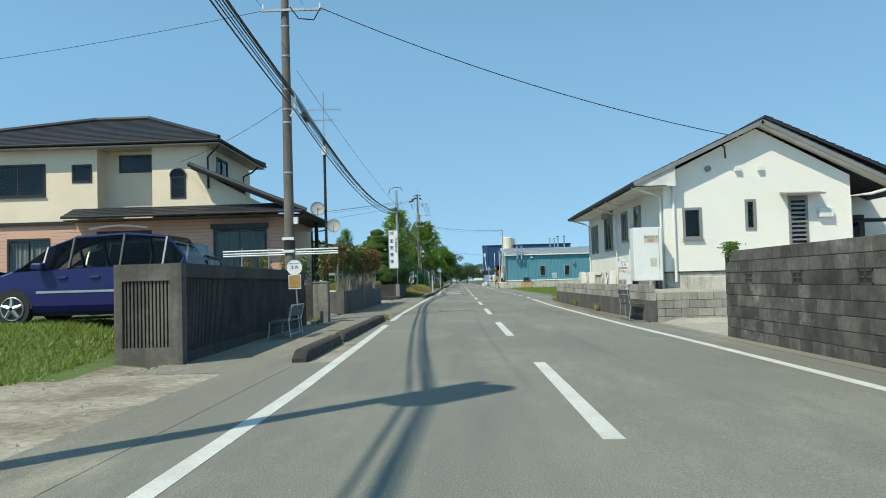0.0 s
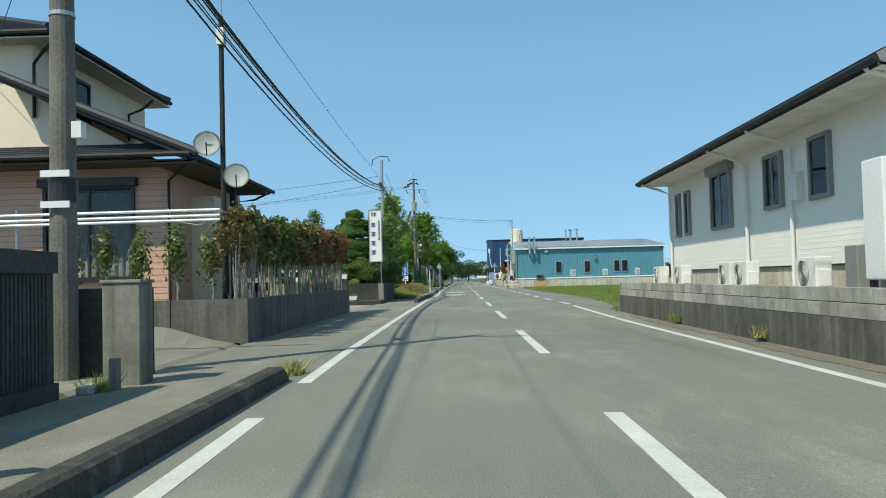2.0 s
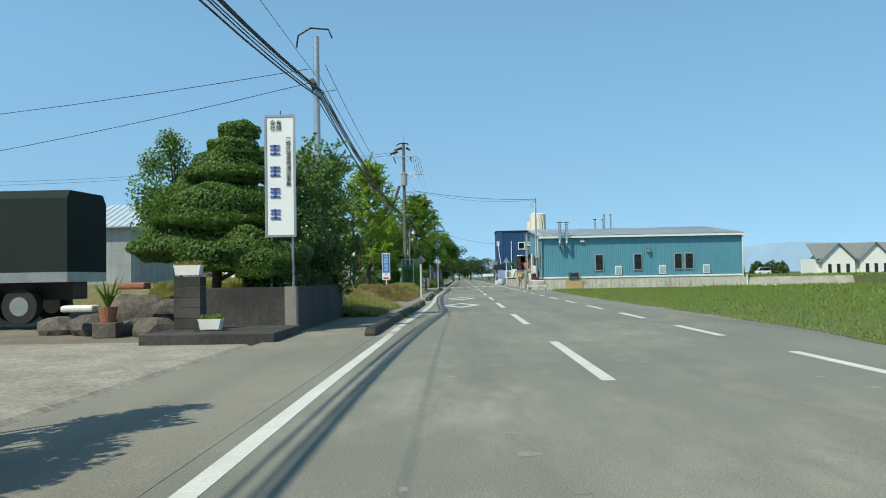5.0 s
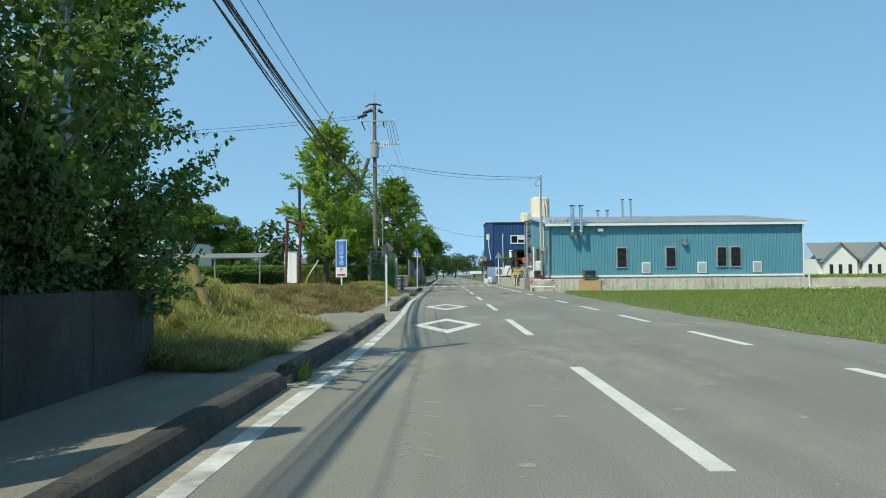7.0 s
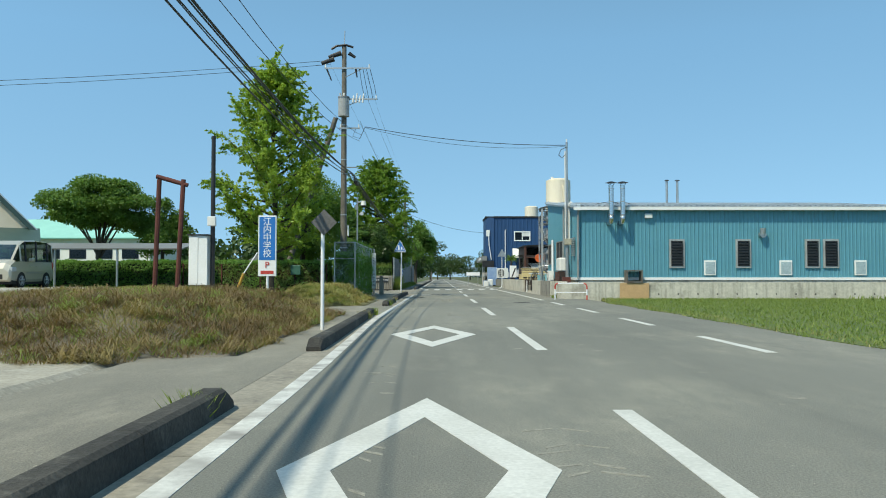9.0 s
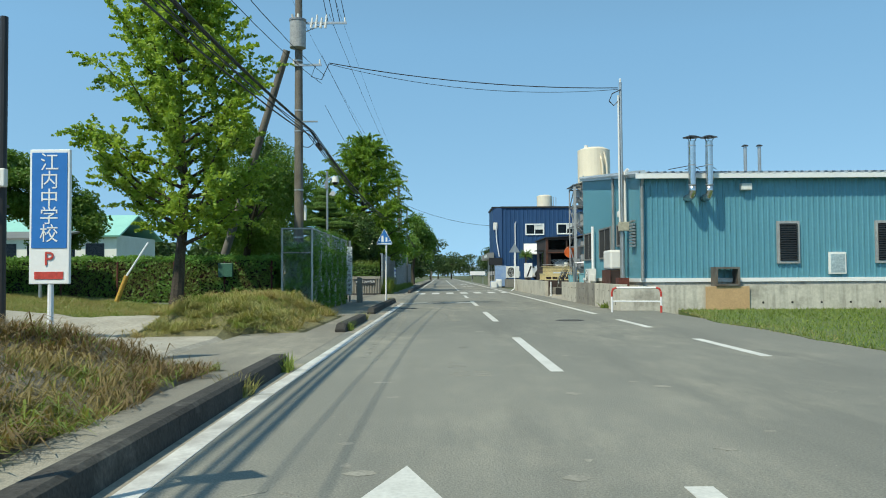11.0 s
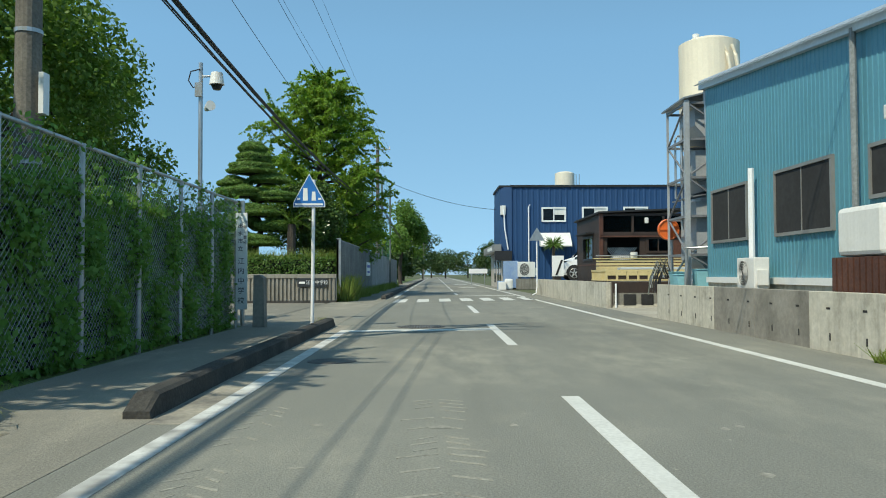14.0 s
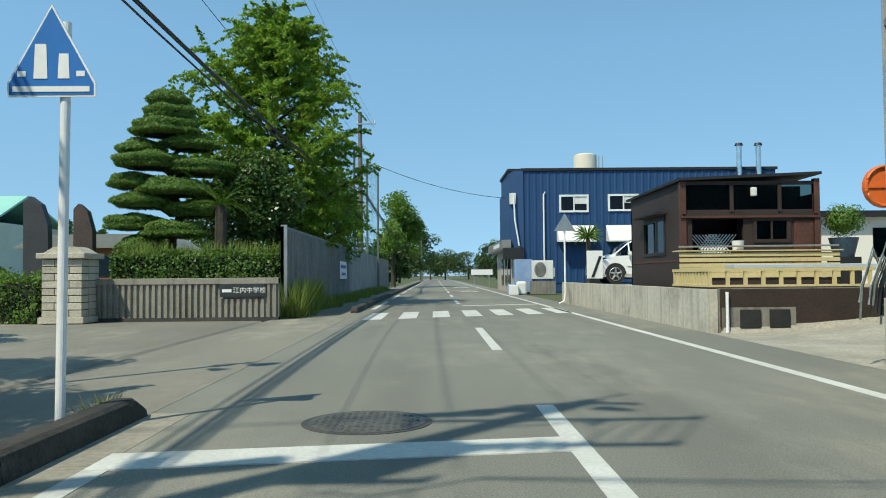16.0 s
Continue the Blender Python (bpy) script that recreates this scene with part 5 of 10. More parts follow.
bm = tube((E0, F0 - 0.03, EZ - 0.06), (E1, F0 - 0.03, EZ - 0.06), 0.065, n=8)
tube((E1 + 0.03, F0, EZ - 0.06), (E1 + 0.03, F1, EZ - 0.06), 0.065, n=8, bm=bm)
part("gutter", bm, roof_edge, h)
part("soffit", box(E0, E1, F0, F1, EZ - 0.20, EZ - 0.16), soffit_cream, h)
part("downpipe", pipe([(E1 + 0.02, F0 + 0.3, 7.05), (-10.9, 33.4, 6.75), (-11.24, 33.6, 6.5), (-11.24, 33.6, 5.2)], 0.04), roof_edge, h)
part("downpipe", pipe([(E1 + 0.02, 39.4, 6.9), (-10.9, 39.3, 6.6), (-11.24, 39.1, 6.4), (-11.24, 39.1, 5.6)], 0.04), roof_edge, h)

# laundry bars beside the house
l = thing("laundry_pole_stand", (-6.8, 27.4, 0.0), "white laundry bars on a thin metal stand", "laundry rack")
for z in (2.13, 2.20, 2.29):
    part("bar", tube((-8.8, 27.3, z - 0.03), (-4.98, 27.5, z), 0.022, n=8), white_bar, l)
for x in (-8.2, -7.3):
    part("post", tube((x, 27.4, 0.0), (x, 27.4, 2.36), 0.025, n=8), steel, l)

# television mast with two dishes
t = thing("antenna_mast", (-5.95, 31.0, 0.3), "tall black mast with aerials and two white satellite dishes", "antenna mast")
part("mast", tube((-5.95, 31.0, 0.1), (-5.95, 31.0, 6.6), 0.055, 0.05), roof_edge, t)
part("top_pipe", tube((-5.95, 31.0, 6.6), (-5.95, 31.0, 8.4), 0.02), steel, t)
part("mast_box", box(-6.03, -5.87, 30.9, 31.1, 6.0, 6.35, bevel=0.01), white_plastic, t)
for z, half in ((7.75, 0.62), (7.35, 0.4)):
    bm = tube((-5.95 - half, 31.0, z), (-5.95 + half, 31.0, z), 0.012, n=6)
    for i in range(9):
        x = -5.95 - half + 2 * half * i / 8
        tube((x, 30.75, z), (x, 31.25, z), 0.006, n=5, bm=bm)
    part("aerial", bm, steel, t)


def dish(parent, cx, cy, cz, aim, r=0.235):
    bm = bmesh.new()
    rings = []
    for k in range(6):
        rr = r * k / 5
        depth = -0.07 * (1 - (k / 5) ** 2)
        rings.append([bm.verts.new((rr * math.cos(2 * math.pi * i / 28), rr * math.sin(2 * math.pi * i / 28), depth)) for i in range(28)] if k else [bm.verts.new((0, 0, depth))])
    for i in range(28):
        bm.faces.new((rings[0][0], rings[1][i], rings[1][(i + 1) % 28]))
        for a, b in zip(rings[1:], rings[2:]):
            bm.faces.new((a[i], b[i], b[(i + 1) % 28], a[(i + 1) % 28]))
    bmesh.ops.solidify(bm, geom=bm.faces[:], thickness=0.008)
    m = Matrix.Translation((cx, cy, cz)) @ Vector(aim).to_track_quat("Z", "Y").to_matrix().to_4x4()
    bmesh.ops.transform(bm, matrix=m, verts=bm.verts)
    d = part("dish", bm, white_plastic, parent, "white satellite dish", smooth=True)
    tip = m @ Vector((0, -r * 0.2, 0.20))
    part("feed_arm", pipe([m @ Vector((0, -r * 0.95, 0.0)), tip], 0.012, 6), dark_frame, d)
    part("bracket", pipe([m @ Vector((0, 0, -0.06)), (-5.95, 31.0, cz - 0.02)], 0.02, 6), steel, d)


dish(t, -6.23, 30.85, 3.96, (0.22, -0.95, 0.22), 0.27)
dish(t, -5.64, 30.85, 3.29, (0.22, -0.95, 0.22), 0.26)
part("cable", pipe([(-5.95, 30.94, 2.6), (-6.6, 31.5, 2.35), (-7.6, 32.6, 2.55), (-8.0, 33.4, 3.0)], 0.009, 5), cable_white, t)

# ---- company sign and hedge corner ----
s = thing("company_sign", (-5.35, 54.750, 0.9), "tall white upright signboard with blue and black writing on posts", "signboard")
part("board", box(-5.66, -5.04, 54.700, 54.850, 2.05, 4.64, bevel=0.012), sign_white, s)
part("edge", wall_panel("y", 54.685, 0.02, -5.68, -5.02, 2.03, 4.66, [(-5.635, -5.065, 2.08, 4.61)]), steel, s)
for x in (-5.58, -5.12):
    part("post", tube((x, 54.800, 0.2), (x, 54.800, 2.06), 0.03), steel, s)
part("lamp_spike", tube((-5.35, 54.770, 4.64), (-5.35, 54.770, 4.76), 0.012), dark_frame, s)
lettering("有\n限", 0.12, (-5.37, 54.684, 4.42), (90, 0, 0), ink_black, s, spacing=0.95)
lettering("会\n社", 0.12, (-5.50, 54.684, 4.42), (90, 0, 0), ink_black, s, spacing=0.95)
lettering("一\n般\n区\n域\n貨\n物\n運\n送\n事\n業", 0.112, (-5.17, 54.684, 3.66), (90, 0, 0), ink_black, s, spacing=0.98)
for i in range(4):                                             # the firm's name, as plain bars
    z = 3.90 - i * 0.46
    bm = box(-5.56, -5.35, 54.680, 54.686, z + 0.06, z + 0.105)
    box(-5.56, -5.35, 54.680, 54.686, z - 0.01, z + 0.025, bm)
    box(-5.56, -5.35, 54.680, 54.686, z - 0.105, z - 0.06, bm)
    box(-5.475, -5.435, 54.680, 54.686, z - 0.105, z + 0.105, bm)
    part("name_bars", bm, ink_blue, s)

w = thing("hedge_wall", (-5.1, 57.900, 0.0), "dark weathered concrete wall below a clipped hedge", "wall", kind="structure")
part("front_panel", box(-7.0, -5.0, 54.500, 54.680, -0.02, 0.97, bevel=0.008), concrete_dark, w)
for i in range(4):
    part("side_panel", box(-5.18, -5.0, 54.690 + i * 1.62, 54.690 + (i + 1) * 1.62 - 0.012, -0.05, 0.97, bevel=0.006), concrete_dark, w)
# paler concrete puts the sunlight on this corner into its colour
part("sun_tone_end", box(-5.24, -4.99, 54.495, 54.700, -0.02, 0.975, bevel=0.008), concrete, w)
solid("step", box(-7.35, -4.90, 52.050, 54.500, -0.05, 0.17, bevel=0.015), concrete_dark, "low concrete apron step in front of the hedge wall", "step", kind="structure")
p = thing("dark_block_pillar", (-6.85, 53.3, 0.0), "dark block pillar carrying a planter", "pillar")
for i in range(6):
    for j in range(1):
        part("block", box(-7.12 + j * 0.53, -6.60 + j * 0.53, 53.2, 53.58, 0.0 + i * 0.203, 0.198 + i * 0.203, bevel=0.006), block_dark, p)


def planter(at, length, label, flowers, soil_top=True):
    x, y, z = at
    p = thing("planter", at, label, "planter", "planters")
    bm = prism([(x - length / 2 + 0.03, z + 0.03), (x + length / 2 - 0.03, z + 0.03), (x + length / 2, z + 0.2), (x + length / 2 + 0.015, z + 0.2), (x + length / 2 + 0.015, z + 0.225), (x - length / 2 - 0.015, z + 0.225), (x - length / 2 - 0.015, z + 0.2), (x - length / 2, z + 0.2)], "y", y - 0.11, y + 0.11)
    part("tub", bm, white_plastic, p)
    part("soil", box(x - length / 2 + 0.02, x + length / 2 - 0.02, y - 0.09, y + 0.09, z + 0.15, z + 0.235), soil, p)
    for sx in (-1, 1):
        part("foot", box(x + sx * length * 0.35 - 0.03, x + sx * length * 0.35 + 0.03, y - 0.09, y + 0.09, z, z + 0.03), white_plastic, p)
    rng = np.random.default_rng(int(abs(x * 100)))
    pts = np.column_stack([rng.uniform(x - length / 2, x + length / 2, 260), rng.uniform(y - 0.1, y + 0.1, 260), z + 0.22 + rng.random(260) ** 1.5 * 0.10])
    leafy("foliage", pts, np.tile([0, 0, 1.0], (260, 1)), 0.03, flowers, p, 3)
    return p


planter((-6.88, 53.38, 1.213), 0.52, "white planter with dry plants on a block pillar", blade_straw)
planter((-6.33, 53.0, 0.17), 0.42, "white planter of small flowers on the step", blade_green)
solid("planter_tray", box(-6.60, -6.06, 52.85, 53.15, 0.168, 0.185), dark_frame, "flat dark tray under the planter", "tray")

# ---- the lorry and sheds behind the hedge ----
k = thing("lorry", (-13.5, 58.8, 0.0), "lorry with a dark green tarpaulin cover parked in the yard", "lorry")
bm = prism([(57.4, 1.30), (57.4, 3.15), (57.55, 3.36), (59.4, 3.40), (59.6, 3.15), (59.6, 1.30)], "x", -16.8, -10.2)
part("tarpaulin", bm, tarp_green, k)
part("flatbed", box(-16.8, -10.2, 57.4, 59.6, 1.05, 1.30), steel, k)
part("cab", box(-18.6, -16.95, 57.5, 59.5, 0.6, 2.6, bevel=0.12), white_paint, k)
part("windscreen", box(-18.66, -18.58, 57.7, 59.3, 1.6, 2.4), car_glass, k)
part("cab_window", box(-18.3, -17.3, 57.485, 57.5, 1.65, 2.35), car_glass, k)
for x in (-17.8, -12.6, -11.5):
    for y in (57.7, 59.3):
        wh = part("wheel", tube((x, y - 0.14, 0.45), (x, y + 0.14, 0.45), 0.45, n=24), rubber, k)
        part("rim", tube((x, y - 0.15, 0.45), (x, y + 0.15, 0.45), 0.24, n=18), steel, wh)
part("chassis", box(-18.4, -10.4, 58.1, 58.9, 0.6, 1.05), dark_frame, k)
k.location += Vector((-1.1, 0, 0.12))
k = thing("white_shed", (-21.0, 74.0, 0.0), "white shed with ribbed pale metal roofs", "shed")
part("wall", box(-26.0, -16.6, 74.0, 80.0, 0.0, 3.7), sheet_pale, k)
bm = slab([(-26.4, 73.6, 3.7), (-16.2, 73.6, 3.7), (-16.2, 77.0, 5.0), (-26.4, 77.0, 5.0)], 0.06)
part("roof", bm, roof_metal, k)
bm = bmesh.new()
for i in range(31):
    x = -26.3 + i * 0.32
    slab([(x, 73.6, 3.74), (x + 0.05, 73.6, 3.74), (x + 0.05, 77.0, 5.04), (x, 77.0, 5.04)], 0.04, bm)
part("roof_ribs", bm, roof_metal, k)


def rock(cx, cy, cz, r, seed, label="rough brown garden rock in the yard"):
    bm = bmesh.new()
    bmesh.ops.create_icosphere(bm, subdivisions=2, radius=1)
    for v in bm.verts:
        f = 1 + 0.3 * noise.noise(v.co * 1.3 + Vector((seed * 3.1, 0, 0)))
        v.co = Vector((cx + v.co.x * r * f * 1.3, cy + v.co.y * r * f, cz + max(-0.35, v.co.z * 0.75) * r * f))
    return solid("garden_rock", bm, rock_mat, label, "rock", "garden rocks", at=(cx, cy, cz - 0.3 * r))


for i, (x, y, r) in enumerate(((-9.6, 55.3, 0.45), (-8.6, 55.0, 0.35), (-8.0, 54.6, 0.4), (-9.0, 56.2, 0.6), (-10.6, 55.6, 0.4), (-7.9, 55.6, 0.5))):
    rock(x, y, 0.25 * r + (0.3 if i in (3, 5) else 0), r, i)
p = thing("flower_pot", (-8.9, 54.3, 0.0), "terracotta pot with an agave on the ground", "flower pot")
part("pot", tube((-8.9, 54.3, 0.3), (-8.9, 54.3, 0.62), 0.14, 0.2, 16), terracotta, p)
part("stand", box(-9.15, -8.65, 54.1, 54.5, -0.02, 0.3, bevel=0.02), rock_mat, p)
bm = bmesh.new()
for i in range(12):
    a = i * 2.4
    pipe([(-8.9, 54.3, 0.6), (-8.9 + 0.12 * math.cos(a), 54.3 + 0.12 * math.sin(a), 0.85), (-8.9 + 0.3 * math.cos(a), 54.3 + 0.3 * math.sin(a), 0.95 + 0.15 * (i % 3))], [0.03, 0.025, 0.004], 5, bm)
part("plant", bm, leaf_green, p)
solid("red_tray", box(-8.75, -8.15, 54.35, 54.75, 0.98, 1.12, bevel=0.04), terracotta, "terracotta red basin resting on a rock", "basin")
solid("white_basin", box(-9.95, -9.25, 54.35, 54.75, 0.52, 0.66, bevel=0.05), white_plastic, "white oval basin on the rocks", "basin")


# ---- block wall by the road ----
def block_wall(name, label, axis, face, thick, u0, u1, z0, course, length, rows, material, grilles=(), cap=False, mortar_mat=None):
    """A wall of single blocks in running bond, each its own piece, on a mortar core set back from the faces."""
    w = thing(name, ((face + thick / 2), (u0 + u1) / 2, z0) if axis == "x" else ((u0 + u1) / 2, face + thick / 2, z0), label, "wall", kind="structure")
    part("core", box(face + 0.012, face + thick - 0.012, u0 + 0.01, u1 - 0.01, z0, z0 + rows * course - 0.012) if axis == "x" else box(u0 + 0.01, u1 - 0.01, face + 0.012, face + thick - 0.012, z0, z0 + rows * course - 0.012), mortar_mat or mortar, w)
    shapes = {}
    rng = random.Random(int(abs(u0 * 10)))
    for r in range(rows):
        u = u0 - (length / 2 if r % 2 else 0)
        while u < u1 - 0.02:
            a, b = max(u, u0), min(u + length, u1)
            u += length
            if b - a < 0.05:
                continue
            z = z0 + r * course
            if any(g[0] < (a + b) / 2 < g[1] and g[2] == r for g in grilles):
                grille(w, axis, face, thick, a, b, z, course, material)
                continue
            key = round(b - a, 3)
            if key not in shapes:
                bm = box(face, face + thick, a + 0.008, b - 0.008, z + 0.005, z + course - 0.006, bevel=0.006) if axis == "x" else box(a + 0.006, b - 0.006, face, face + thick, z + 0.005, z + course - 0.006, bevel=0.006)
                ob = part("block", bm, material, w)
                shapes[key] = (ob.data, a, z)
            else:
                me, a0, zz = shapes[key]
                ob = new("block", me)
                ob.parent = w
                d = rng.uniform(-0.004, 0.004)
                ob.location = (d, a - a0, z - zz) if axis == "x" else (a - a0, d, z - zz)
    return w


def grille(w, axis, face, thick, a, b, z, course, material):
    """A pierced block with a flower of four openings."""
    m = (a + b) / 2
    h = course / 2
    bm = bmesh.new()
    for u, v, du, dv in ((a + 0.02, z + h, 0.02, h - 0.005), (b - 0.02, z + h, 0.02, h - 0.005), (m, z + 0.016, (b - a) / 2 - 0.006, 0.013), (m, z + course - 0.018, (b - a) / 2 - 0.006, 0.013), (m, z + h, 0.014, h - 0.02), (m, z + h, (b - a) / 2 - 0.03, 0.012)):
        box(face, face + thick, u - du, u + du, v - dv, v + dv, bm)
    tube((face + 0.01, m, z + h), (face + thick - 0.01, m, z + h), 0.045, n=8, bm=bm)
    pb = part("pierced_block", bm, material, w)
    # dark inset in front of the core, painted as the openings' shade
    part("hollow", box(face + 0.0075, face + 0.0105, a + 0.03, b - 0.03, z + 0.03, z + course - 0.03), dark_inside, pb)


block_wall("block_wall", "tall weathered grey concrete block wall with pierced blocks", "x", 3.95, 0.12, 6.3, 15.66, -0.10, 0.198, 0.39, 8, block_mat, [(14.15, 14.55, 5), (12.2, 12.6, 5), (10.3, 10.7, 5)])
block_wall("low_block_wall", "low block wall of pale courses over a dark concrete base", "x", 3.76, 0.12, 20.75, 39.7, 0.45, 0.20, 0.40, 2, block_pale)
solid("wall_base", box(3.74, 3.92, 20.75, 39.7, -0.3, 0.45), concrete_mid, "dark concrete base under the low block wall", "wall", kind="structure")
block_wall("drive_block_wall", "low grey block wall beside the drive", "y", 20.75, 0.12, 3.925, 11.5, -0.15, 0.20, 0.40, 4, block_pale)

# ---- the white house ----
h = thing("white_house", (8.5, 32.0, 0.6), "single-storey white sided house with a dark low gable roof", "house")
X0, X1, Y0, Y1, SZ, EZ2 = 5.55, 11.4, 26.1, 40.3, 1.18, 3.95
frontholes = [(6.16, 6.70, 2.22, 3.15), (8.12, 8.40, 2.45, 3.36), (9.47, 10.02, 1.25, 3.42)]
part("wall", wall_panel("y", Y0, 0.18, X0, X1, SZ, EZ2, frontholes), siding_white, h)
part("gable", prism([(X0, EZ2), (X1, EZ2), (X1, EZ2 + 0.12), (8.52, 5.62), (X0, EZ2 + 0.25)], "y", Y0, Y0 + 0.18), siding_white, h)
sideholes = [(29.25, 30.05, 2.42, 3.55), (31.4, 32.3, 2.42, 3.53), (34.5, 36.0, 2.2, 3.6), (38.05, 38.45, 2.2, 3.45), (39.05, 39.4, 2.2, 3.45)]
part("wall", wall_panel("x", X0, 0.18, Y0 + 0.18, Y1, SZ, 3.84, sideholes), siding_white, h)
part("wall", box(X0, X1, Y1, Y1 + 0.18, SZ, 4.6), siding_white, h)
part("wall", box(X1 - 0.18, X1, Y0 + 0.18, Y1, SZ, 4.0), siding_white, h)
part("foundation", box(X0 + 0.03, X1 - 0.03, Y0 + 0.03, Y1, 0.5, SZ - 0.02), concrete_pale, h)
part("drip_edge", box(X0 - 0.02, X1 + 0.02, Y0 - 0.02, Y1, SZ - 0.03, SZ + 0.0), dark_frame, h)
bm = bmesh.new()
for k in range(44):                                            # lap joints of the siding
    z = SZ + 0.1 * k
    if z > 5.5:
        continue
    half = 2.92 if z < 4.05 else max(0.05, 2.92 * (5.68 - z) / (5.68 - 4.05))
    cuts = sorted([8.48 - half, 8.48 + half] + [u for hh in frontholes if hh[2] - 0.04 < z < hh[3] + 0.04 for u in (hh[0] - 0.03, hh[1] + 0.03)])
    for a, b in zip(cuts[::2], cuts[1::2]):
        if b > a:
            box(a, b, Y0 - 0.003, Y0 + 0.01, z, z + 0.01, bm)
part("siding_relief", bm, siding_white, h)
bm = bmesh.new()
for k in range(27):
    z = SZ + 0.1 * k
    cuts = sorted([Y0, Y1] + [u for hh in sideholes if hh[2] - 0.04 < z < hh[3] + 0.04 for u in (hh[0] - 0.03, hh[1] + 0.03)])
    for a, b in zip(cuts[::2], cuts[1::2]):
        box(X0 - 0.003, X0 + 0.01, a, b, z, z + 0.01, bm)
part("siding_relief", bm, siding_white, h)
window(h, "y", Y0, 6.16, 6.70, 2.22, 3.15, grey_frame, cols=1, sill=True)
window(h, "y", Y0, 8.12, 8.40, 2.45, 3.36, grey_frame, cols=1)
d = window(h, "y", Y0, 9.47, 10.02, 1.25, 3.42, grey_frame, cols=1)
bm = bmesh.new()
for k in range(15):
    box(9.52, 9.97, Y0 - 0.07, Y0 - 0.045, 1.35 + k * 0.14, 1.41 + k * 0.14, bm)
part("louvres", bm, grey_frame, d, "grey louvre slats over the back door")
part("hood", slab([(9.2, Y0 - 0.5, 3.5), (10.42, Y0 - 0.5, 3.5), (10.42, Y0, 3.58), (9.2, Y0, 3.58)], 0.05), grey_frame, h)
for (a, b, z0, z1), c in zip(sideholes, (1, 2, 2, 1, 1)):
    window(h, "x", X0, a, b, z0, z1, grey_frame, out=-1, cols=c, proud=0.09)
part("shutter_box", box(X0 - 0.16, X0, 34.35, 36.15, 3.6, 3.85), grey_frame, h)
# roof: two slopes with wide eaves, a second higher band to the right
RX, RZ2 = 8.60, 5.85
roof_plane([(4.62, 25.66, 4.02), (4.62, 40.35, 4.02), (RX, 40.35, RZ2), (RX, 25.66, RZ2)], 0.09, 0, h, courses=0.3)
roof_plane([(12.75, 25.66, 3.75), (12.75, 40.35, 3.75), (RX, 40.35, RZ2), (RX, 25.66, RZ2)], 0.09, 0, h, courses=0.3)
roof_plane([(14.2, 26.5, 3.7), (14.2, 41.0, 3.7), (9.0, 41.0, 6.12), (9.0, 26.5, 6.12)], 0.09, 0, h, courses=0.3)
bm = slab([(4.52, 25.64, 3.99), (4.52, 25.68, 3.99), (RX, 25.68, RZ2 - 0.02), (RX, 25.64, RZ2 - 0.02)], 0.13)
slab([(12.75, 25.64, 3.73), (12.75, 25.68, 3.73), (RX, 25.68, RZ2 - 0.02), (RX, 25.64, RZ2 - 0.02)], 0.13, bm)
part("bargeboard", bm, grey_frame, h)
bm = box(4.60, X0 + 0.02, 25.7, 40.3, 3.84, 3.87)
prism([(4.58, 3.84), (X0 + 0.3, 3.84), (X0 + 0.3, 4.52), (4.58, 3.95)], "y", 25.70, 25.73, bm)
prism([(4.58, 3.84), (X0 + 0.3, 3.84), (X0 + 0.3, 4.52), (4.58, 3.95)], "y", 40.28, 40.31, bm)
slab([(X0 - 0.2, 25.7, 4.28), (RX, 25.7, 5.70), (RX, Y0 + 0.1, 5.70), (X0 - 0.2, Y0 + 0.1, 4.28)], 0.02, bm)
slab([(RX, 25.7, 5.70), (12.7, 25.7, 3.62), (12.7, Y0 + 0.1, 3.62), (RX, Y0 + 0.1, 5.70)], 0.02, bm)
part("soffit", bm, soffit_white, h)
part("gutter", tube((4.55, 25.66, 3.93), (4.55, 40.38, 3.93), 0.065, n=8), roof_edge, h)
part("fascia", box(4.585, 4.605, 25.66, 40.35, 3.83, 4.0), roof_edge, h)
part("gutter", tube((12.8, 25.66, 3.68), (12.8, 41.05, 3.68), 0.065, n=8), roof_edge, h)
for y, top in ((26.2, 3.9), (30.9, 3.9), (33.4, 3.9), (40.0, 3.9)):
    part("downpipe", pipe([(4.55, y - 0.2, 3.86), (5.2, y, 3.68), (5.47, y, 3.55), (5.47, y, 0.62)], 0.04), white_plastic, h)
part("downpipe", pipe([(X0 + 0.3, Y0 - 0.05, 4.1), (X0 + 0.3, Y0 - 0.06, 0.85)], 0.045), white_plastic, h)
part("downpipe", pipe([(12.7, 25.3, 3.65), (12.0, Y0 - 0.1, 3.45), (X1 - 0.05, Y0 - 0.06, 3.4), (X1 - 0.05, Y0 - 0.06, 0.85)], 0.045), white_plastic, h)
for x, z in ((6.97, 4.39), (7.9, 4.37), (8.61, 4.37)):
    part("vent_hood", tube((x, Y0 - 0.10, z), (x, Y0, z), 0.09, n=14) if x < 7 else box(x - 0.09, x + 0.09, Y0 - 0.12, Y0, z - 0.09, z + 0.06, bevel=0.015), white_plastic if x > 7 else grey_frame, h)
part("vent_hood", tube((X0 - 0.1, 28.6, 3.9), (X0, 28.6, 3.9), 0.08, n=12), white_plastic, h)
part("meter_box", box(10.35, 10.8, Y0 - 0.16, Y0, 2.75, 3.05, bevel=0.02), white_plastic, h)
part("meter_box", box(X0 - 0.16, X0, 30.45, 30.75, 2.45, 3.0, bevel=0.02), white_plastic, h)
part("wing_wall", box(11.6, 15.0, 30.5, 38.0, 0.5, 4.4), siding_white, h)
part("wing_window", box(13.2, 14.0, 30.47, 30.5, 2.0, 3.1), glass_dark, h)
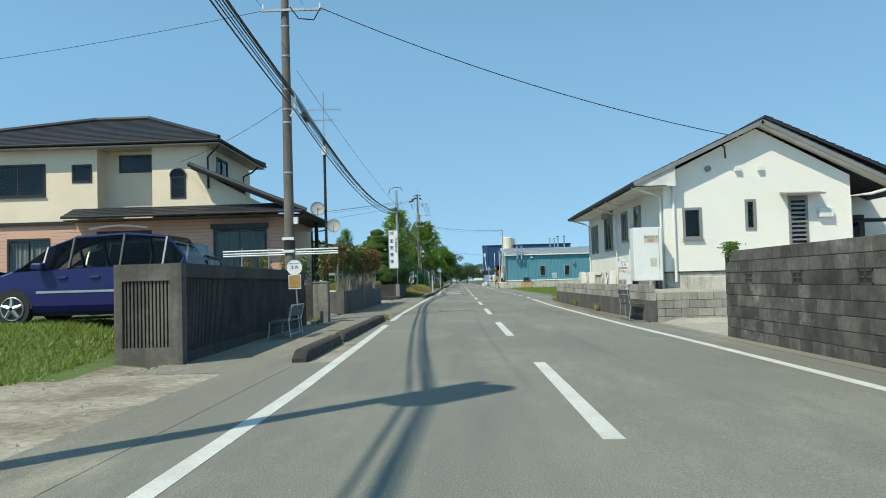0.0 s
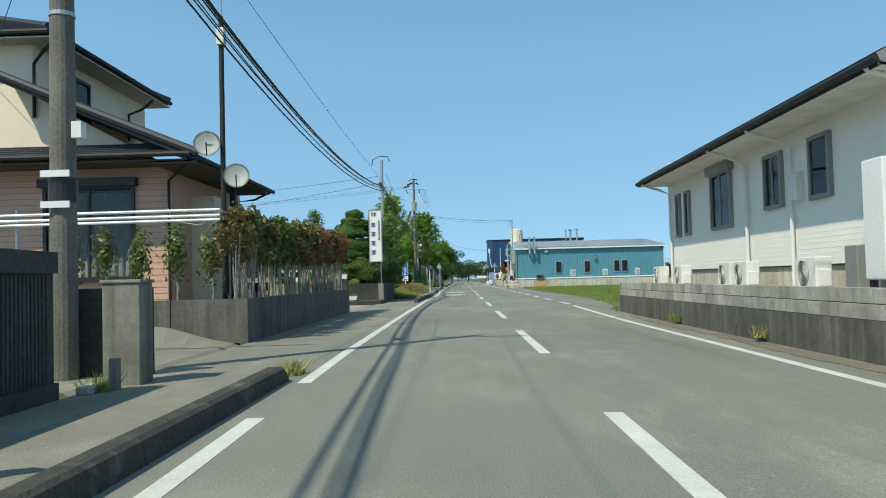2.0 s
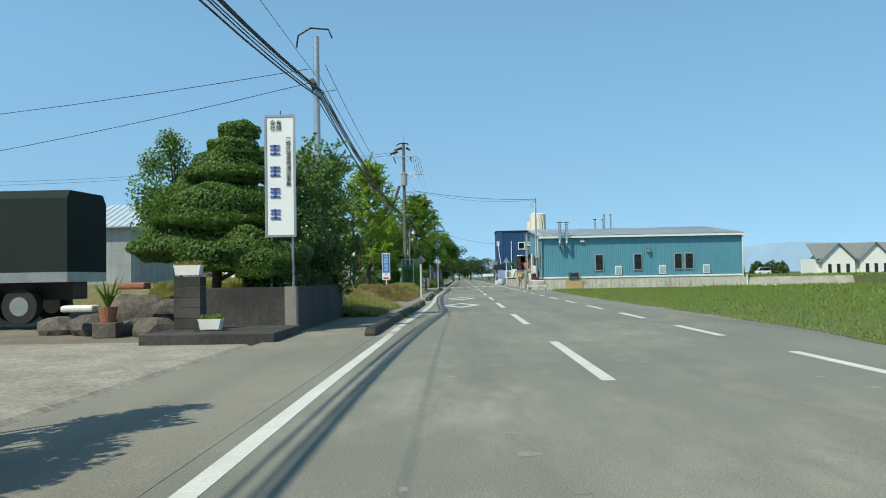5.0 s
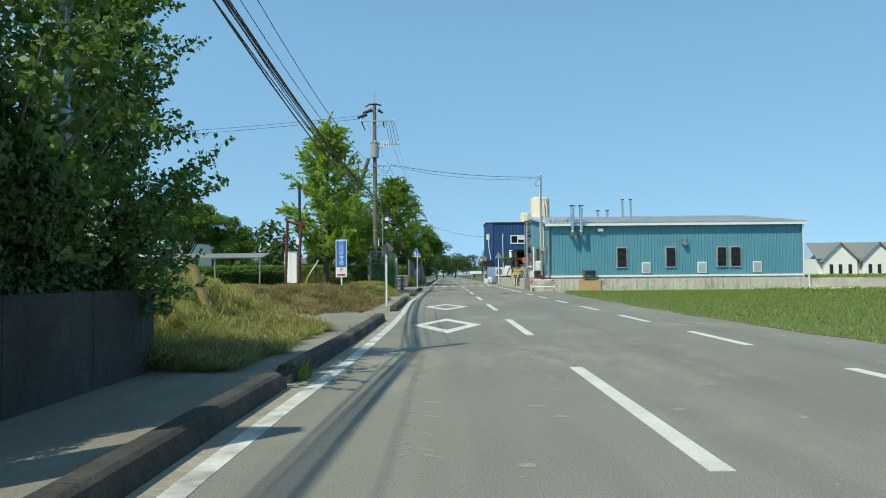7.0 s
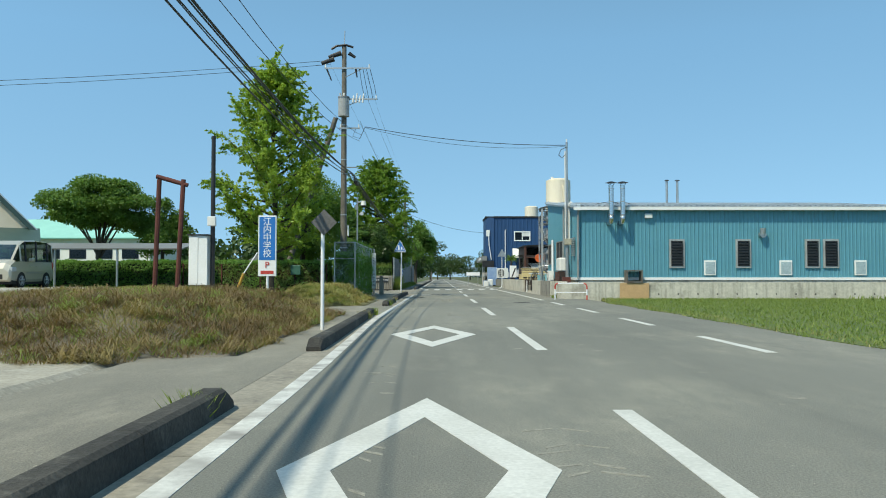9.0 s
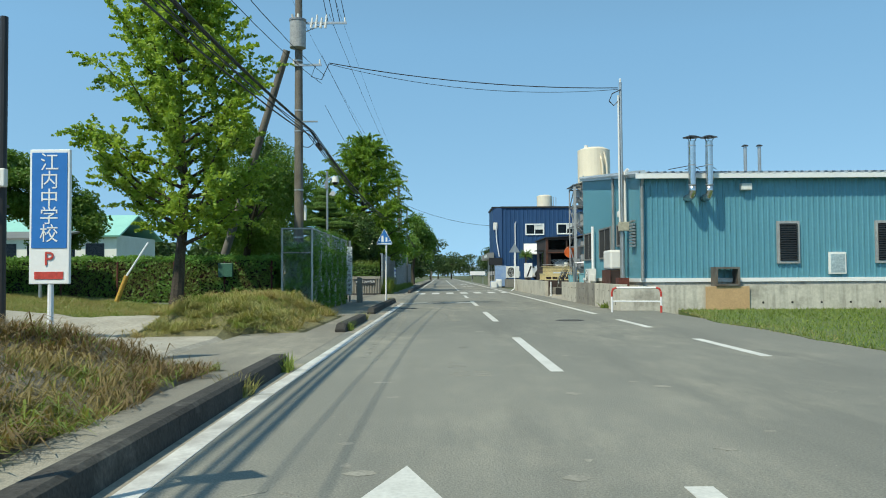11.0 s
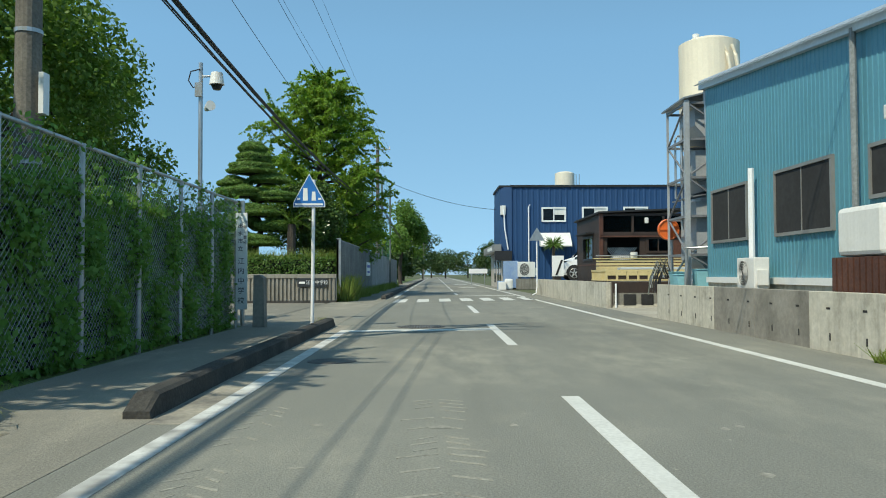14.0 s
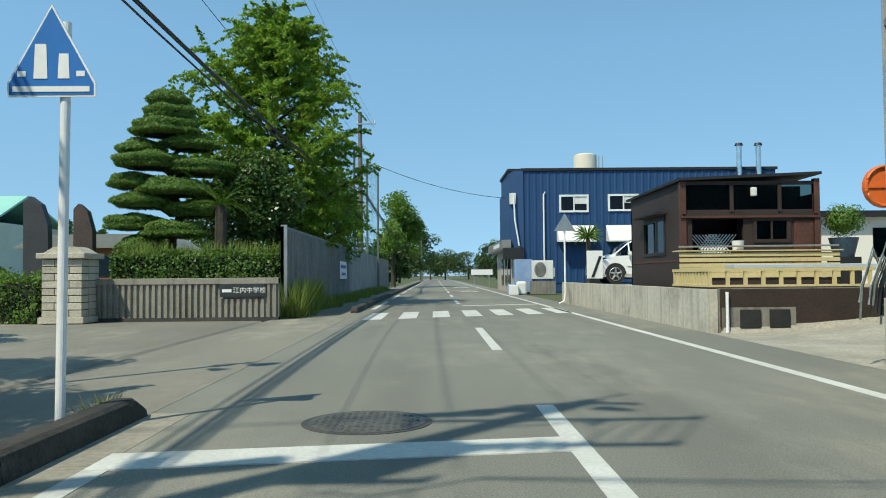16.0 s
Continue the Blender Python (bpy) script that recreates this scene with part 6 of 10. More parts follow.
part("cable_anchor", pipe([(7.25, 25.9, 5.25), (7.4, 25.7, 5.0), (7.5, 25.95, 4.7)], 0.03, 6), cable_mat, h)
part("porch_roof", slab([(12.0, 27.4, 2.7), (14.5, 27.4, 2.7), (14.5, 29.4, 2.9), (12.0, 29.4, 2.9)], 0.06), roof_edge, h)
for x in (12.4, 14.3):
    part("porch_post", box(x - 0.06, x + 0.06, 27.5, 27.62, 0.55, 2.72), dark_wood, h)

t = thing("hot_water_tank", (4.86, 25.7, 0.6), "tall white hot-water storage tank with printed stickers", "water heater")
part("casing", box(4.42, 5.30, 25.45, 26.0, 0.92, 2.56, bevel=0.02), white_paint, t)
part("panel_seam", box(5.19, 5.20, 25.445, 25.452, 0.95, 2.53), grey_frame, t)
for x in (4.5, 5.22):
    for y in (25.52, 25.94):
        part("foot", box(x - 0.04, x + 0.04, y - 0.04, y + 0.04, 0.55, 0.92), dark_frame, t)
part("sticker", box(4.74, 5.18, 25.443, 25.45, 2.08, 2.32), sticker_cream, t)
lettering("防犯パトロール", 0.062, (4.96, 25.441, 2.25), (90, 0, 0), ink_black, t)
lettering("実施中", 0.085, (4.96, 25.441, 2.15), (90, 0, 0), ink_orange, t)
part("faded_sticker", box(4.92, 5.12, 25.443, 25.45, 1.36, 1.62), sticker_cream, t)
for i, (y, z) in enumerate(((28.9, 0.68), (32.2, 0.68), (33.3, 0.68), (37.2, 0.68), (39.6, 0.68))):
    ac_unit((4.98 + 0.01 * i, y, z), -90)
solid("grey_gas_cabinet", box(4.95, 5.3, 27.3, 27.7, 0.58, 1.45, bevel=0.02), grey_frame, "grey metal utility cabinet beside the house wall", "cabinet")
solid("stone_bench", box(5.6, 7.4, 23.6, 24.0, 0.58, 1.02, bevel=0.02), concrete_pale, "pale stone bench in the yard behind the wall", "bench")


# ---- teal factory building ----
def corrugated(axis, face, u0, u1, z0, z1, out, pitch=0.175, depth=0.02, top=None):
    """Ribbed sheet: broad flats with narrow raised ribs, closed behind. top: height of the upper edge along u."""
    bm = bmesh.new()
    prof = []
    u = u0
    while u < u1:
        prof += [(u, 0.0), (u + pitch * 0.55, 0.0), (u + pitch * 0.68, depth), (u + pitch * 0.87, depth)]
        u += pitch
    prof = [p for p in prof if p[0] < u1 - 0.001] + [(u1, 0.0)]
    last = None
    for u, d in prof:
        zt = top(u) if top else z1
        ring = []
        for q, z in ((face + out * d, z0), (face + out * d, zt), (face - out * 0.03, zt), (face - out * 0.03, z0)):
            ring.append(bm.verts.new((u, q, z) if axis == "y" else (q, u, z)))
        if last:
            for k in range(4):
                bm.faces.new((last[k], ring[k], ring[(k + 1) % 4], last[(k + 1) % 4]))
        else:
            bm.faces.new(ring)
        last = ring
    bm.faces.new(last[::-1])
    bmesh.ops.recalc_face_normals(bm, faces=bm.faces[:])
    return bm


f = thing("teal_factory", (13.0, 107.15, 0.7), "low teal corrugated steel factory building with a pale metal roof", "building")
FX0, FX1, FY0, FY1 = 5.0, 20.9, 102.05, 112.15
part("front_cladding", corrugated("y", FY0, FX0, FX1, 0.98, 4.18, -1), teal, f)
part("side_cladding", corrugated("x", FX0, FY0, FY1, 0.98, 5.3, -1, 0.14, 0.010, top=lambda y: 4.25 + (y - FY0) * 0.105), teal, f)
part("far_cladding", corrugated("x", FX1, FY0, FY1, 0.98, 5.3, 1, top=lambda y: 4.25 + (y - FY0) * 0.105), teal, f)
part("back_wall", box(FX0, FX1, FY1, FY1 + 0.1, 0.8, 5.3), teal, f)
part("corner_trim", box(FX0 - 0.05, FX0 + 0.06, FY0 - 0.05, FY0 + 0.06, 0.98, 4.25), teal, f)
part("corner_trim", box(FX1 - 0.06, FX1 + 0.05, FY0 - 0.05, FY0 + 0.06, 0.98, 4.25), teal, f)
part("base_flashing", box(FX0 - 0.06, FX1 + 0.05, FY0 - 0.07, FY0, 0.86, 0.98), white_paint, f)
part("base_flashing", box(FX0 - 0.07, FX0, FY0, FY1, 0.86, 0.98), white_paint, f)
part("footing", box(FX0 - 0.02, FX1, FY0 - 0.02, FY1, 0.55, 0.86), concrete_pale, f)
bm = bmesh.new()
prof = []
u = FX0 - 0.25
while u < FX1 + 0.3:
    prof += [(u, 0.0), (u + 0.08, 0.0), (u + 0.13, 0.075), (u + 0.20, 0.075)]
    u += 0.25
last = None
for u, d in prof:
    pair = [bm.verts.new((u, y, 4.26 + (y - FY0) * 0.105 + d)) for y in (FY0 - 0.35, FY1 + 0.2)]
    if last:
        bm.faces.new((last[0], pair[0], pair[1], last[1]))
    last = pair
bmesh.ops.solidify(bm, geom=bm.faces[:], thickness=0.006)
part("roof", bm, roof_metal, f)
part("eave_flashing", box(FX0 - 0.25, FX1 + 0.3, FY0 - 0.34, FY0 - 0.30, 4.08, 4.24), white_paint, f)
part("eave_soffit", box(FX0, FX1, FY0 - 0.32, FY0, 4.12, 4.15), teal, f)
part("gable_flashing", slab([(FX0 - 0.12, FY0 - 0.35, 4.33), (FX0 + 0.05, FY0 - 0.35, 4.33), (FX0 + 0.05, FY1 + 0.2, 5.44), (FX0 - 0.12, FY1 + 0.2, 5.44)], 0.2), roof_metal, f)
part("gutter_pipe", pipe([(FX0 - 0.02, FY0 - 0.3, 4.1), (FX0 - 0.02, FY0 - 0.16, 3.9), (FX0 - 0.02, FY0 - 0.12, 0.9)], 0.05), grey_pipe, f)
part("downpipe", pipe([(FX0 - 0.1, 105.7, 4.6), (FX0 - 0.1, 105.7, 0.9)], 0.05), grey_pipe, f)
part("downpipe", pipe([(FX1 + 0.06, FY0 - 0.2, 4.1), (FX1 + 0.06, FY0 - 0.1, 0.7)], 0.045), white_plastic, f)
for a, b, c in ((9.25, 9.89, 1), (12.33, 12.97, 1), (15.55, 16.16, 1), (16.39, 17.05, 1)):
    w = window(f, "y", FY0, a, b, 1.45, 2.72, pole_grey, cols=1, proud=0.09, back=False, pane_mat=glass_dark)
    bm = bmesh.new()
    for k in range(16):
        box(a + 0.04, b - 0.04, FY0 - 0.125, FY0 - 0.10, 1.53 + k * 0.072, 1.565 + k * 0.072, bm)
    part("louvres", bm, dark_frame, w)
    # dark sheet on the cladding, painted as the unlit inside
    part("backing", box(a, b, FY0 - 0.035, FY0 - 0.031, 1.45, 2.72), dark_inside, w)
for a, b in ((10.82, 11.36), (14.32, 14.89), (17.8, 18.34)):
    v = part("vent_panel", box(a, b, FY0 - 0.10, FY0 - 0.02, 1.08, 1.77, bevel=0.01), white_paint, f)
    part("vent_slats", box(a + 0.05, b - 0.05, FY0 - 0.112, FY0 - 0.10, 1.14, 1.70), teal_pale, v)
v = part("intake_box", wall_panel("y", FY0 - 0.55, 0.5, 7.12, 7.86, 0.74, 1.32, [(7.18, 7.80, 0.80, 1.26)]), rusty_duct, f)
part("wall_lamp", box(8.08, 8.42, FY0 - 0.2, FY0 - 0.03, 3.72, 3.93, bevel=0.02), white_plastic, f)
part("wall_fan", tube((13.5, FY0 - 0.3, 2.95), (13.5, FY0 - 0.03, 2.95), 0.14, n=14), steel, f)
part("wall_fan_hood", tube((13.5, FY0 - 0.24, 2.95), (13.5, FY0 - 0.24, 3.25), 0.11, 0.14, 12), steel, f)
for (a, b, z0, z1) in ((106.5, 108.55, 1.74, 2.86), (109.85, 111.8, 1.74, 2.84), (104.45, 105.4, 2.12, 2.84)):
    w = window(f, "x", FX0, a, b, z0, z1, grey_frame, out=-1, cols=2, bar=0.028, proud=0.06, back=False, pane_mat=glass_dark)
    part("backing", box(FX0 - 0.035, FX0 - 0.031, a, b, z0, z1), dark_inside, w)
bm = bmesh.new()
for k in range(9):
    box(FX0 - 0.14, FX0 - 0.05, 102.65, 103.15, 2.0 + k * 0.1, 2.06 + k * 0.1, bm)
part("side_louvre", bm, steel, f)
part("side_lamp", box(FX0 - 0.16, FX0 - 0.02, 104.65, 104.85, 3.1, 3.3, bevel=0.02), white_plastic, f)
part("white_pipe", pipe([(4.85, 109.35, 3.05), (4.85, 109.35, 0.8)], 0.06), white_bar, f)


def flue(x, y, z0, z1, parent=None):
    s = thing("steel_flue", (x, y, z0), "bright steel flue pipe with a flat rain cap", "flue", "steel flues")
    part("elbow", pipe([(x, FY0, z0), (x, y + 0.22, z0), (x, y + 0.08, z0 + 0.04), (x, y, z0 + 0.16), (x, y, z0 + 0.35)], 0.115, 14), shiny_steel, s, smooth=True)
    part("pipe", tube((x, y, z0 + 0.35), (x, y, z1), 0.115, n=18), shiny_steel, s)
    for k in range(3):
        z = z0 + 0.35 + k * (z1 - z0 - 0.4) / 2.2
        part("seam", tube((x, y, z), (x, y, z + 0.03), 0.122, n=18), steel, s)
    part("cap", tube((x, y, z1 + 0.10), (x, y, z1 + 0.16), 0.27, 0.10, 18), dark_frame, s)
    bm = bmesh.new()
    for a in range(3):
        tube((x + 0.10 * math.cos(a * 2.1), y + 0.10 * math.sin(a * 2.1), z1 - 0.03), (x + 0.15 * math.cos(a * 2.1), y + 0.15 * math.sin(a * 2.1), z1 + 0.11), 0.012, n=5, bm=bm)
    part("cap_struts", bm, dark_frame, s)
    bm = tube((x, y, z1 - 0.75), (x - 0.5, FY0 + 0.2, 4.42), 0.012, n=5)
    tube((x, y, z1 - 0.75), (x + 0.5, FY0 + 0.2, 4.42), 0.012, n=5, bm=bm)
    part("stays", bm, dark_frame, s)


flue(6.42, 101.45, 3.48, 5.20)
flue(6.95, 101.45, 3.48, 5.20)
for x in (11.6, 12.2):
    s = thing("roof_vent_pipe", (x, 110.65, 5.1), "thin steel vent pipe rising from the factory roof", "vent pipe", "roof vent pipes")
    part("pipe", tube((x, 110.65, 5.1), (x, 110.65, 6.5), 0.07, n=12), steel, s)
    part("cap", tube((x, 110.65, 6.5), (x, 110.65, 6.56), 0.15, 0.08, 12), dark_frame, s)

# retaining wall round the factory yard
w = thing("yard_retaining_wall", (12.0, 101.65, 0.0), "pale stained concrete retaining wall in front of the factory", "wall", kind="structure")
part("front", box(4.4, 21.3, 101.63, 101.81, -0.3, 0.74), concrete_pale, w)
for i in range(6):
    y0 = 101.82 + i * 1.95
    part("side_panel", box(4.2, 4.36, y0, y0 + 1.938, -0.2, 0.80, bevel=0.006), concrete_wet if i in (2, 3) else concrete_pale, w)
part("corner", box(4.2, 4.42, 101.625, 101.815, -0.3, 0.80), concrete_pale, w)
for i in range(12):
    for z, hgt in ((0.14, 0.10), (0.56, 0.03)):
        y = 102.3 + i * 0.93
        # dark plates on the face, painted as the shade in the slots
        part("slot", box(4.196, 4.202, y, y + (0.035 if hgt > 0.05 else 0.10), z, z + hgt), dark_inside, w)
bm = bmesh.new()
for i in range(14):
    tube((8.6 + i * 0.9, 101.62, 0.22), (8.6 + i * 0.9, 101.65, 0.22), 0.035, n=10, bm=bm)
part("weep_holes", bm, dark_inside, w)
# painted stretch of the wall, added as a thin sheet before it
solid("orange_wall_stretch", box(6.82, 8.16, 101.55, 101.605, -0.02, 0.72, bevel=0.004), plywood, "beige-orange painted stretch of the retaining wall", "plywood sheet")
p = thing("wall_drain_pipe", (21.1, 101.45, 0.0), "white drain pipe at the end of the retaining wall", "pipe")
part("pipe", pipe([(21.1, 101.5, 0.9), (21.1, 101.45, 0.1), (21.4, 101.45, 0.02), (23.8, 101.45, 0.05)], 0.06), white_bar, p)

g = thing("guard_rail", (4.4, 100.1, 0.0), "white tubular guard rail with red ends by the roadside", "guard rail")
A, B = Vector((3.70, 100.5, 0)), Vector((5.05, 100.15, 0))
part("hoop", pipe([A, A + Vector((0, 0, 0.58)), A.lerp(B, 0.03) + Vector((0, 0, 0.68)), A.lerp(B, 0.1) + Vector((0, 0, 0.72)), A.lerp(B, 0.9) + Vector((0, 0, 0.72)), B.lerp(A, 0.03) + Vector((0, 0, 0.68)), B + Vector((0, 0, 0.58)), B], 0.03, 10), white_bar, g)
part("cross_bar", tube(A + Vector((0, 0, 0.32)), B + Vector((0, 0, 0.32)), 0.022), white_bar, g)
for P, sgn in ((A, 1), (B, -1)):
    part("red_band", pipe([P + Vector((0, 0, 0.46)), P + Vector((0, 0, 0.58)), P + (B - A) * 0.03 * sgn + Vector((0, 0, 0.682)), P + (B - A) * 0.1 * sgn + Vector((0, 0, 0.722))], 0.032, 10), red_paint, g)
part("red_band", tube(B + Vector((0, 0, 0.0)), B + Vector((0, 0, 0.2)), 0.032), red_paint, g)

# service pole with its boxes
p = thing("service_pole", (4.75, 103.65, 0.7), "slim grey steel service pole with meter boxes and conduits", "pole")
part("shaft", tube((4.75, 103.65, 0.5), (4.75, 103.65, 7.55), 0.075, 0.05, 12), steel, p)
part("conduit", pipe([(4.86, 103.65, 4.55), (4.86, 103.65, 2.8)], 0.045), white_plastic, p)
part("conduit", pipe([(4.66, 103.58, 7.1), (4.66, 103.58, 2.8)], 0.03), white_plastic, p)
part("conduit_hood", tube((4.86, 103.65, 4.5), (4.95, 103.55, 4.62), 0.05), white_plastic, p)
part("meter_box", box(4.60, 4.95, 103.47, 103.6, 2.55, 2.85, bevel=0.02), meter_mat, p)
part("lower_shaft", tube((4.75, 103.65, 0.5), (4.75, 103.65, 2.5), 0.085, n=12), steel, p)
part("insulator", tube((4.75, 103.65, 7.5), (4.75, 103.65, 7.68), 0.03, n=8), white_plastic, p)
part("cable_loop", pipe([(4.75, 103.6, 7.3), (4.45, 103.55, 7.15), (4.35, 103.55, 6.9), (4.5, 103.55, 6.75), (4.7, 103.58, 6.95)], 0.018, 6), cable_mat, p)
t = thing("white_tank", (4.72, 104.75, 1.05), "white plastic cistern on a brown slatted stand", "water tank")
part("cistern", box(4.46, 4.86, 104.25, 105.4, 1.28, 1.95, bevel=0.07), white_plastic, t)
for i in range(9):
    part("slat", box(4.42, 4.45, 104.15 + i * 0.15, 104.26 + i * 0.15, 0.7, 1.27), red_wood, t)
part("stand", box(4.46, 4.88, 104.2, 105.45, 0.7, 1.27), dark_wood, t)
solid("rusty_bin", box(4.45, 4.8, 102.95, 103.4, 0.7, 1.0, bevel=0.01), rust, "small rusty steel bin on the yard wall", "bin")
ac_unit((4.66, 108.85, 0.72), -90)

# water tower: steel frame and cream tank
t = thing("tank_tower", (5.3, 113.25, 0.7), "grey steel lattice tower with stairs beside the factory", "tower")
corners = [(4.72, 112.75), (5.95, 112.75), (5.95, 114.25), (4.72, 114.25)]
for x, y in corners:
    k = 0.055 if (x, y) == corners[0] else 0.024
    part("column", box(x - k, x + k, y - k, y + k, 0.7, 5.1), hopper_grey, t)
for z in (1.5, 2.4, 3.3, 4.2, 5.05):
    for (a, b) in zip(corners, corners[1:] + corners[:1]):
        part("beam", box(min(a[0], b[0]) - 0.02, max(a[0], b[0]) + 0.02, min(a[1], b[1]) - 0.02, max(a[1], b[1]) + 0.02, z - 0.035, z + 0.02), grey_steel, t)
for i, z in enumerate((0.8, 1.5, 2.4, 3.3, 4.2)):
    z1 = (1.5, 2.4, 3.3, 4.2, 5.05)[i]
    a, b = (corners[0], corners[3]) if i % 2 else (corners[3], corners[0])
    part("brace", tube((*a, z), (*b, z1), 0.025, n=6), grey_steel, t)
    a, b = (corners[0], corners[1]) if i % 2 else (corners[1], corners[0])
    part("brace", tube((*a, z), (*b, z1), 0.025, n=6), grey_steel, t)
    part("platform", box(4.76, 5.9, 112.8, 113.15 + 0.5 * (i % 2), z1 - 0.03, z1), steel, t)
part("canopy", slab([(4.62, 112.65, 5.15), (6.05, 112.65, 5.5), (6.05, 114.45, 5.5), (4.62, 114.45, 5.15)], 0.04), steel, t)
for z0, z1 in ((1.15, 2.75), (3.0, 3.95), (4.3, 4.95)):                     # hopper bins inside the frame
    bm = prism([(4.98, z0 + 0.25), (5.2, z0), (5.72, z0), (5.9, z0 + 0.25), (5.9, z1), (4.98, z1)], "y", 112.93, 114.1)
    hop = part("hopper", bm, hopper_grey, t, "pale grey steel hopper bin")
    for x in (5.25, 5.6):
        part("seam", box(x - 0.015, x + 0.015, 112.912, 112.93, z0 + 0.25, z1), grey_steel, hop)
part("feed_pipe", pipe([(5.3, 113.3, 4.6), (4.85, 113.35, 4.62), (4.80, 113.4, 4.5), (4.80, 113.4, 2.1)], 0.03), steel, t)
part("feed_pipe", pipe([(5.3, 113.9, 4.45), (4.85, 113.9, 4.45), (4.80, 113.9, 4.35), (4.80, 113.9, 2.9)], 0.028), steel, t)
part("corner_pipe", pipe([(5.05, 112.35, 5.5), (5.02, 112.35, 5.3), (5.12, 112.35, 1.75), (5.05, 112.38, 1.66), (4.62, 112.55, 1.64), (4.60, 112.58, 0.75)], 0.035), steel, t)
part("tray", slab([(4.78, 112.79, 2.85), (5.6, 112.79, 3.0), (5.6, 114.15, 3.0), (4.78, 114.15, 2.85)], 0.03), grey_steel, t)
part("handrail", pipe([(5.35, 112.55, 0.7), (5.35, 112.55, 2.1), (5.42, 112.55, 2.2), (6.6, 112.55, 2.3)], 0.03), steel, t)
t = thing("cream_water_tank", (6.0, 114.85, 5.3), "large cream cylindrical water tank standing above the roofline", "water tank")
part("stand", tube((6.0, 114.85, 0.7), (6.0, 114.85, 4.3), 0.55, n=16), hopper_grey, t)
part("shell", tube((6.0, 114.85, 4.3), (6.0, 114.85, 7.0), 0.76, n=36), cream_tank, t, smooth=False)
part("dome", tube((6.0, 114.85, 7.0), (6.0, 114.85, 7.12), 0.76, 0.5, 36), cream_tank, t)
part("knob", tube((5.6, 114.65, 7.08), (5.6, 114.65, 7.22), 0.09, n=12), white_plastic, t)
for dx in (0.15, 0.35):
    part("pipe", pipe([(6.0 + dx, 114.15, 6.8), (6.05 + dx, 114.05, 6.5), (6.1 + dx, 114.05, 6.2), (6.12 + dx, 114.05, 5.4)], 0.05), cream_tank, t)
s = thing("orange_reel", (4.6, 114.55, 0.7), "round bright orange reel fixed to a rail post", "reel")
part("disc", tube((4.75, 114.37, 2.17), (4.75, 114.43, 2.17), 0.27, n=28), orange, s)
part("ring", pipe([(4.75 + 0.25 * math.cos(a * math.pi / 14), 114.36, 2.17 + 0.25 * math.sin(a * math.pi / 14)) for a in range(29)], 0.022, 6), orange, s)
part("spokes", box(4.52, 4.98, 114.35, 114.37, 2.15, 2.19), orange, s)
part("post", tube((4.85, 114.45, 0.7), (4.85, 114.45, 2.2), 0.035), steel, s)
for x, y, w_, hgt in ((4.62, 112.72, 0.34, 0.30), (5.02, 112.62, 0.30, 0.42), (4.70, 113.2, 0.40, 0.36)):
    u = thing("plastic_tub", (x, y, 0.72), "light blue plastic tub beside the steel tower", "tub", "blue tubs")
    part("shell", prism([(x - w_ * 0.42, 0.72), (x + w_ * 0.42, 0.72), (x + w_ * 0.5, 0.72 + hgt), (x - w_ * 0.5, 0.72 + hgt)], "y", y, y + 0.32), tub_pale, u)
    part("rim", box(x - w_ * 0.54, x + w_ * 0.54, y - 0.02, y + 0.34, 0.72 + hgt, 0.745 + hgt, bevel=0.008), tub_pale, u)
rngp = random.Random(5)
c = thing("cable_bundle", (4.45, 113.85, 0.7), "tangled bundle of hoses and cables hanging over the wall", "cables")
for i in range(14):
    x, y = 4.35 + rngp.uniform(-0.1, 0.15), 113.65 + rngp.uniform(-0.15, 0.25)
    part("hose", pipe([(x + 0.15, y, 0.95), (x + 0.02, y + 0.05, 1.25 + 0.2 * rngp.random()), (x - 0.15, y, 0.95), (x - 0.2, y - 0.03, 0.45 + 0.3 * rngp.random())], 0.014, 5), (cable_mat, dark_frame, net_pole, cable_mat, steel)[i % 5], c)

# ---- the ramp and the dark wooden hut ----
w = thing("hut_retaining_wall", (4.3, 128.0, 0.0), "stained concrete retaining wall along the road below the hut", "wall", kind="structure")
for i in range(8):
    part("panel", box(4.2, 4.36, 119.3 + i * 2.15, 119.3 + (i + 1) * 2.15 - 0.012, -0.2, 0.80, bevel=0.006), concrete_pale, w)
part("ramp_side", prism([(4.37, -0.3), (13.0, 0.3), (13.0, 0.82), (4.37, 0.82)], "y", 119.3, 119.46), concrete, w)
h = thing("wooden_hut", (6.5, 123.0, 0.72), "dark brown wooden hut with glazed porch and flat roof", "hut")
HX0, HX1, HY0, HY1, HZ = 4.75, 7.85, 122.6, 127.3, 0.72
part("wall", wall_panel("x", HX0, 0.1, HY0, HY1, HZ, 3.2, [(123.95, 125.9, 1.58, 2.46)]), dark_wood, h)
part("wall", box(HX1 - 0.1, HX1, HY0, HY1, HZ, 2.9), dark_wood, h)
part("wall", box(HX0, HX1, HY1 - 0.1, HY1, HZ, 2.9), dark_wood, h)
part("wall", wall_panel("y", HY0, 0.1, HX0 + 0.1, HX1 - 0.1, HZ, 2.55, [(4.98, 6.15, 1.5, 2.34), (6.4, 7.2, 1.82, 2.34)]), dark_wood, h)
part("red_panel", box(7.3, 7.75, HY0 - 0.02, HY0, 1.1, 2.3), red_wood, h)
w1 = window(h, "x", HX0, 123.95, 125.9, 1.58, 2.46, dark_frame, out=-1, cols=2, pane_mat=glass_dark)
part("hood", box(HX0 - 0.3, HX0, 123.8, 126.0, 2.55, 2.6), roof_edge, h)
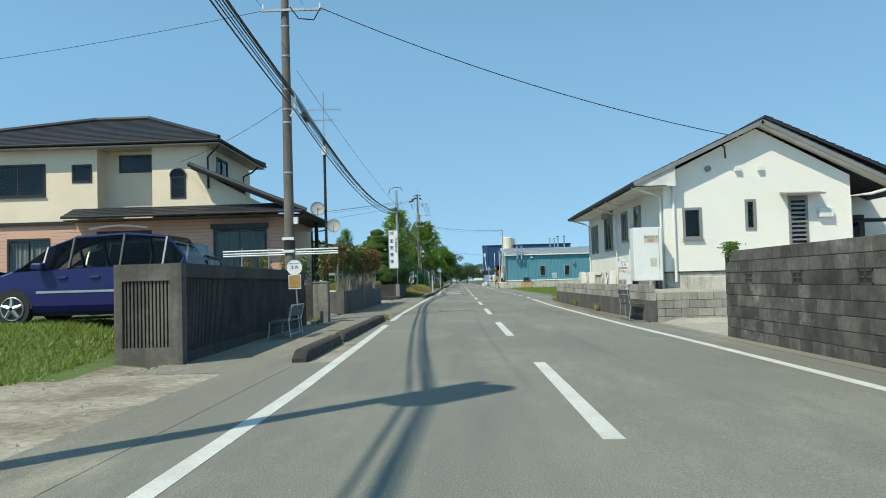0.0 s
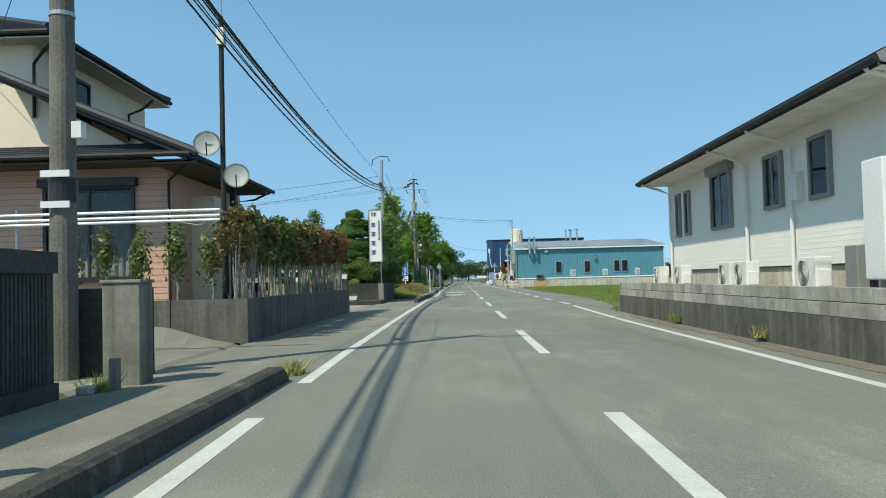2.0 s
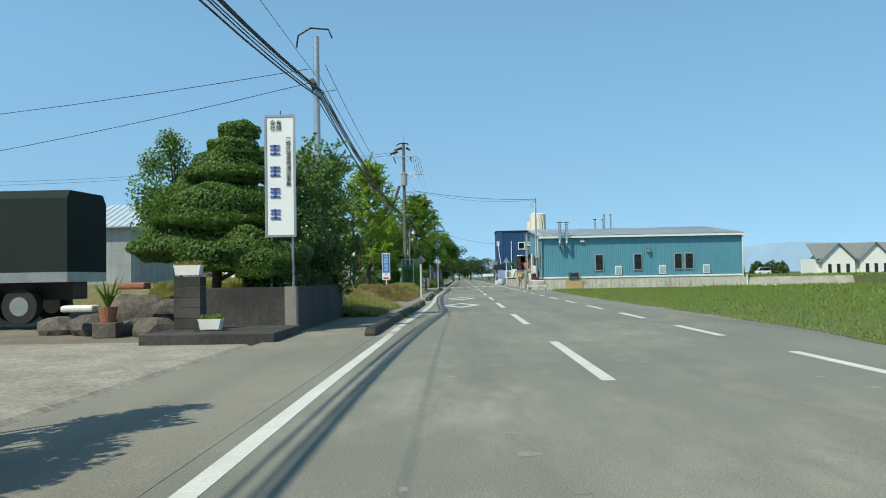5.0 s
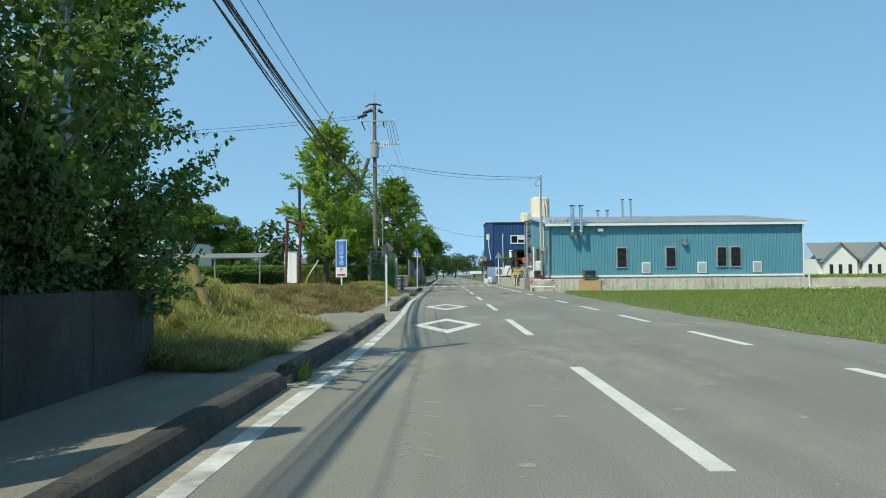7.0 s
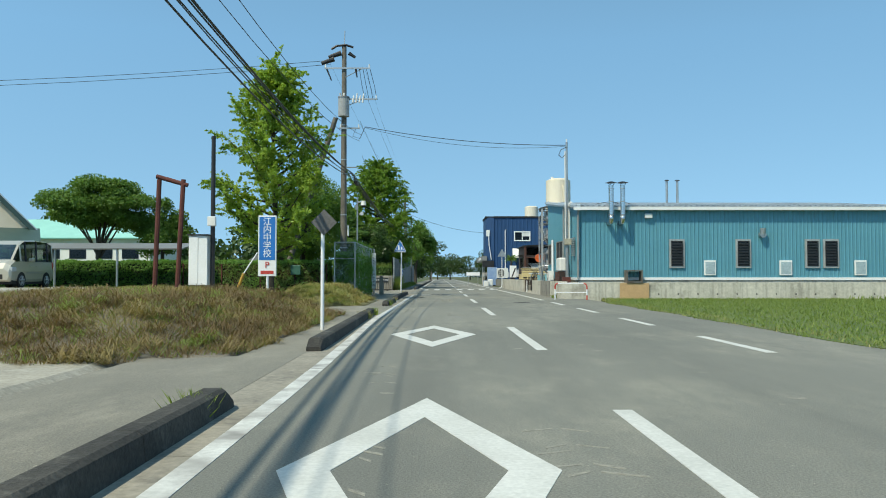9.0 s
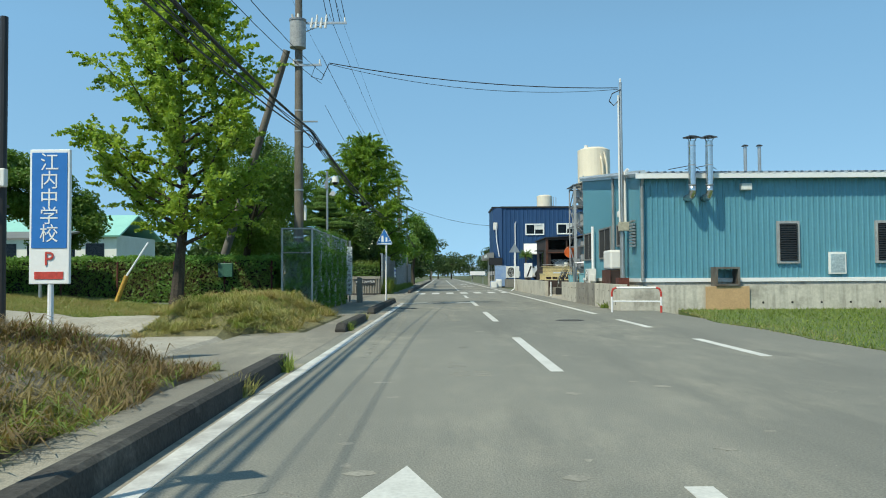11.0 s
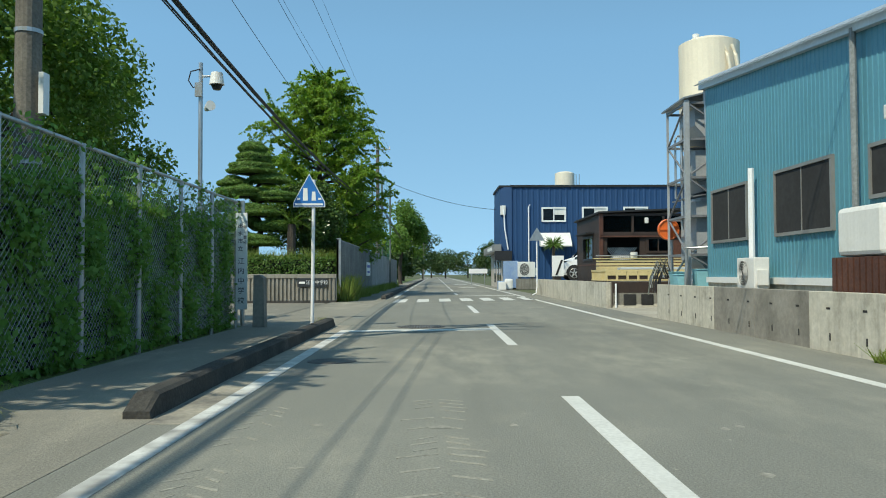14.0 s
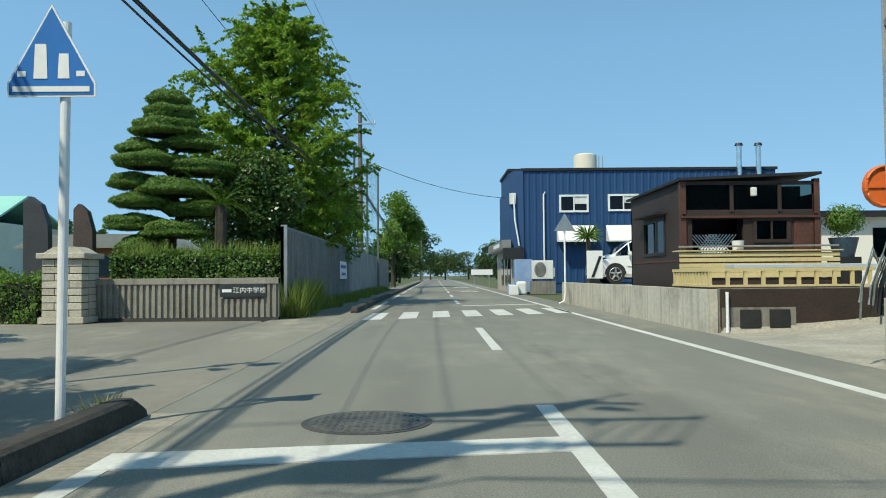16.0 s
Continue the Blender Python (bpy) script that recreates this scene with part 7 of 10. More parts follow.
window(h, "y", HY0, 6.4, 7.2, 1.82, 2.34, dark_wood, cols=2, pane_mat=glass_dark)
bm = bmesh.new()
for k in range(9):
    x = 5.0 + k * 0.075
    tube((x, HY0 + 0.3, 1.4), (x + 0.5, HY0 + 0.3, 2.0), 0.014, n=4, bm=bm)
    tube((x + 0.5, HY0 + 0.3, 1.4), (x, HY0 + 0.3, 2.0), 0.014, n=4, bm=bm)
part("lattice", bm, white_bar, h, "white diagonal lattice screen")
# upper glazed gallery
bm = bmesh.new()
for x in (HX0, 5.85, 6.95, HX1 - 0.08):
    box(x, x + 0.08, HY0 - 0.03, HY0 + 0.07, 2.5, 3.15, bm)
box(HX0, HX1, HY0 - 0.03, HY0 + 0.07, 3.12, 3.2, bm)
box(HX0, HX1, HY0 - 0.05, HY0 + 0.07, 2.38, 2.45, bm)
part("gallery_frame", bm, dark_wood, h)
part("gallery_pane", box(HX0 + 0.05, HX1 - 0.05, HY0 + 0.01, HY0 + 0.016, 2.45, 3.12), car_glass, h)
part("gallery_back", box(HX0 + 0.05, HX1 - 0.05, HY0 + 0.7, HY0 + 0.75, 2.4, 3.15), red_wood, h)
part("sill_board", box(HX0 - 0.05, HX1 + 0.03, HY0 - 0.09, HY0 - 0.03, 2.36, 2.41), red_wood, h)
part("corner_post", box(HX0 - 0.05, HX0 + 0.08, HY0 - 0.05, HY0 + 0.08, HZ, 3.2), red_wood, h)
part("corner_post", box(HX1 - 0.08, HX1 + 0.05, HY0 - 0.05, HY0 + 0.08, HZ, 3.25), red_wood, h)
part("roof", slab([(HX0 - 0.10, HY0 - 0.15, 3.27), (HX1 + 0.06, HY0 - 0.15, 3.40), (HX1 + 0.06, HY1 + 0.2, 3.36), (HX0 - 0.10, HY1 + 0.2, 3.24)], 0.06), roof_edge, h)
part("wall_lamp", box(6.3, 6.43, HY0 - 0.14, HY0 - 0.05, 2.85, 3.05, bevel=0.02), white_plastic, h)
part("board_joints", box(HX0 - 0.012, HX0, HY0, HY1, 1.38, 1.42), red_wood, h)
# yellow bench counter and slatted deck rail
d = thing("yellow_counter", (6.2, 121.7, 0.8), "pale yellow painted board counter in front of the hut", "counter")
for i in range(5):
    part("board", box(4.4, 7.9, 121.7, 121.73, 1.0 + i * 0.115, (1.112 if i < 2 else 1.082) + i * 0.115, bevel=0.004), yellow_wood, d)
part("top", box(4.36, 7.95, 121.66, 122.1, 1.575, 1.60), yellow_wood, d)
part("frame", box(4.4, 7.9, 121.74, 122.05, 0.72, 0.99), dark_wood, d)
part("top_rail", tube((4.4, 121.75, 1.68), (7.9, 121.75, 1.69), 0.02), steel, d)
d = thing("deck_rail", (6.5, 119.4, 0.8), "low pale yellow slatted rail along the top of the wall", "railing")
part("top_bar", box(4.2, 10.6, 119.32, 119.40, 1.13, 1.19), yellow_wood, d)
part("low_bar", box(4.2, 10.6, 119.32, 119.40, 0.84, 0.88), yellow_wood, d)
part("side_top_bar", box(4.2, 4.28, 119.40, 121.6, 1.13, 1.19), yellow_wood, d)
part("side_low_bar", box(4.2, 4.28, 119.40, 121.6, 0.84, 0.88), yellow_wood, d)
for i in range(20):
    part("slat", box(4.21 + i * 0.335, 4.27 + i * 0.335, 119.33, 119.39, 0.88, 1.13), yellow_wood, d)
for i in range(12):
    part("slat", box(4.21, 4.27, 119.5 + i * 0.18, 119.57 + i * 0.18, 0.88, 1.13), yellow_wood, d)
solid("corrugated_sheet_stack", box(4.7, 10.2, 119.34, 119.85, 1.19, 1.26, bevel=0.01), roof_metal, "stack of pale metal sheets lying on the deck rail", "metal sheets")
solid("bucket", tube((5.75, 121.9, 1.60), (5.75, 121.9, 1.81), 0.11, 0.13, 16), white_plastic, "white plastic bucket on the yellow counter", "bucket", at=(5.75, 121.9, 1.60))
solid("dark_lower_wall", box(4.4, 12.5, 119.27, 119.30, 0.1, 0.80), dark_wood, "dark red-brown boarding over the wall below the deck", "boarding", kind="structure")
v = thing("wall_vent", (5.05, 119.24, 0.1), "old square vents low in the wall below the deck", "vent")
for x in (4.75, 5.3):
    part("opening", box(x, x + 0.38, 119.22, 119.26, 0.08, 0.42, bevel=0.01), dark_inside, v)
part("pipe", pipe([(4.5, 119.2, 0.0), (4.5, 119.2, 0.75)], 0.03), white_bar, v)
part("surround", box(4.42, 5.8, 119.255, 119.29, 0.0, 0.46), concrete, v)
p = thing("potted_shrub", (8.6, 122.9, 0.72), "green shrub in a blue plastic tub beside the hut", "potted plant")
part("tub", tube((8.6, 122.9, 1.45), (8.6, 122.9, 1.9), 0.22, 0.33, 20), tub_blue, p)
part("stand", box(8.35, 8.85, 122.6, 123.2, 0.72, 1.45), dark_frame, p)
rng = np.random.default_rng(4)
pts, nr = shell_points(rng, 1500, (8.6, 122.9, 2.3), (0.5, 0.5, 0.42), 0.6)
leafy("foliage", pts, nr, 0.05, leaf_green, p, 4)
f2 = thing("white_outbuilding", (12.0, 128.0, 0.72), "low white outbuilding with a dark flat roof", "building")
part("wall", box(9.6, 16.0, 126.0, 134.0, 0.72, 2.6), siding_white, f2)
part("roof", box(9.3, 16.3, 125.7, 134.3, 2.6, 2.75), roof_edge, f2)
part("window", box(11.0, 11.9, 125.97, 126.0, 1.5, 2.3), glass_dark, f2)

# ---- the blue two-storey building ----
b = thing("blue_building", (11.5, 162.0, 0.0), "two-storey dark blue metal-clad building with a flat roof", "building")
BX0, BX1, BY0, BY1, BZ = 4.2, 20.0, 154.0, 172.0, 7.6
part("cladding", corrugated("y", BY0, BX0, BX1, 0.6, BZ, -1, 0.42, 0.03), blue_clad, b)
part("core", box(BX0 + 0.02, BX1 - 0.02, BY0 + 0.05, BY1, 0.0, BZ - 0.05), blue_clad, b)
part("bay", box(3.35, 4.2, 154.2, 160.0, 2.75, BZ - 0.02), blue_clad, b)
part("bay_corner", prism([(3.35, 154.2), (4.2, 154.2), (4.2, 153.9)], "z", 2.75, BZ), blue_clad, b)
part("parapet", box(BX0 - 0.1, BX1 + 0.1, BY0 - 0.12, BY0 + 0.1, BZ - 0.02, BZ + 0.14), roof_edge, b)
part("parapet", box(3.25, BX0, 154.1, 160.1, BZ - 0.02, BZ + 0.14), roof_edge, b)
for a, c, z0, z1 in ((6.46, 8.23, 5.0, 6.04), (9.5, 11.37, 5.05, 6.06), (12.6, 14.4, 5.05, 6.06)):
    w = window(b, "y", BY0, a, c, z0, z1, white_paint, cols=2, proud=0.10, back=False, bar=0.09, pane_mat=glass_dark)
    part("blind", box(a + 0.9, c - 0.05, BY0 - 0.045, BY0 - 0.04, z0 + 0.5, z1 - 0.05), white_plastic, w)
    # dark sheet painted as the unlit room behind the window
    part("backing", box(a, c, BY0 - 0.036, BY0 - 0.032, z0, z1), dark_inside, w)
for a, c in ((6.26, 8.55), (9.33, 11.9)):
    part("awning", prism([(153.95, 4.15), (153.0, 3.2), (153.0, 3.1), (153.95, 3.15)], "x", a, c), awning_white, b, "white canvas awning")
part("white_pipe", pipe([(5.55, 153.88, 6.25), (5.45, 153.86, 6.1), (5.45, 153.86, 1.0)], 0.05), white_bar, b)
part("meter_pipe", pipe([(3.6, 153.85, 5.9), (3.65, 153.8, 4.5), (3.9, 153.8, 2.9)], 0.05), white_bar, b)
part("service_box", box(3.35, 3.75, 153.9, 154.15, 5.5, 6.2, bevel=0.03), white_plastic, b)
part("shop_front", box(3.5, 4.2, 154.5, 166.0, 0.0, 2.75), shop_cream, b)
part("shop_fascia", prism([(153.9, 2.75), (166.5, 2.75), (166.5, 3.3), (153.9, 3.3)], "x", 2.85, 3.4), grey_frame, b)
part("fascia_bars", box(2.83, 2.85, 156.0, 161.0, 2.9, 3.15), sign_white, b)
part("shop_lintel", box(2.9, 4.2, 153.8, 154.0, 2.1, 2.8), dark_frame, b)
for a, z in ((155.4, 0.4), (157.6, 0.4), (160.5, 0.4)):
    part("shop_window", box(3.46, 3.5, a, a + 1.4, z, 2.2), glass_dark, b)
b.location.x += 0.45
t = thing("roof_water_tank", (8.7, 158.0, 7.6), "small cream cylindrical water tank on the flat roof", "water tank")
part("shell", tube((8.9, 158.0, 7.7), (8.9, 158.0, 9.1), 0.78, n=30), cream_tank, t)
part("dome", tube((8.9, 158.0, 9.1), (8.9, 158.0, 9.22), 0.78, 0.5, 30), cream_tank, t)
part("stand", box(8.2, 9.6, 157.3, 158.7, 7.55, 7.72), grey_steel, t)
for x in (9.75, 10.0):
    part("ladder", tube((x, 157.6, 7.6), (x, 157.6, 9.0), 0.03), steel, t)
t.location.x += 0.4
for x in (18.0, 19.2):
    s = thing("chimney_pipe", (x, 152.8, 0.6), "steel chimney pipe rising past the roof edge", "chimney", "chimney pipes")
    part("pipe", tube((x, 153.5, 4.0), (x, 153.5, 9.0), 0.16, n=14), shiny_steel, s)
    part("cap", tube((x, 153.5, 9.0), (x, 153.5, 9.15), 0.26, 0.2, 14), dark_frame, s)
    part("bracket", box(x - 0.05, x + 0.05, 153.5, 154.0, 6.5, 6.6), grey_steel, s)
s = thing("ice_chest", (4.0, 151.0, 0.0), "blue upright storage cabinet by the shop front", "cabinet")
part("body", box(3.75, 4.75, 150.6, 151.5, 0.1, 2.0, bevel=0.03), cab_blue, s)
part("base", box(3.8, 4.7, 150.65, 151.45, 0.0, 0.1), dark_frame, s)
ac_unit((5.3, 150.4, 0.75), 0, "large white outdoor condenser unit on a block stand").scale = (1.5, 1.5, 1.9)
solid("condenser_stand", box(4.6, 6.0, 150.0, 150.8, 0.0, 0.75), concrete, "concrete stand under the condenser unit", "stand")
solid("bin_cluster", box(3.2, 3.6, 149.2, 149.7, 0.0, 0.6, bevel=0.06), cab_blue, "blue plastic bin in front of the shop", "bin")
solid("white_crate", box(3.2, 3.7, 148.3, 148.8, 0.0, 0.55, bevel=0.03), white_plastic, "white plastic crate on the shop's forecourt", "crate")
solid("sack_pile", box(3.65, 4.2, 148.6, 149.3, 0.0, 0.75, bevel=0.12), white_plastic, "white sack on the shop's forecourt", "sack")
s = thing("shop_sign_stand", (2.95, 172.0, 0.0), "small white shop sign on two legs", "sign stand")
part("board", box(2.2, 4.0, 172.0, 172.06, 1.15, 1.6), sign_white, s)
part("leg", box(2.4, 2.46, 172.0, 172.05, 0.0, 1.15), steel, s)
part("leg", box(3.7, 3.76, 172.0, 172.05, 0.0, 1.15), steel, s)
car("white_car", "white hatchback car parked beside the wooden hut", HATCH, car_white, (7.0, 134.9, 0.74), 180, 0.33).scale = (1.05, 1.05, 1.1)
s = thing("white_notice_box", (4.85, 133.0, 0.72), "white upright sign board with a dark diagonal band", "sign board")
part("board", box(4.55, 5.12, 133.0, 133.08, 0.95, 1.95, bevel=0.01), white_paint, s)
part("band", prism([(4.7, 1.0), (4.8, 1.0), (5.08, 1.75), (4.98, 1.75)], "y", 132.985, 132.995), dark_frame, s)
part("stand", box(4.65, 5.0, 133.02, 133.06, 0.7, 0.95), dark_frame, s)
p = thing("potted_yucca", (4.75, 133.8, 0.72), "spiky yucca plant in a pot", "potted plant")
part("stem", tube((4.75, 133.8, 0.72), (4.75, 133.8, 2.6), 0.07), bark, p)
bm = bmesh.new()
for i in range(46):
    a, e = i * 2.4, 0.9 - 1.5 * (i / 46)
    r = 0.62
    pipe([(4.75, 133.8, 2.5), (4.75 + r * 0.6 * math.cos(a) * math.cos(e), 133.8 + r * 0.6 * math.sin(a) * math.cos(e), 2.55 + r * 0.6 * math.sin(e)), (4.75 + r * math.cos(a) * math.cos(e), 133.8 + r * math.sin(a) * math.cos(e), 2.5 + r * math.sin(e))], [0.02, 0.025, 0.003], 4, bm)
part("leaves", bm, leaf_green, p)
s = thing("give_way_sign", (4.0, 134.6, 0.0), "back of a grey triangular road sign on a bent white post", "road sign")
part("post", pipe([(3.75, 134.4, 0.02), (3.95, 134.5, 0.1), (4.02, 134.6, 0.4), (4.02, 134.6, 3.2)], 0.035), white_bar, s)
part("plate", prism([(3.62, 2.75), (4.42, 2.75), (4.02, 3.42)], "y", 134.53, 134.55), steel, s)

# ---- far right: fields, the far white house, a white van ----
h = thing("far_white_house", (124.0, 300.0, 0.0), "distant white house with twin gables and grey roofs", "house")
part("wall", box(114.0, 148.0, 300.0, 312.0, 0.0, 5.0), siding_white, h)
for x in (120.5, 132.5):
    part("gable", prism([(x - 5.2, 0.0), (x + 5.2, 0.0), (x + 5.2, 4.6), (x, 9.6), (x - 5.2, 4.6)], "y", 298.5, 306.0), siding_white, h)
    roof_plane([(x - 6.4, 297.8, 3.9), (x - 6.4, 308, 3.9), (x, 308, 10.1), (x, 297.8, 10.1)], 0.3, 0, h, material=grey_frame)
    roof_plane([(x + 6.4, 297.8, 3.9), (x + 6.4, 308, 3.9), (x, 308, 10.1), (x, 297.8, 10.1)], 0.3, 0, h, material=grey_frame)
    for dx in (-3.4, -0.6, 2.4):
        part("window", box(x + dx, x + dx + 1.1, 298.42, 298.5, 0.3, 3.2), dark_frame, h)
roof_plane([(113.5, 299.0, 5.0), (149.0, 299.0, 5.0), (149.0, 306.0, 10.2), (113.5, 306.0, 10.2)], 0.3, 0, h, material=grey_frame)
c = car("white_van", "white van parked far across the fields", VAN, car_white, (70.5, 230.0, 0.35), 180, 0.3)


# ---- poles and cables ----
def utility_pole(x, y, z0, height, r0, r1, material, label, bands=(), arms=(), name="utility_pole"):
    p = thing(name, (x, y, z0), label, "utility pole", "utility poles")
    part("shaft", tube((x, y, z0 - 0.2), (x, y, z0 + height), r0, r1, 18), material, p)
    for z in bands:
        r = r0 + (r1 - r0) * z / height
        part("band", tube((x, y, z0 + z), (x, y, z0 + z + 0.05), r + 0.012, n=18), steel, p)
    for z, a, b in arms:
        arm = part("cross_arm", box(x + a, x + b, y - 0.2, y - 0.13, z0 + z - 0.035, z0 + z + 0.035), steel, p)
        for u in (a + 0.06, b - 0.06):
            part("insulator", tube((x + u, y - 0.165, z0 + z + 0.03), (x + u, y - 0.165, z0 + z + 0.19), 0.035, 0.025, 8), white_plastic, arm)
    return p


def cable(a, b, sag, r=0.012, name="overhead_cable", n=14):
    pts = []
    for i in range(n + 1):
        t = i / n
        p = Vector(a).lerp(Vector(b), t)
        p.z -= 4 * sag * t * (1 - t)
        pts.append(p)
    return solid(name, pipe(pts, r, 5), cable_mat, "black overhead cable strung between roadside poles", "cable", "overhead cables")


P0, P1, P2, P3, PB = (-5.95, 24.4), (-5.45, 59.8), (-6.0, 104.0), (-5.1, 150.0), (-5.35, 4.1)
p = utility_pole(*P0, 0.0, 9.7, 0.165, 0.115, pole_concrete, "brown-grey concrete utility pole beside the garden wall", (2.3, 4.4, 5.9, 6.3, 6.9, 7.9, 8.8), ((9.28, -0.67, 1.15),))
part("warning_plate", box(-6.13, -5.78, 24.2, 24.22, 2.05, 2.13), white_paint, p)
part("warning_plate", box(-6.13, -5.78, 24.2, 24.22, 2.42, 2.5), white_paint, p)
part("dark_sleeve", tube((-5.95, 24.4, 2.13), (-5.95, 24.4, 2.42), 0.168, n=18), dark_frame, p)
part("bracket", pipe([(-5.83, 24.3, 6.1), (-5.70, 24.3, 6.25), (-5.68, 24.3, 6.75)], 0.03, 6), white_paint, p)
part("side_box", box(-5.8, -5.68, 24.3, 24.44, 2.9, 3.1), white_plastic, p)
part("loop", pipe([(-5.75, 24.2, 9.35), (-5.5, 24.2, 9.0), (-5.05, 24.2, 8.95), (-4.85, 24.2, 9.3)], 0.02, 6), cable_mat, p)
p = utility_pole(*P1, 0.0, 7.9, 0.105, 0.085, steel, "slim pale steel utility pole behind the clipped hedge", (4.0, 6.3), ())
part("top_loop", pipe([(-6.0, 59.8, 7.6), (-5.95, 59.8, 7.95), (-5.6, 59.8, 8.15), (-5.1, 59.8, 8.1), (-5.0, 59.8, 7.85)], 0.025, 6), dark_frame, p)
part("closure", tube((-5.5, 59.4, 6.55), (-5.5, 59.9, 6.45), 0.09, n=10), cable_mat, p)
part("side_arm", tube((-5.6, 59.8, 6.3), (-4.9, 59.8, 6.4), 0.02, n=6), steel, p)
p = utility_pole(*P2, 0.0, 12.4, 0.17, 0.11, pole_concrete, "tall concrete utility pole with transformer and cross arms", (2.4, 4.0, 6.0, 6.7, 8.4, 9.6), ((11.2, -0.95, 1.30), (9.68, -0.2, 1.65), (8.25, -0.2, 0.80)))
tr = part("transformer", tube((-5.98, 103.72, 8.8), (-5.98, 103.72, 9.72), 0.27, n=20), pole_grey, p)
part("bushing", tube((-5.95, 103.6, 9.72), (-5.95, 103.6, 9.92), 0.04, n=8), white_plastic, tr)
part("bushing", tube((-6.12, 103.65, 9.72), (-6.15, 103.6, 9.92), 0.04, n=8), white_plastic, tr)
part("tank_lid", tube((-5.98, 103.72, 9.70), (-5.98, 103.72, 9.76), 0.29, n=20), grey_steel, tr)
part("top_arm", pipe([(-6.62, 103.9, 12.15), (-6.35, 103.9, 12.32), (-5.9, 103.9, 12.36), (-5.55, 103.9, 12.25)], 0.055, 6), dark_frame, p)
for q in ((-6.75, 103.9, 11.75), (-7.1, 103.9, 11.45)):
    part("switch", tube(q, Vector(q) + Vector((0.62, 0, 0.22)), 0.09, 0.13, 10), dark_frame, p)
part("switch", tube((-5.75, 103.9, 11.95), (-5.45, 103.9, 11.75), 0.10, 0.06, 10), dark_frame, p)
part("arm_brace", tube((-5.95, 103.85, 10.75), (-5.1, 103.85, 11.18), 0.02, n=5), steel, p)
part("arm_brace", tube((-5.95, 103.85, 9.30), (-5.1, 103.85, 9.66), 0.02, n=5), steel, p)
part("lightning_rod", tube((-6.0, 104.0, 12.4), (-5.97, 104.0, 13.1), 0.025, n=6), steel, p)
for k in range(4):
    part("drop_wire", pipe([(-5.25 + 0.17 * k, 103.85, 11.25), (-5.12 + 0.20 * k, 103.85, 10.4), (-4.98 + 0.20 * k, 103.85, 9.72)], 0.012, 4), cable_mat, p)
    part("fuse", tube((-5.55 + 0.16 * k, 103.8, 9.50), (-5.50 + 0.16 * k, 103.8, 9.85 + 0.1 * (k % 2)), 0.045, 0.03, 8), white_plastic, p)
part("strain_insulator", tube((-5.42, 103.85, 11.15), (-5.35, 103.85, 10.75), 0.055, 0.03, 8), dark_frame, p)
part("strain_insulator", tube((-6.85, 103.85, 11.2), (-6.6, 103.85, 10.6), 0.045, 0.03, 8), dark_frame, p)
part("jumper", pipe([(-5.4, 103.85, 8.25), (-5.55, 103.85, 7.85), (-5.2, 103.85, 7.75), (-4.95, 103.85, 8.3)], 0.015, 5), cable_mat, p)
part("cable_bracket", tube((-6.0, 103.95, 6.35), (-5.35, 103.95, 6.35), 0.03, n=6), steel, p)
part("slack_coil", pipe([(-5.7 + 0.25 * math.cos(k * 0.7), 103.9, 5.75 + 0.30 * math.sin(k * 0.7)) for k in range(19)], 0.015, 5), cable_mat, p)
part("side_plate", box(-5.80, -5.74, 103.85, 104.0, 3.0, 3.5), white_paint, p)
p.location.x -= 0.1
s = thing("leaning_stay_pole", (-9.6, 105.6, 0.0), "leaning concrete stay pole bracing the tall utility pole", "pole")
part("shaft", tube((-9.6, 105.6, 0.0), (-6.5, 104.0, 8.8), 0.15, 0.12, 16), pole_concrete, s)
p = utility_pole(*P3, 0.0, 10.5, 0.16, 0.11, pole_concrete, "concrete utility pole behind the metal fence", (3.0, 6.0, 8.0), ((9.8, -0.2, 0.9),))
p = utility_pole(*PB, 0.0, 8.7, 0.155, 0.115, pole_concrete, "concrete utility pole beside the empty lot", (4.4, 6.3), ())
part("transformer", tube((-5.0, 4.0, 6.9), (-5.0, 4.0, 8.1), 0.32, n=20), pole_grey, p)
p4 = utility_pole(-3.4, 262.0, 0.0, 9.0, 0.15, 0.11, pole_concrete, "distant concrete utility pole by the bend", (), ())
utility_pole(14.0, 330.0, 0.0, 9.5, 0.15, 0.11, pole_concrete, "distant concrete utility pole among trees", (), ((9.0, -0.9, 0.9),))

STAYS = [((-5.3, -32.0), 7.3, 6.9), ((-5.15, 4.1), 7.4, 7.0), ((-5.70, 24.4), 6.72, 6.25), ((-5.37, 59.8), 6.4, 6.17), ((-5.68, 104.0), 6.05, 5.85), ((-4.95, 150.0), 6.0, 5.85), ((-3.3, 262.0), 6.0, 5.8)]
SAGS = [(0.5, 0.6), (0.12, 0.15), (0.88, 0.95), (0.70, 1.0), (0.8, 0.85), (1.6, 1.7)]
for (pa, ma, la), (pb, mb, lb), (sm, sl) in zip(STAYS, STAYS[1:], SAGS):
    for dx, dz, ds, r in ((0.0, 0.0, 0.0, 0.027), (-0.10, 0.07, 0.03, 0.018), (0.09, -0.04, 0.05, 0.015), (-0.20, -0.02, 0.0, 0.015)):
        cable((pa[0] + dx, pa[1], ma + dz), (pb[0] + dx, pb[1], mb + dz), sm + ds, r)
    for dx, dz, ds, r in ((0.02, 0.0, 0.0, 0.020), (0.14, 0.09, 0.04, 0.012)):
        cable((pa[0] + dx, pa[1], la + dz), (pb[0] + dx, pb[1], lb + dz), sl + ds, r)
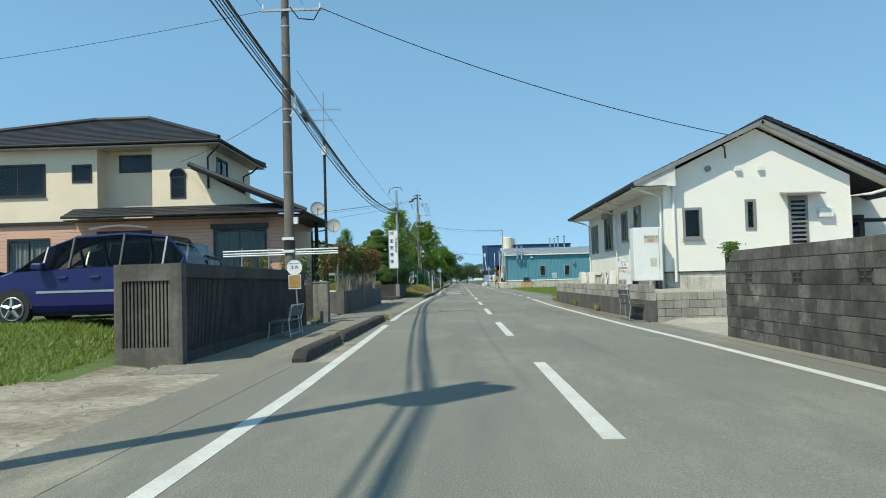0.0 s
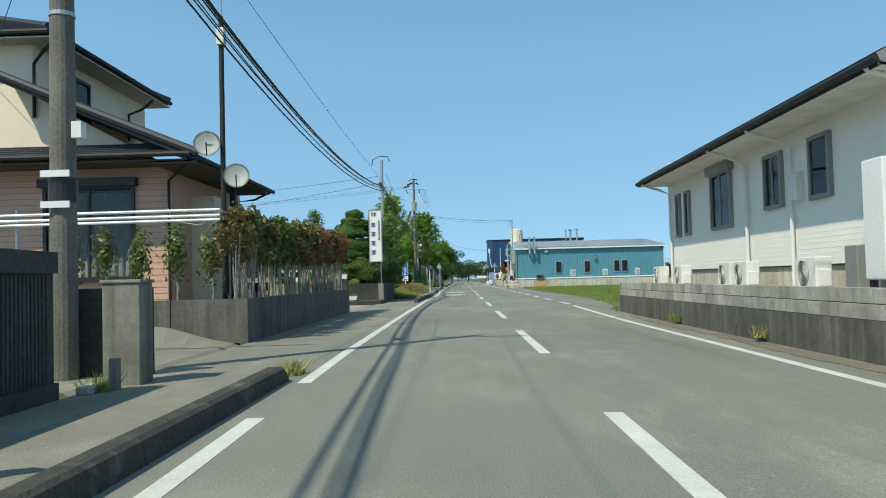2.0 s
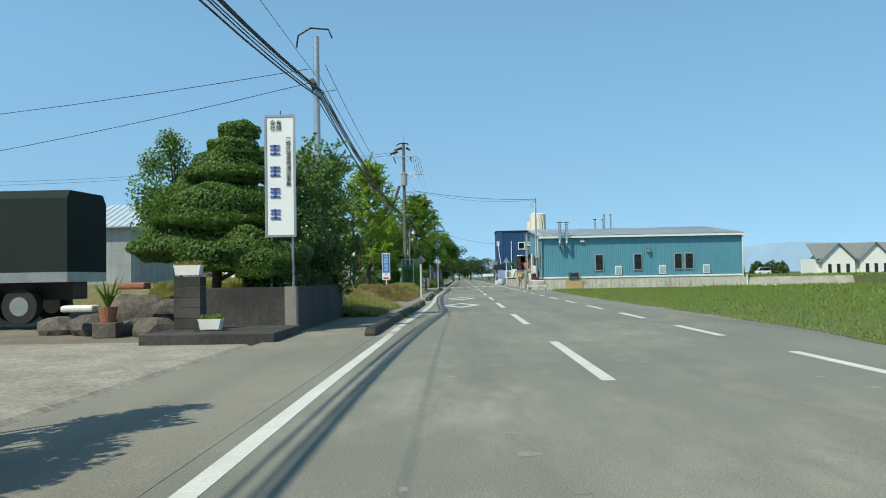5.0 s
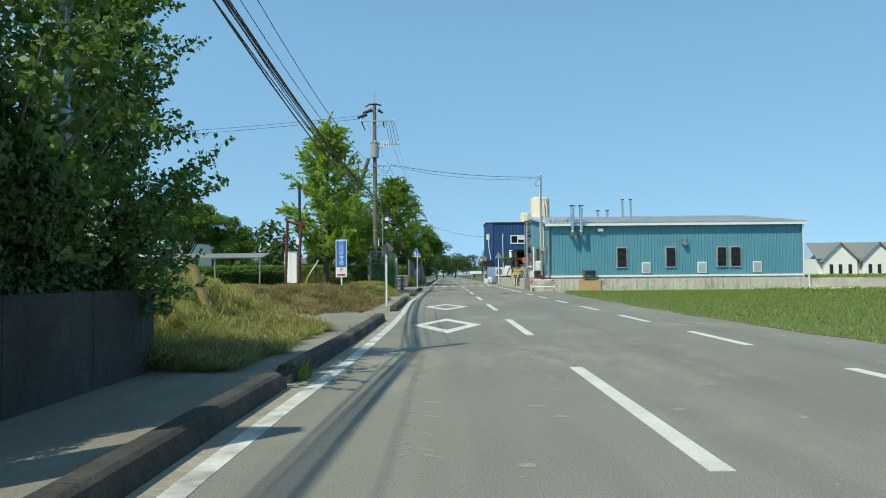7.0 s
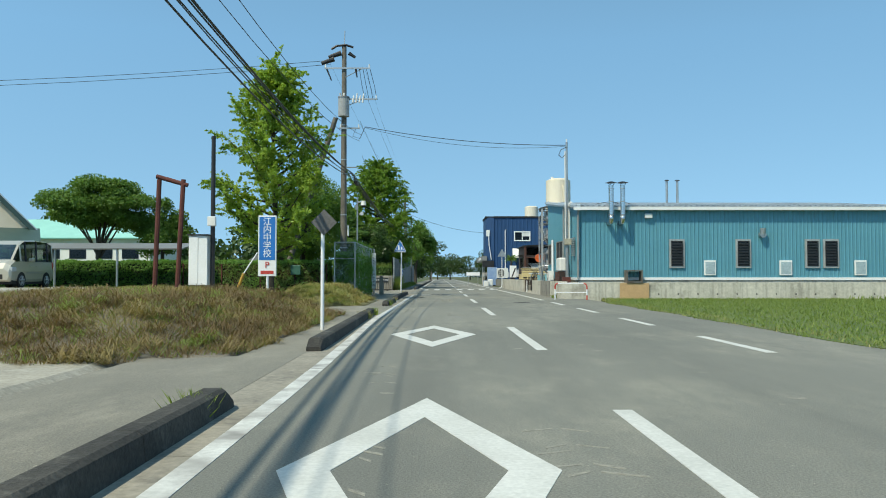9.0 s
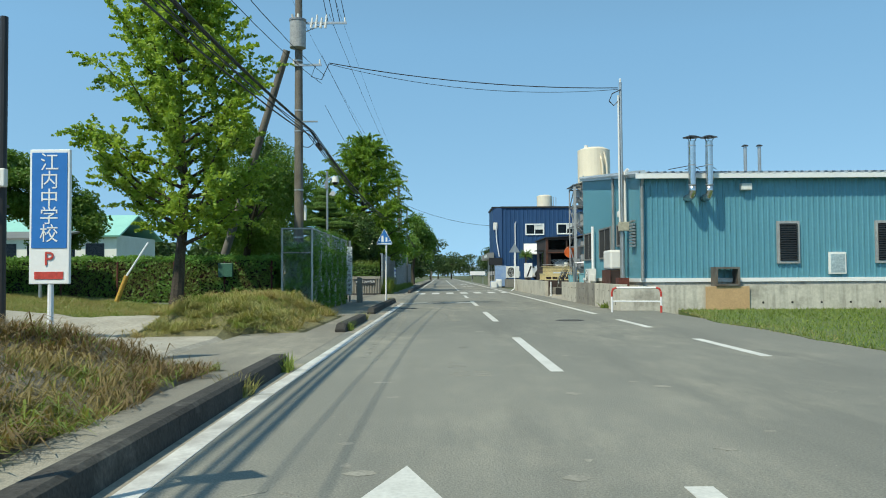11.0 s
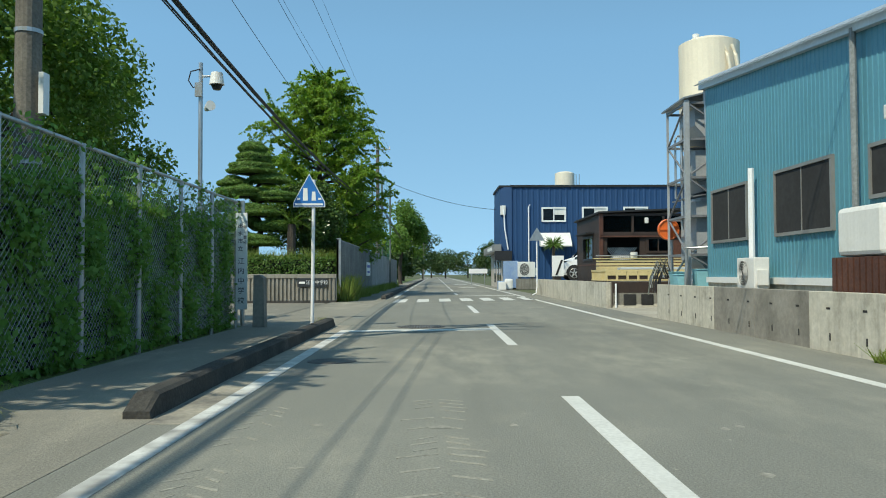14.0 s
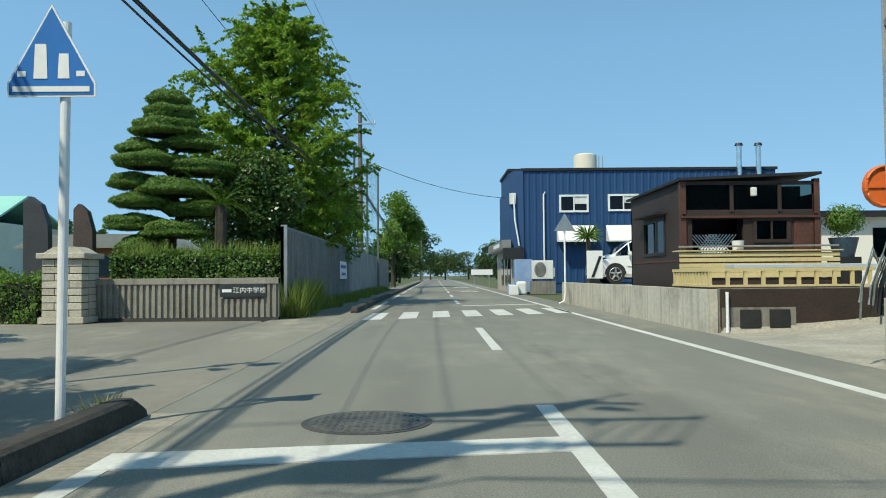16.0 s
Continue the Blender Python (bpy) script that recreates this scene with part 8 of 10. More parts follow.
for a, b, s, r in (((-5.6, 24.3, 7.45), (-5.45, 59.8, 6.78), 0.2, 0.007), ((-4.8, 4.0, 8.6), (-5.35, 24.2, 9.4), 0.25, 0.006), ((-6.0, 4.0, 8.6), (-6.6, 24.2, 9.4), 0.25, 0.006),
                   ((-5.5, 59.8, 7.05), (-5.3, 103.9, 7.62), 1.3, 0.009), ((-5.2, 59.8, 7.1), (-5.2, 103.9, 7.9), 1.25, 0.009),
                   ((-5.2, 103.9, 6.9), (-4.8, 149.9, 6.9), 0.9, 0.007), ((-5.3, 103.9, 8.6), (-4.6, 149.9, 8.2), 0.6, 0.007), ((-5.05, 103.9, 10.0), (-4.3, 149.9, 9.6), 0.6, 0.007),
                   ((-5.05, 103.9, 11.1), (-4.3, 149.9, 9.9), 0.7, 0.005), ((-6.8, 103.9, 11.5), (-5.2, 149.9, 9.95), 0.7, 0.005),
                   ((-5.05, 103.85, 8.32), (4.75, 104.0, 7.45), 0.24, 0.016), ((-5.05, 103.85, 8.28), (4.75, 104.0, 7.4), 0.42, 0.009),
                   ((-4.85, 24.2, 9.3), (7.66, 25.9, 5.4), 0.35, 0.014), ((-5.95, 24.4, 6.5), (-12.4, 33.5, 6.3), 0.15, 0.008),
                   ((-4.3, 149.9, 7.5), (3.5, 154.0, 5.9), 0.35, 0.016), ((-6.6, 24.3, 9.3), (-30.0, 30.0, 9.0), 0.4, 0.008),
                   ((-6.8, 103.9, 11.6), (-60.0, 96.0, 9.5), 1.2, 0.012), ((-6.8, 103.9, 11.4), (-60.0, 96.0, 9.2), 1.2, 0.012),
                   ((-5.65, 59.8, 6.6), (-40.0, 72.0, 5.0), 0.6, 0.01), ((-5.65, 59.8, 7.0), (-40.0, 66.0, 6.3), 0.6, 0.01)):
    cable(a, b, s, r)
for a, b in (((-5.70, 25.6, 6.42), (-5.68, 26.15, 6.36)), ((-5.66, 105.3, 5.78), (-5.64, 105.9, 5.74))):
    c = thing("cable_closure", a, "black splice closure hanging on the overhead cables", "cable closure", "splice closures")
    part("barrel", tube(a, b, 0.085, n=12), cable_mat, c)
    part("hanger", tube(Vector(a).lerp(Vector(b), 0.5), Vector(a).lerp(Vector(b), 0.5) + Vector((0, 0, 0.22)), 0.012, n=5), steel, c)

# ---- signs along the footway ----
s = thing("parking_sign", (-6.1, 86.8, 0.5), "upright blue and white parking sign on a white post", "sign")
part("post", tube((-6.1, 86.84, 0.3), (-6.1, 86.84, 1.1), 0.035), white_bar, s)
part("board", box(-6.35, -5.86, 86.8, 86.86, 1.03, 2.68, bevel=0.008), sign_white, s)
part("blue_panel", box(-6.32, -5.89, 86.792, 86.799, 1.47, 2.64), sign_blue, s)
lettering("江\n内\n中\n学\n校", 0.235, (-6.105, 86.79, 2.07), (90, 0, 0), sign_white, s, spacing=0.93)
lettering("P", 0.24, (-6.105, 86.79, 1.33), (90, 0, 0), ink_red, s)
part("red_band", box(-6.28, -5.93, 86.792, 86.799, 1.09, 1.18), ink_red, s)
s = thing("diamond_road_sign", (-3.65, 80.3, 0.0), "back of a grey diamond road sign on a white post", "road sign")
part("post", tube((-3.65, 80.3, 0.0), (-3.65, 80.3, 1.95), 0.035), white_bar, s)
part("plate", prism([(-3.87, 2.05), (-3.62, 1.80), (-3.37, 2.05), (-3.62, 2.30)], "y", 80.25, 80.265), sign_back, s)
s = thing("crossing_sign", (-3.590, 110.200, 0.1), "blue five-sided pedestrian crossing sign on a white post", "road sign")
part("post", tube((-3.590, 110.200, 0.05), (-3.560, 110.200, 2.95), 0.035, n=14), white_bar, s)
part("plate", prism([(-3.960, 2.40), (-3.330, 2.40), (-3.330, 2.50), (-3.645, 3.07), (-3.960, 2.50)], "y", 110.150, 110.162), sign_white, s)
part("blue_face", prism([(-3.945, 2.415), (-3.345, 2.415), (-3.345, 2.497), (-3.645, 3.045), (-3.945, 2.497)], "y", 110.146, 110.149), sign_blue, s)
part("white_bar", box(-3.920, -3.370, 110.142, 110.145, 2.435, 2.475), sign_white, s)
for x, w, z1, hr in ((-3.720, 0.05, 2.78, 0.035), (-3.555, 0.042, 2.71, 0.032)):   # the figures on the plate, as plain shapes
    bm = prism([(x - w, 2.53), (x + w, 2.53), (x + w * 0.8, z1), (x - w * 0.8, z1)], "y", 110.142, 110.145)
    part("white_shape", bm, sign_white, s)
for x in (-3.885, -3.465):
    part("white_dash", box(x, x + 0.06, 110.142, 110.145, 2.545, 2.585), sign_white, s)
part("clamp", box(-3.610, -3.520, 110.160, 110.210, 2.55, 2.62), steel, s)

# rusty frame, locker, slim pole
s = thing("steel_goal_frame", (-7.5, 83.0, 0.5), "rusty red steel goal-shaped frame standing in the grass", "steel frame")
for x0, x1 in ((-7.81, -7.72), (-7.31, -7.18)):
    part("post", pipe([(x0, 83.0, 0.4), (x1, 83.0, 3.2)], 0.055, 8), rust, s)
part("top_bar", tube((-7.78, 83.0, 3.27), (-7.08, 83.0, 3.07), 0.05), rust, s)
c = thing("white_locker", (-8.9, 90.0, 0.6), "tall white steel locker standing beside a pole", "cabinet")
part("body", box(-9.24, -8.66, 90.0, 90.5, 0.75, 2.3, bevel=0.01), white_paint, c)
part("door", box(-9.22, -8.95, 89.985, 90.0, 0.8, 2.25), white_paint, c)
part("legs", box(-9.2, -8.7, 90.05, 90.45, 0.5, 0.75), dark_frame, c)
part("roof", box(-9.28, -8.62, 89.95, 90.55, 2.3, 2.34), dark_frame, c)
p = thing("slim_pole", (-8.55, 90.2, 0.6), "slim dark steel pole with a small white box", "pole")
part("shaft", tube((-8.55, 90.2, 0.4), (-8.55, 90.2, 5.45), 0.075, 0.065), dark_frame, p)
part("box", box(-8.68, -8.42, 90.02, 90.14, 2.6, 2.9, bevel=0.02), white_plastic, p)
g = thing("yellow_barrier", (-9.2, 97.5, 0.5), "raised yellow and white barrier pole", "barrier")
part("arm", tube((-9.6, 97.5, 0.5), (-9.35, 97.5, 1.15), 0.06), yellow_guard, g)
part("tip", tube((-9.35, 97.5, 1.15), (-8.8, 97.5, 2.0), 0.025), white_bar, g)
g = thing("orange_bollard", (-5.85, 100.9, 0.0), "small orange-yellow hoop bollard", "bollard")
part("hoop", pipe([(-6.0, 100.9, 0.0), (-6.0, 100.9, 0.42), (-5.93, 100.9, 0.5), (-5.86, 100.9, 0.42), (-5.86, 100.9, 0.0)], 0.03, 8), yellow_guard, g)
g = thing("stake", (-5.32, 64.7, 0.25), "leaning yellowed timber stake in the grass bank", "stake")
part("pole", tube((-5.32, 64.7, 0.25), (-5.66, 64.6, 1.38), 0.075), timber_stake, g)


# ---- fences ----
def chain_link(u0, u1, z0, z1, axis, at, pitch=0.075):
    """Diagonal wires both ways, cut at the frame."""
    bm = bmesh.new()
    w, hgt = u1 - u0, z1 - z0
    k = -hgt
    while k < w:
        a, b = max(0.0, k), min(w, k + hgt)
        if b - a > 0.02:
            for s in (0, 1):
                za, zb = a - k, b - k
                if s:
                    za, zb = hgt - za, hgt - zb
                pa, pb = (u0 + a, z0 + za), (u0 + b, z0 + zb)
                q = [(pa[0], at, pa[1]), (pb[0], at, pb[1])] if axis == "y" else [(at, pa[0], pa[1]), (at, pb[0], pb[1])]
                tube(q[0], q[1], 0.0028, n=3, bm=bm, caps=False)
        k += pitch
    return bm


f = thing("chain_link_fence", (-5.3, 106.5, 0.0), "tall grey chain-link fence overgrown with green climbers", "fence")
ys_f = [101.9 + 1.84 * i for i in range(6)]
for y in ys_f:
    part("post", tube((-5.32, y, -0.05), (-5.32, y, 2.62), 0.035), steel, f)
part("post", tube((-6.25, 101.9, -0.05), (-6.25, 101.9, 2.62), 0.035), steel, f)
part("top_rail", tube((-6.25, 101.9, 2.6), (-5.32, 101.9, 2.6), 0.025), steel, f)
part("top_rail", tube((-5.32, 101.9, 2.6), (-5.32, ys_f[-1], 2.6), 0.025), steel, f)
part("mid_rail", tube((-6.25, 101.9, 1.85), (-5.32, 101.9, 1.85), 0.018), steel, f)
part("mesh", chain_link(-6.25, -5.32, 0.1, 2.6, "y", 101.9), steel, f)
for a, b in zip(ys_f, ys_f[1:]):
    part("mesh", chain_link(a, b, 0.1, 2.6, "x", -5.32, 0.085), steel, f)
s = thing("school_name_board", (-5.19, 111.04, 0.3), "long white upright name board with black writing on a fence post", "sign board")
part("board", box(-5.31, -5.075, 111.03, 111.06, 0.34, 2.36, bevel=0.004), sign_white, s)
part("post", tube((-5.19, 111.12, 0.0), (-5.19, 111.12, 2.62), 0.045), steel, s)
lettering("出\n水\n市\n立", 0.11, (-5.215, 111.026, 1.84), (90, 0, 0), ink_black, s, spacing=1.45)
lettering("江\n内\n中\n学\n校", 0.145, (-5.20, 111.026, 0.93), (90, 0, 0), ink_black, s, spacing=1.42)
lettering("小\n中\n一\n貫\n校", 0.08, (-5.12, 111.026, 1.95), (90, 0, 0), ink_black, s, spacing=1.35)
solid("gate_stub_pillar", prism([(-4.84, -0.05), (-4.60, -0.05), (-4.62, 1.0), (-4.70, 1.06), (-4.82, 1.06)], "y", 110.50, 110.78), concrete, "short dark concrete gate pillar at the end of the fence", "gate pillar")
f = thing("low_wire_fence", (-10.0, 102.6, 0.3), "low rusty wire fence in front of a hedge", "fence")
for x in (-6.7, -8.2, -9.8, -11.6, -13.4):
    part("post", tube((x, 102.5, 0.0), (x, 102.5, 1.62), 0.03), rust, f)
part("mesh", chain_link(-13.4, -6.7, 0.4, 1.6, "y", 102.5, 0.10), rust, f)
solid("green_box", box(-8.35, -7.9, 102.3, 102.46, 1.1, 1.55, bevel=0.02), green_box_mat, "small green metal box fixed on the wire fence", "box")

# security camera pole
p = thing("camera_pole", (-6.2, 111.500, 0.0), "steel pole with a domed security camera and a loudspeaker", "camera pole")
part("shaft", tube((-6.2, 111.500, 0.0), (-6.2, 111.500, 5.65), 0.05, 0.045), steel, p)
part("arm", tube((-6.2, 111.500, 5.35), (-5.85, 111.450, 5.35), 0.025), steel, p)
d = part("camera_housing", tube((-5.84, 111.450, 5.16), (-5.84, 111.450, 5.42), 0.16, 0.12, 18), white_plastic, p)
part("dome", tube((-5.84, 111.450, 5.05), (-5.84, 111.450, 5.16), 0.08, 0.13, 18), dark_frame, d)
part("loudspeaker", tube((-6.05, 111.400, 4.62), (-5.9, 111.200, 4.66), 0.05, 0.11, 14), white_plastic, p)
part("junction", box(-6.3, -6.15, 111.400, 111.480, 4.9, 5.2), steel, p)
part("cable_loop", pipe([(-6.2, 111.450, 5.5), (-6.4, 111.450, 5.45), (-6.45, 111.450, 5.25), (-6.35, 111.450, 5.1), (-6.2, 111.450, 5.15)], 0.015, 5), cable_mat, p)

# ---- school gate ----
w = thing("ribbed_gate_wall", (-7.3, 125.150, 0.0), "low grey concrete gate wall with upright ribs and a name plate", "wall")
part("backing", box(-9.6, -4.93, 125.110, 125.300, -0.05, 1.07), concrete_rib, w)
part("coping", box(-9.6, -4.93, 125.030, 125.310, 0.93, 1.09, bevel=0.01), concrete_rib, w)
part("plinth", box(-9.6, -4.93, 125.050, 125.300, -0.05, 0.08), concrete_dark, w)
rib_me = None
for i in range(30):
    x = -9.58 + i * 0.155
    if rib_me is None:
        o = part("rib", prism([(x, 125.115), (x + 0.02, 125.050), (x + 0.09, 125.050), (x + 0.11, 125.115)], "z", 0.08, 0.93), concrete_rib, w)
        rib_me, rib_x = o.data, x
    elif not (-6.5 < x < -5.3):
        o = new("rib", rib_me)
        o.parent, o.location = w, (x - rib_x, 0, 0)
    else:
        part("rib", prism([(x, 125.115), (x + 0.02, 125.050), (x + 0.09, 125.050), (x + 0.11, 125.115)], "z", 0.08, 0.55), concrete_rib, w)
pl = part("name_plate", box(-6.42, -5.27, 125.010, 125.050, 0.60, 0.94, bevel=0.008), plate_dark, w)
lettering("江内中学校", 0.17, (-5.66, 125.006, 0.76), (90, 0, 0), sign_white, pl)
part("small_bars", box(-6.36, -6.12, 125.003, 125.008, 0.72, 0.8), sign_white, pl)
g = thing("brick_gate_pillar", (-10.1, 124.750, 0.0), "beige stone-block gate pillar with a stepped cap", "gate pillar")
part("core", box(-10.56, -9.64, 124.300, 125.200, 0.0, 1.6), block_dark, g)
for r in range(8):
    z = 0.16 + r * 0.18
    cuts = (-10.6, -10.28, -9.6) if r % 2 else (-10.6, -9.92, -9.6)
    for a, b in zip(cuts, cuts[1:]):
        part("block", box(a + 0.010, b - 0.010, 124.250, 124.650, z, z + 0.160, bevel=0.008), pillar_stone, g)
    for a, b in (((124.650, 125.250)), ):
        part("block", box(-10.6, -9.6, a + 0.01, b, z, z + 0.168, bevel=0.008), pillar_stone, g)
part("base", box(-10.66, -9.54, 124.190, 125.290, 0.0, 0.155, bevel=0.01), pillar_stone, g)
part("cap", box(-10.7, -9.5, 124.150, 125.350, 1.6, 1.74, bevel=0.02), pillar_stone, g)
part("cap_top", prism([(-10.62, 1.74), (-9.58, 1.74), (-9.85, 1.90), (-10.35, 1.90)], "y", 124.350, 125.150), pillar_stone, g)
for i, (x, top, wd) in enumerate(((-13.6, 3.75, 0.8), (-12.1, 3.5, 0.62))):
    bm = prism([(x - wd / 2, 0.0), (x + wd / 2, 0.0), (x + wd / 2 * 0.95, top * 0.75), (x + wd * 0.2, top * 0.93), (x - wd * 0.25, top), (x - wd / 2, top * 0.95)], "y", 130.0, 130.3)
    s = solid("standing_stone", bm, slate if i == 0 else rock_red, "tall dark upright memorial stone behind the gate", "standing stone", "memorial stones")
g = thing("hoop_barrier", (-11.2, 121.5, 0.0), "low steel hoop barrier at the gate", "barrier")
part("hoop", pipe([(-11.4, 121.5, 0.0), (-11.4, 121.5, 0.55), (-11.3, 121.5, 0.65), (-10.8, 121.5, 0.65), (-10.7, 121.5, 0.55), (-10.7, 121.5, 0.0)], 0.03, 8), steel, g)

# sheet-metal fence past the gate
f = thing("sheet_metal_fence", (-4.95, 150.0, 0.0), "tall weathered grey-green sheet-metal fence along the road", "fence")
for i in range(24):
    y0 = 125.9 + i * 2.0
    part("panel", corrugated("x", -4.92, y0, y0 + 1.99, 0.1, 2.42, 1, 0.2, 0.03), sheet_dark if i < 8 else sheet_pale, f)
    part("post", box(-5.02, -4.94, y0 - 0.04, y0 + 0.04, 0.0, 2.46), grey_steel, f)
part("top_rail", box(-5.0, -4.9, 125.9, 173.9, 2.40, 2.46), grey_steel, f)
part("end_strip", box(-5.02, -4.85, 125.86, 125.9, 0.0, 2.5), steel, f)
s = thing("fence_notice", (-4.85, 139.0, 1.0), "white notice board with blue writing on the metal fence", "notice board")
part("board", box(-4.86, -4.84, 137.8, 140.3, 1.0, 1.75), sign_white, s)
part("writing_bar", box(-4.838, -4.834, 138.0, 140.1, 1.45, 1.6), ink_blue, s)
part("writing_bar", box(-4.838, -4.834, 138.3, 139.8, 1.15, 1.27), ink_blue, s)
n_ = thing("ball_net", (-5.9, 152.0, 0.0), "tall green ball-stop net hung on steel poles", "net")
for i, y in enumerate((146.5, 150.5, 154.5, 158.5)):
    part("pole", tube((-5.9 + 0.4 * i, y, 0.0), (-5.9 + 0.4 * i, y, 8.6 - 0.15 * i), 0.07), net_pole, n_)
bm = bmesh.new()
for i in range(40):
    y = 146.5 + 0.3 * i
    x = -5.9 + 0.1 * (y - 146.5)
    tube((x, y, 2.2), (x, y, 8.4), 0.006, n=3, bm=bm, caps=False)
for k in range(21):
    z = 2.3 + 0.3 * k
    tube((-5.9, 146.5, z), (-4.7, 158.5, z), 0.006, n=3, bm=bm, caps=False)
part("net", bm, net_mat, n_, "green netting")

# ---- school buildings and lot ----
b = thing("school_building", (-60.0, 185.0, 0.0), "long white school building with a mint green metal roof", "building")
part("wall", box(-95.0, -43.4, 181.0, 195.0, 0.0, 6.7), school_wall, b)
for i in range(13):
    part("window", box(-93.0 + i * 3.8, -90.6 + i * 3.8, 180.94, 181.0, 3.6, 5.6), glass_dark, b)
roof_plane([(-96.0, 180.0, 6.6), (-42.6, 180.0, 6.6), (-43.2, 188.0, 9.8), (-96.0, 188.0, 9.8)], 0.2, 0, b, material=mint_roof)
roof_plane([(-96.0, 196.0, 6.6), (-42.6, 196.0, 6.6), (-43.2, 188.0, 9.8), (-96.0, 188.0, 9.8)], 0.2, 0, b, material=mint_roof)
b = thing("gabled_hall", (-33.0, 118.0, 0.4), "cream gabled hall with a green-edged metal roof and a porch", "building")
part("wall", prism([(-40.0, 0.0), (-28.9, 0.0), (-28.9, 4.1), (-33.0, 8.5), (-40.0, 4.4)], "y", 118.3, 127.8), cream, b)
roof_plane([(-28.45, 118.0, 4.15), (-28.45, 128.2, 4.15), (-33.0, 128.2, 8.95), (-33.0, 118.0, 8.95)], 0.14, 0, b, material=roof_metal)
roof_plane([(-40.5, 118.0, 4.35), (-40.5, 128.2, 4.35), (-33.0, 128.2, 8.95), (-33.0, 118.0, 8.95)], 0.14, 0, b, material=roof_metal)
for xa, za in ((-28.4, 3.98), (-40.55, 4.2)):
    part("verge_board", slab([(xa, 117.94, za), (xa, 118.02, za), (-33.0, 118.02, 8.82), (-33.0, 117.94, 8.82)], 0.3), green_trim, b)
roof_plane([(-40.0, 115.5, 3.35), (-28.4, 115.5, 3.35), (-28.4, 118.3, 4.35), (-40.0, 118.3, 4.35)], 0.12, 0, b, name="porch_roof", material=green_trim)
for k in range(4):
    part("porch_post", tube((-39.6 + k * 3.6, 115.8, 0.2), (-39.6 + k * 3.6, 115.8, 3.4), 0.09), school_wall, b)
part("porch_door", box(-36.0, -33.6, 118.24, 118.32, 0.4, 2.7), dark_frame, b)
part("ridge_cap", tube((-33.0, 117.96, 8.98), (-33.0, 128.2, 8.98), 0.10), roof_metal, b)
b.rotation_euler = (0, 0, radians(28))
b = thing("covered_walkway", (-18.0, 101.0, 0.6), "long low covered walkway with a grey corrugated roof", "walkway")
part("roof", slab([(-24.0, 99.6, 2.25), (-12.5, 99.6, 2.25), (-12.5, 101.8, 2.55), (-24.0, 101.8, 2.55)], 0.06), grey_frame, b)
for i in range(5):
    part("post", tube((-23.5 + i * 2.7, 99.8, 0.4), (-23.5 + i * 2.7, 99.8, 2.25), 0.05), steel, b)
b = thing("tan_house", (-16.0, 140.0, 0.5), "small far house with a tan wall and grey roof", "house")
part("wall", box(-19.0, -13.0, 140.0, 145.0, 0.0, 2.5), terracotta, b)
part("window", box(-18.0, -14.5, 139.95, 140.0, 1.2, 2.1), glass_dark, b)
part("roof", prism([(-19.4, 2.45), (-12.6, 2.45), (-13.6, 3.05), (-18.4, 3.05)], "y", 139.6, 145.4), grey_frame, b)
car("beige_van", "beige kei-class van parked on the school lot", VAN, car_beige, (-17.6, 95.5, 0.58), 272, 0.28)
car("dark_red_car", "dark red hatchback parked beside the van", HATCH, car_red, (-20.7, 95.9, 0.60), 270, 0.29)


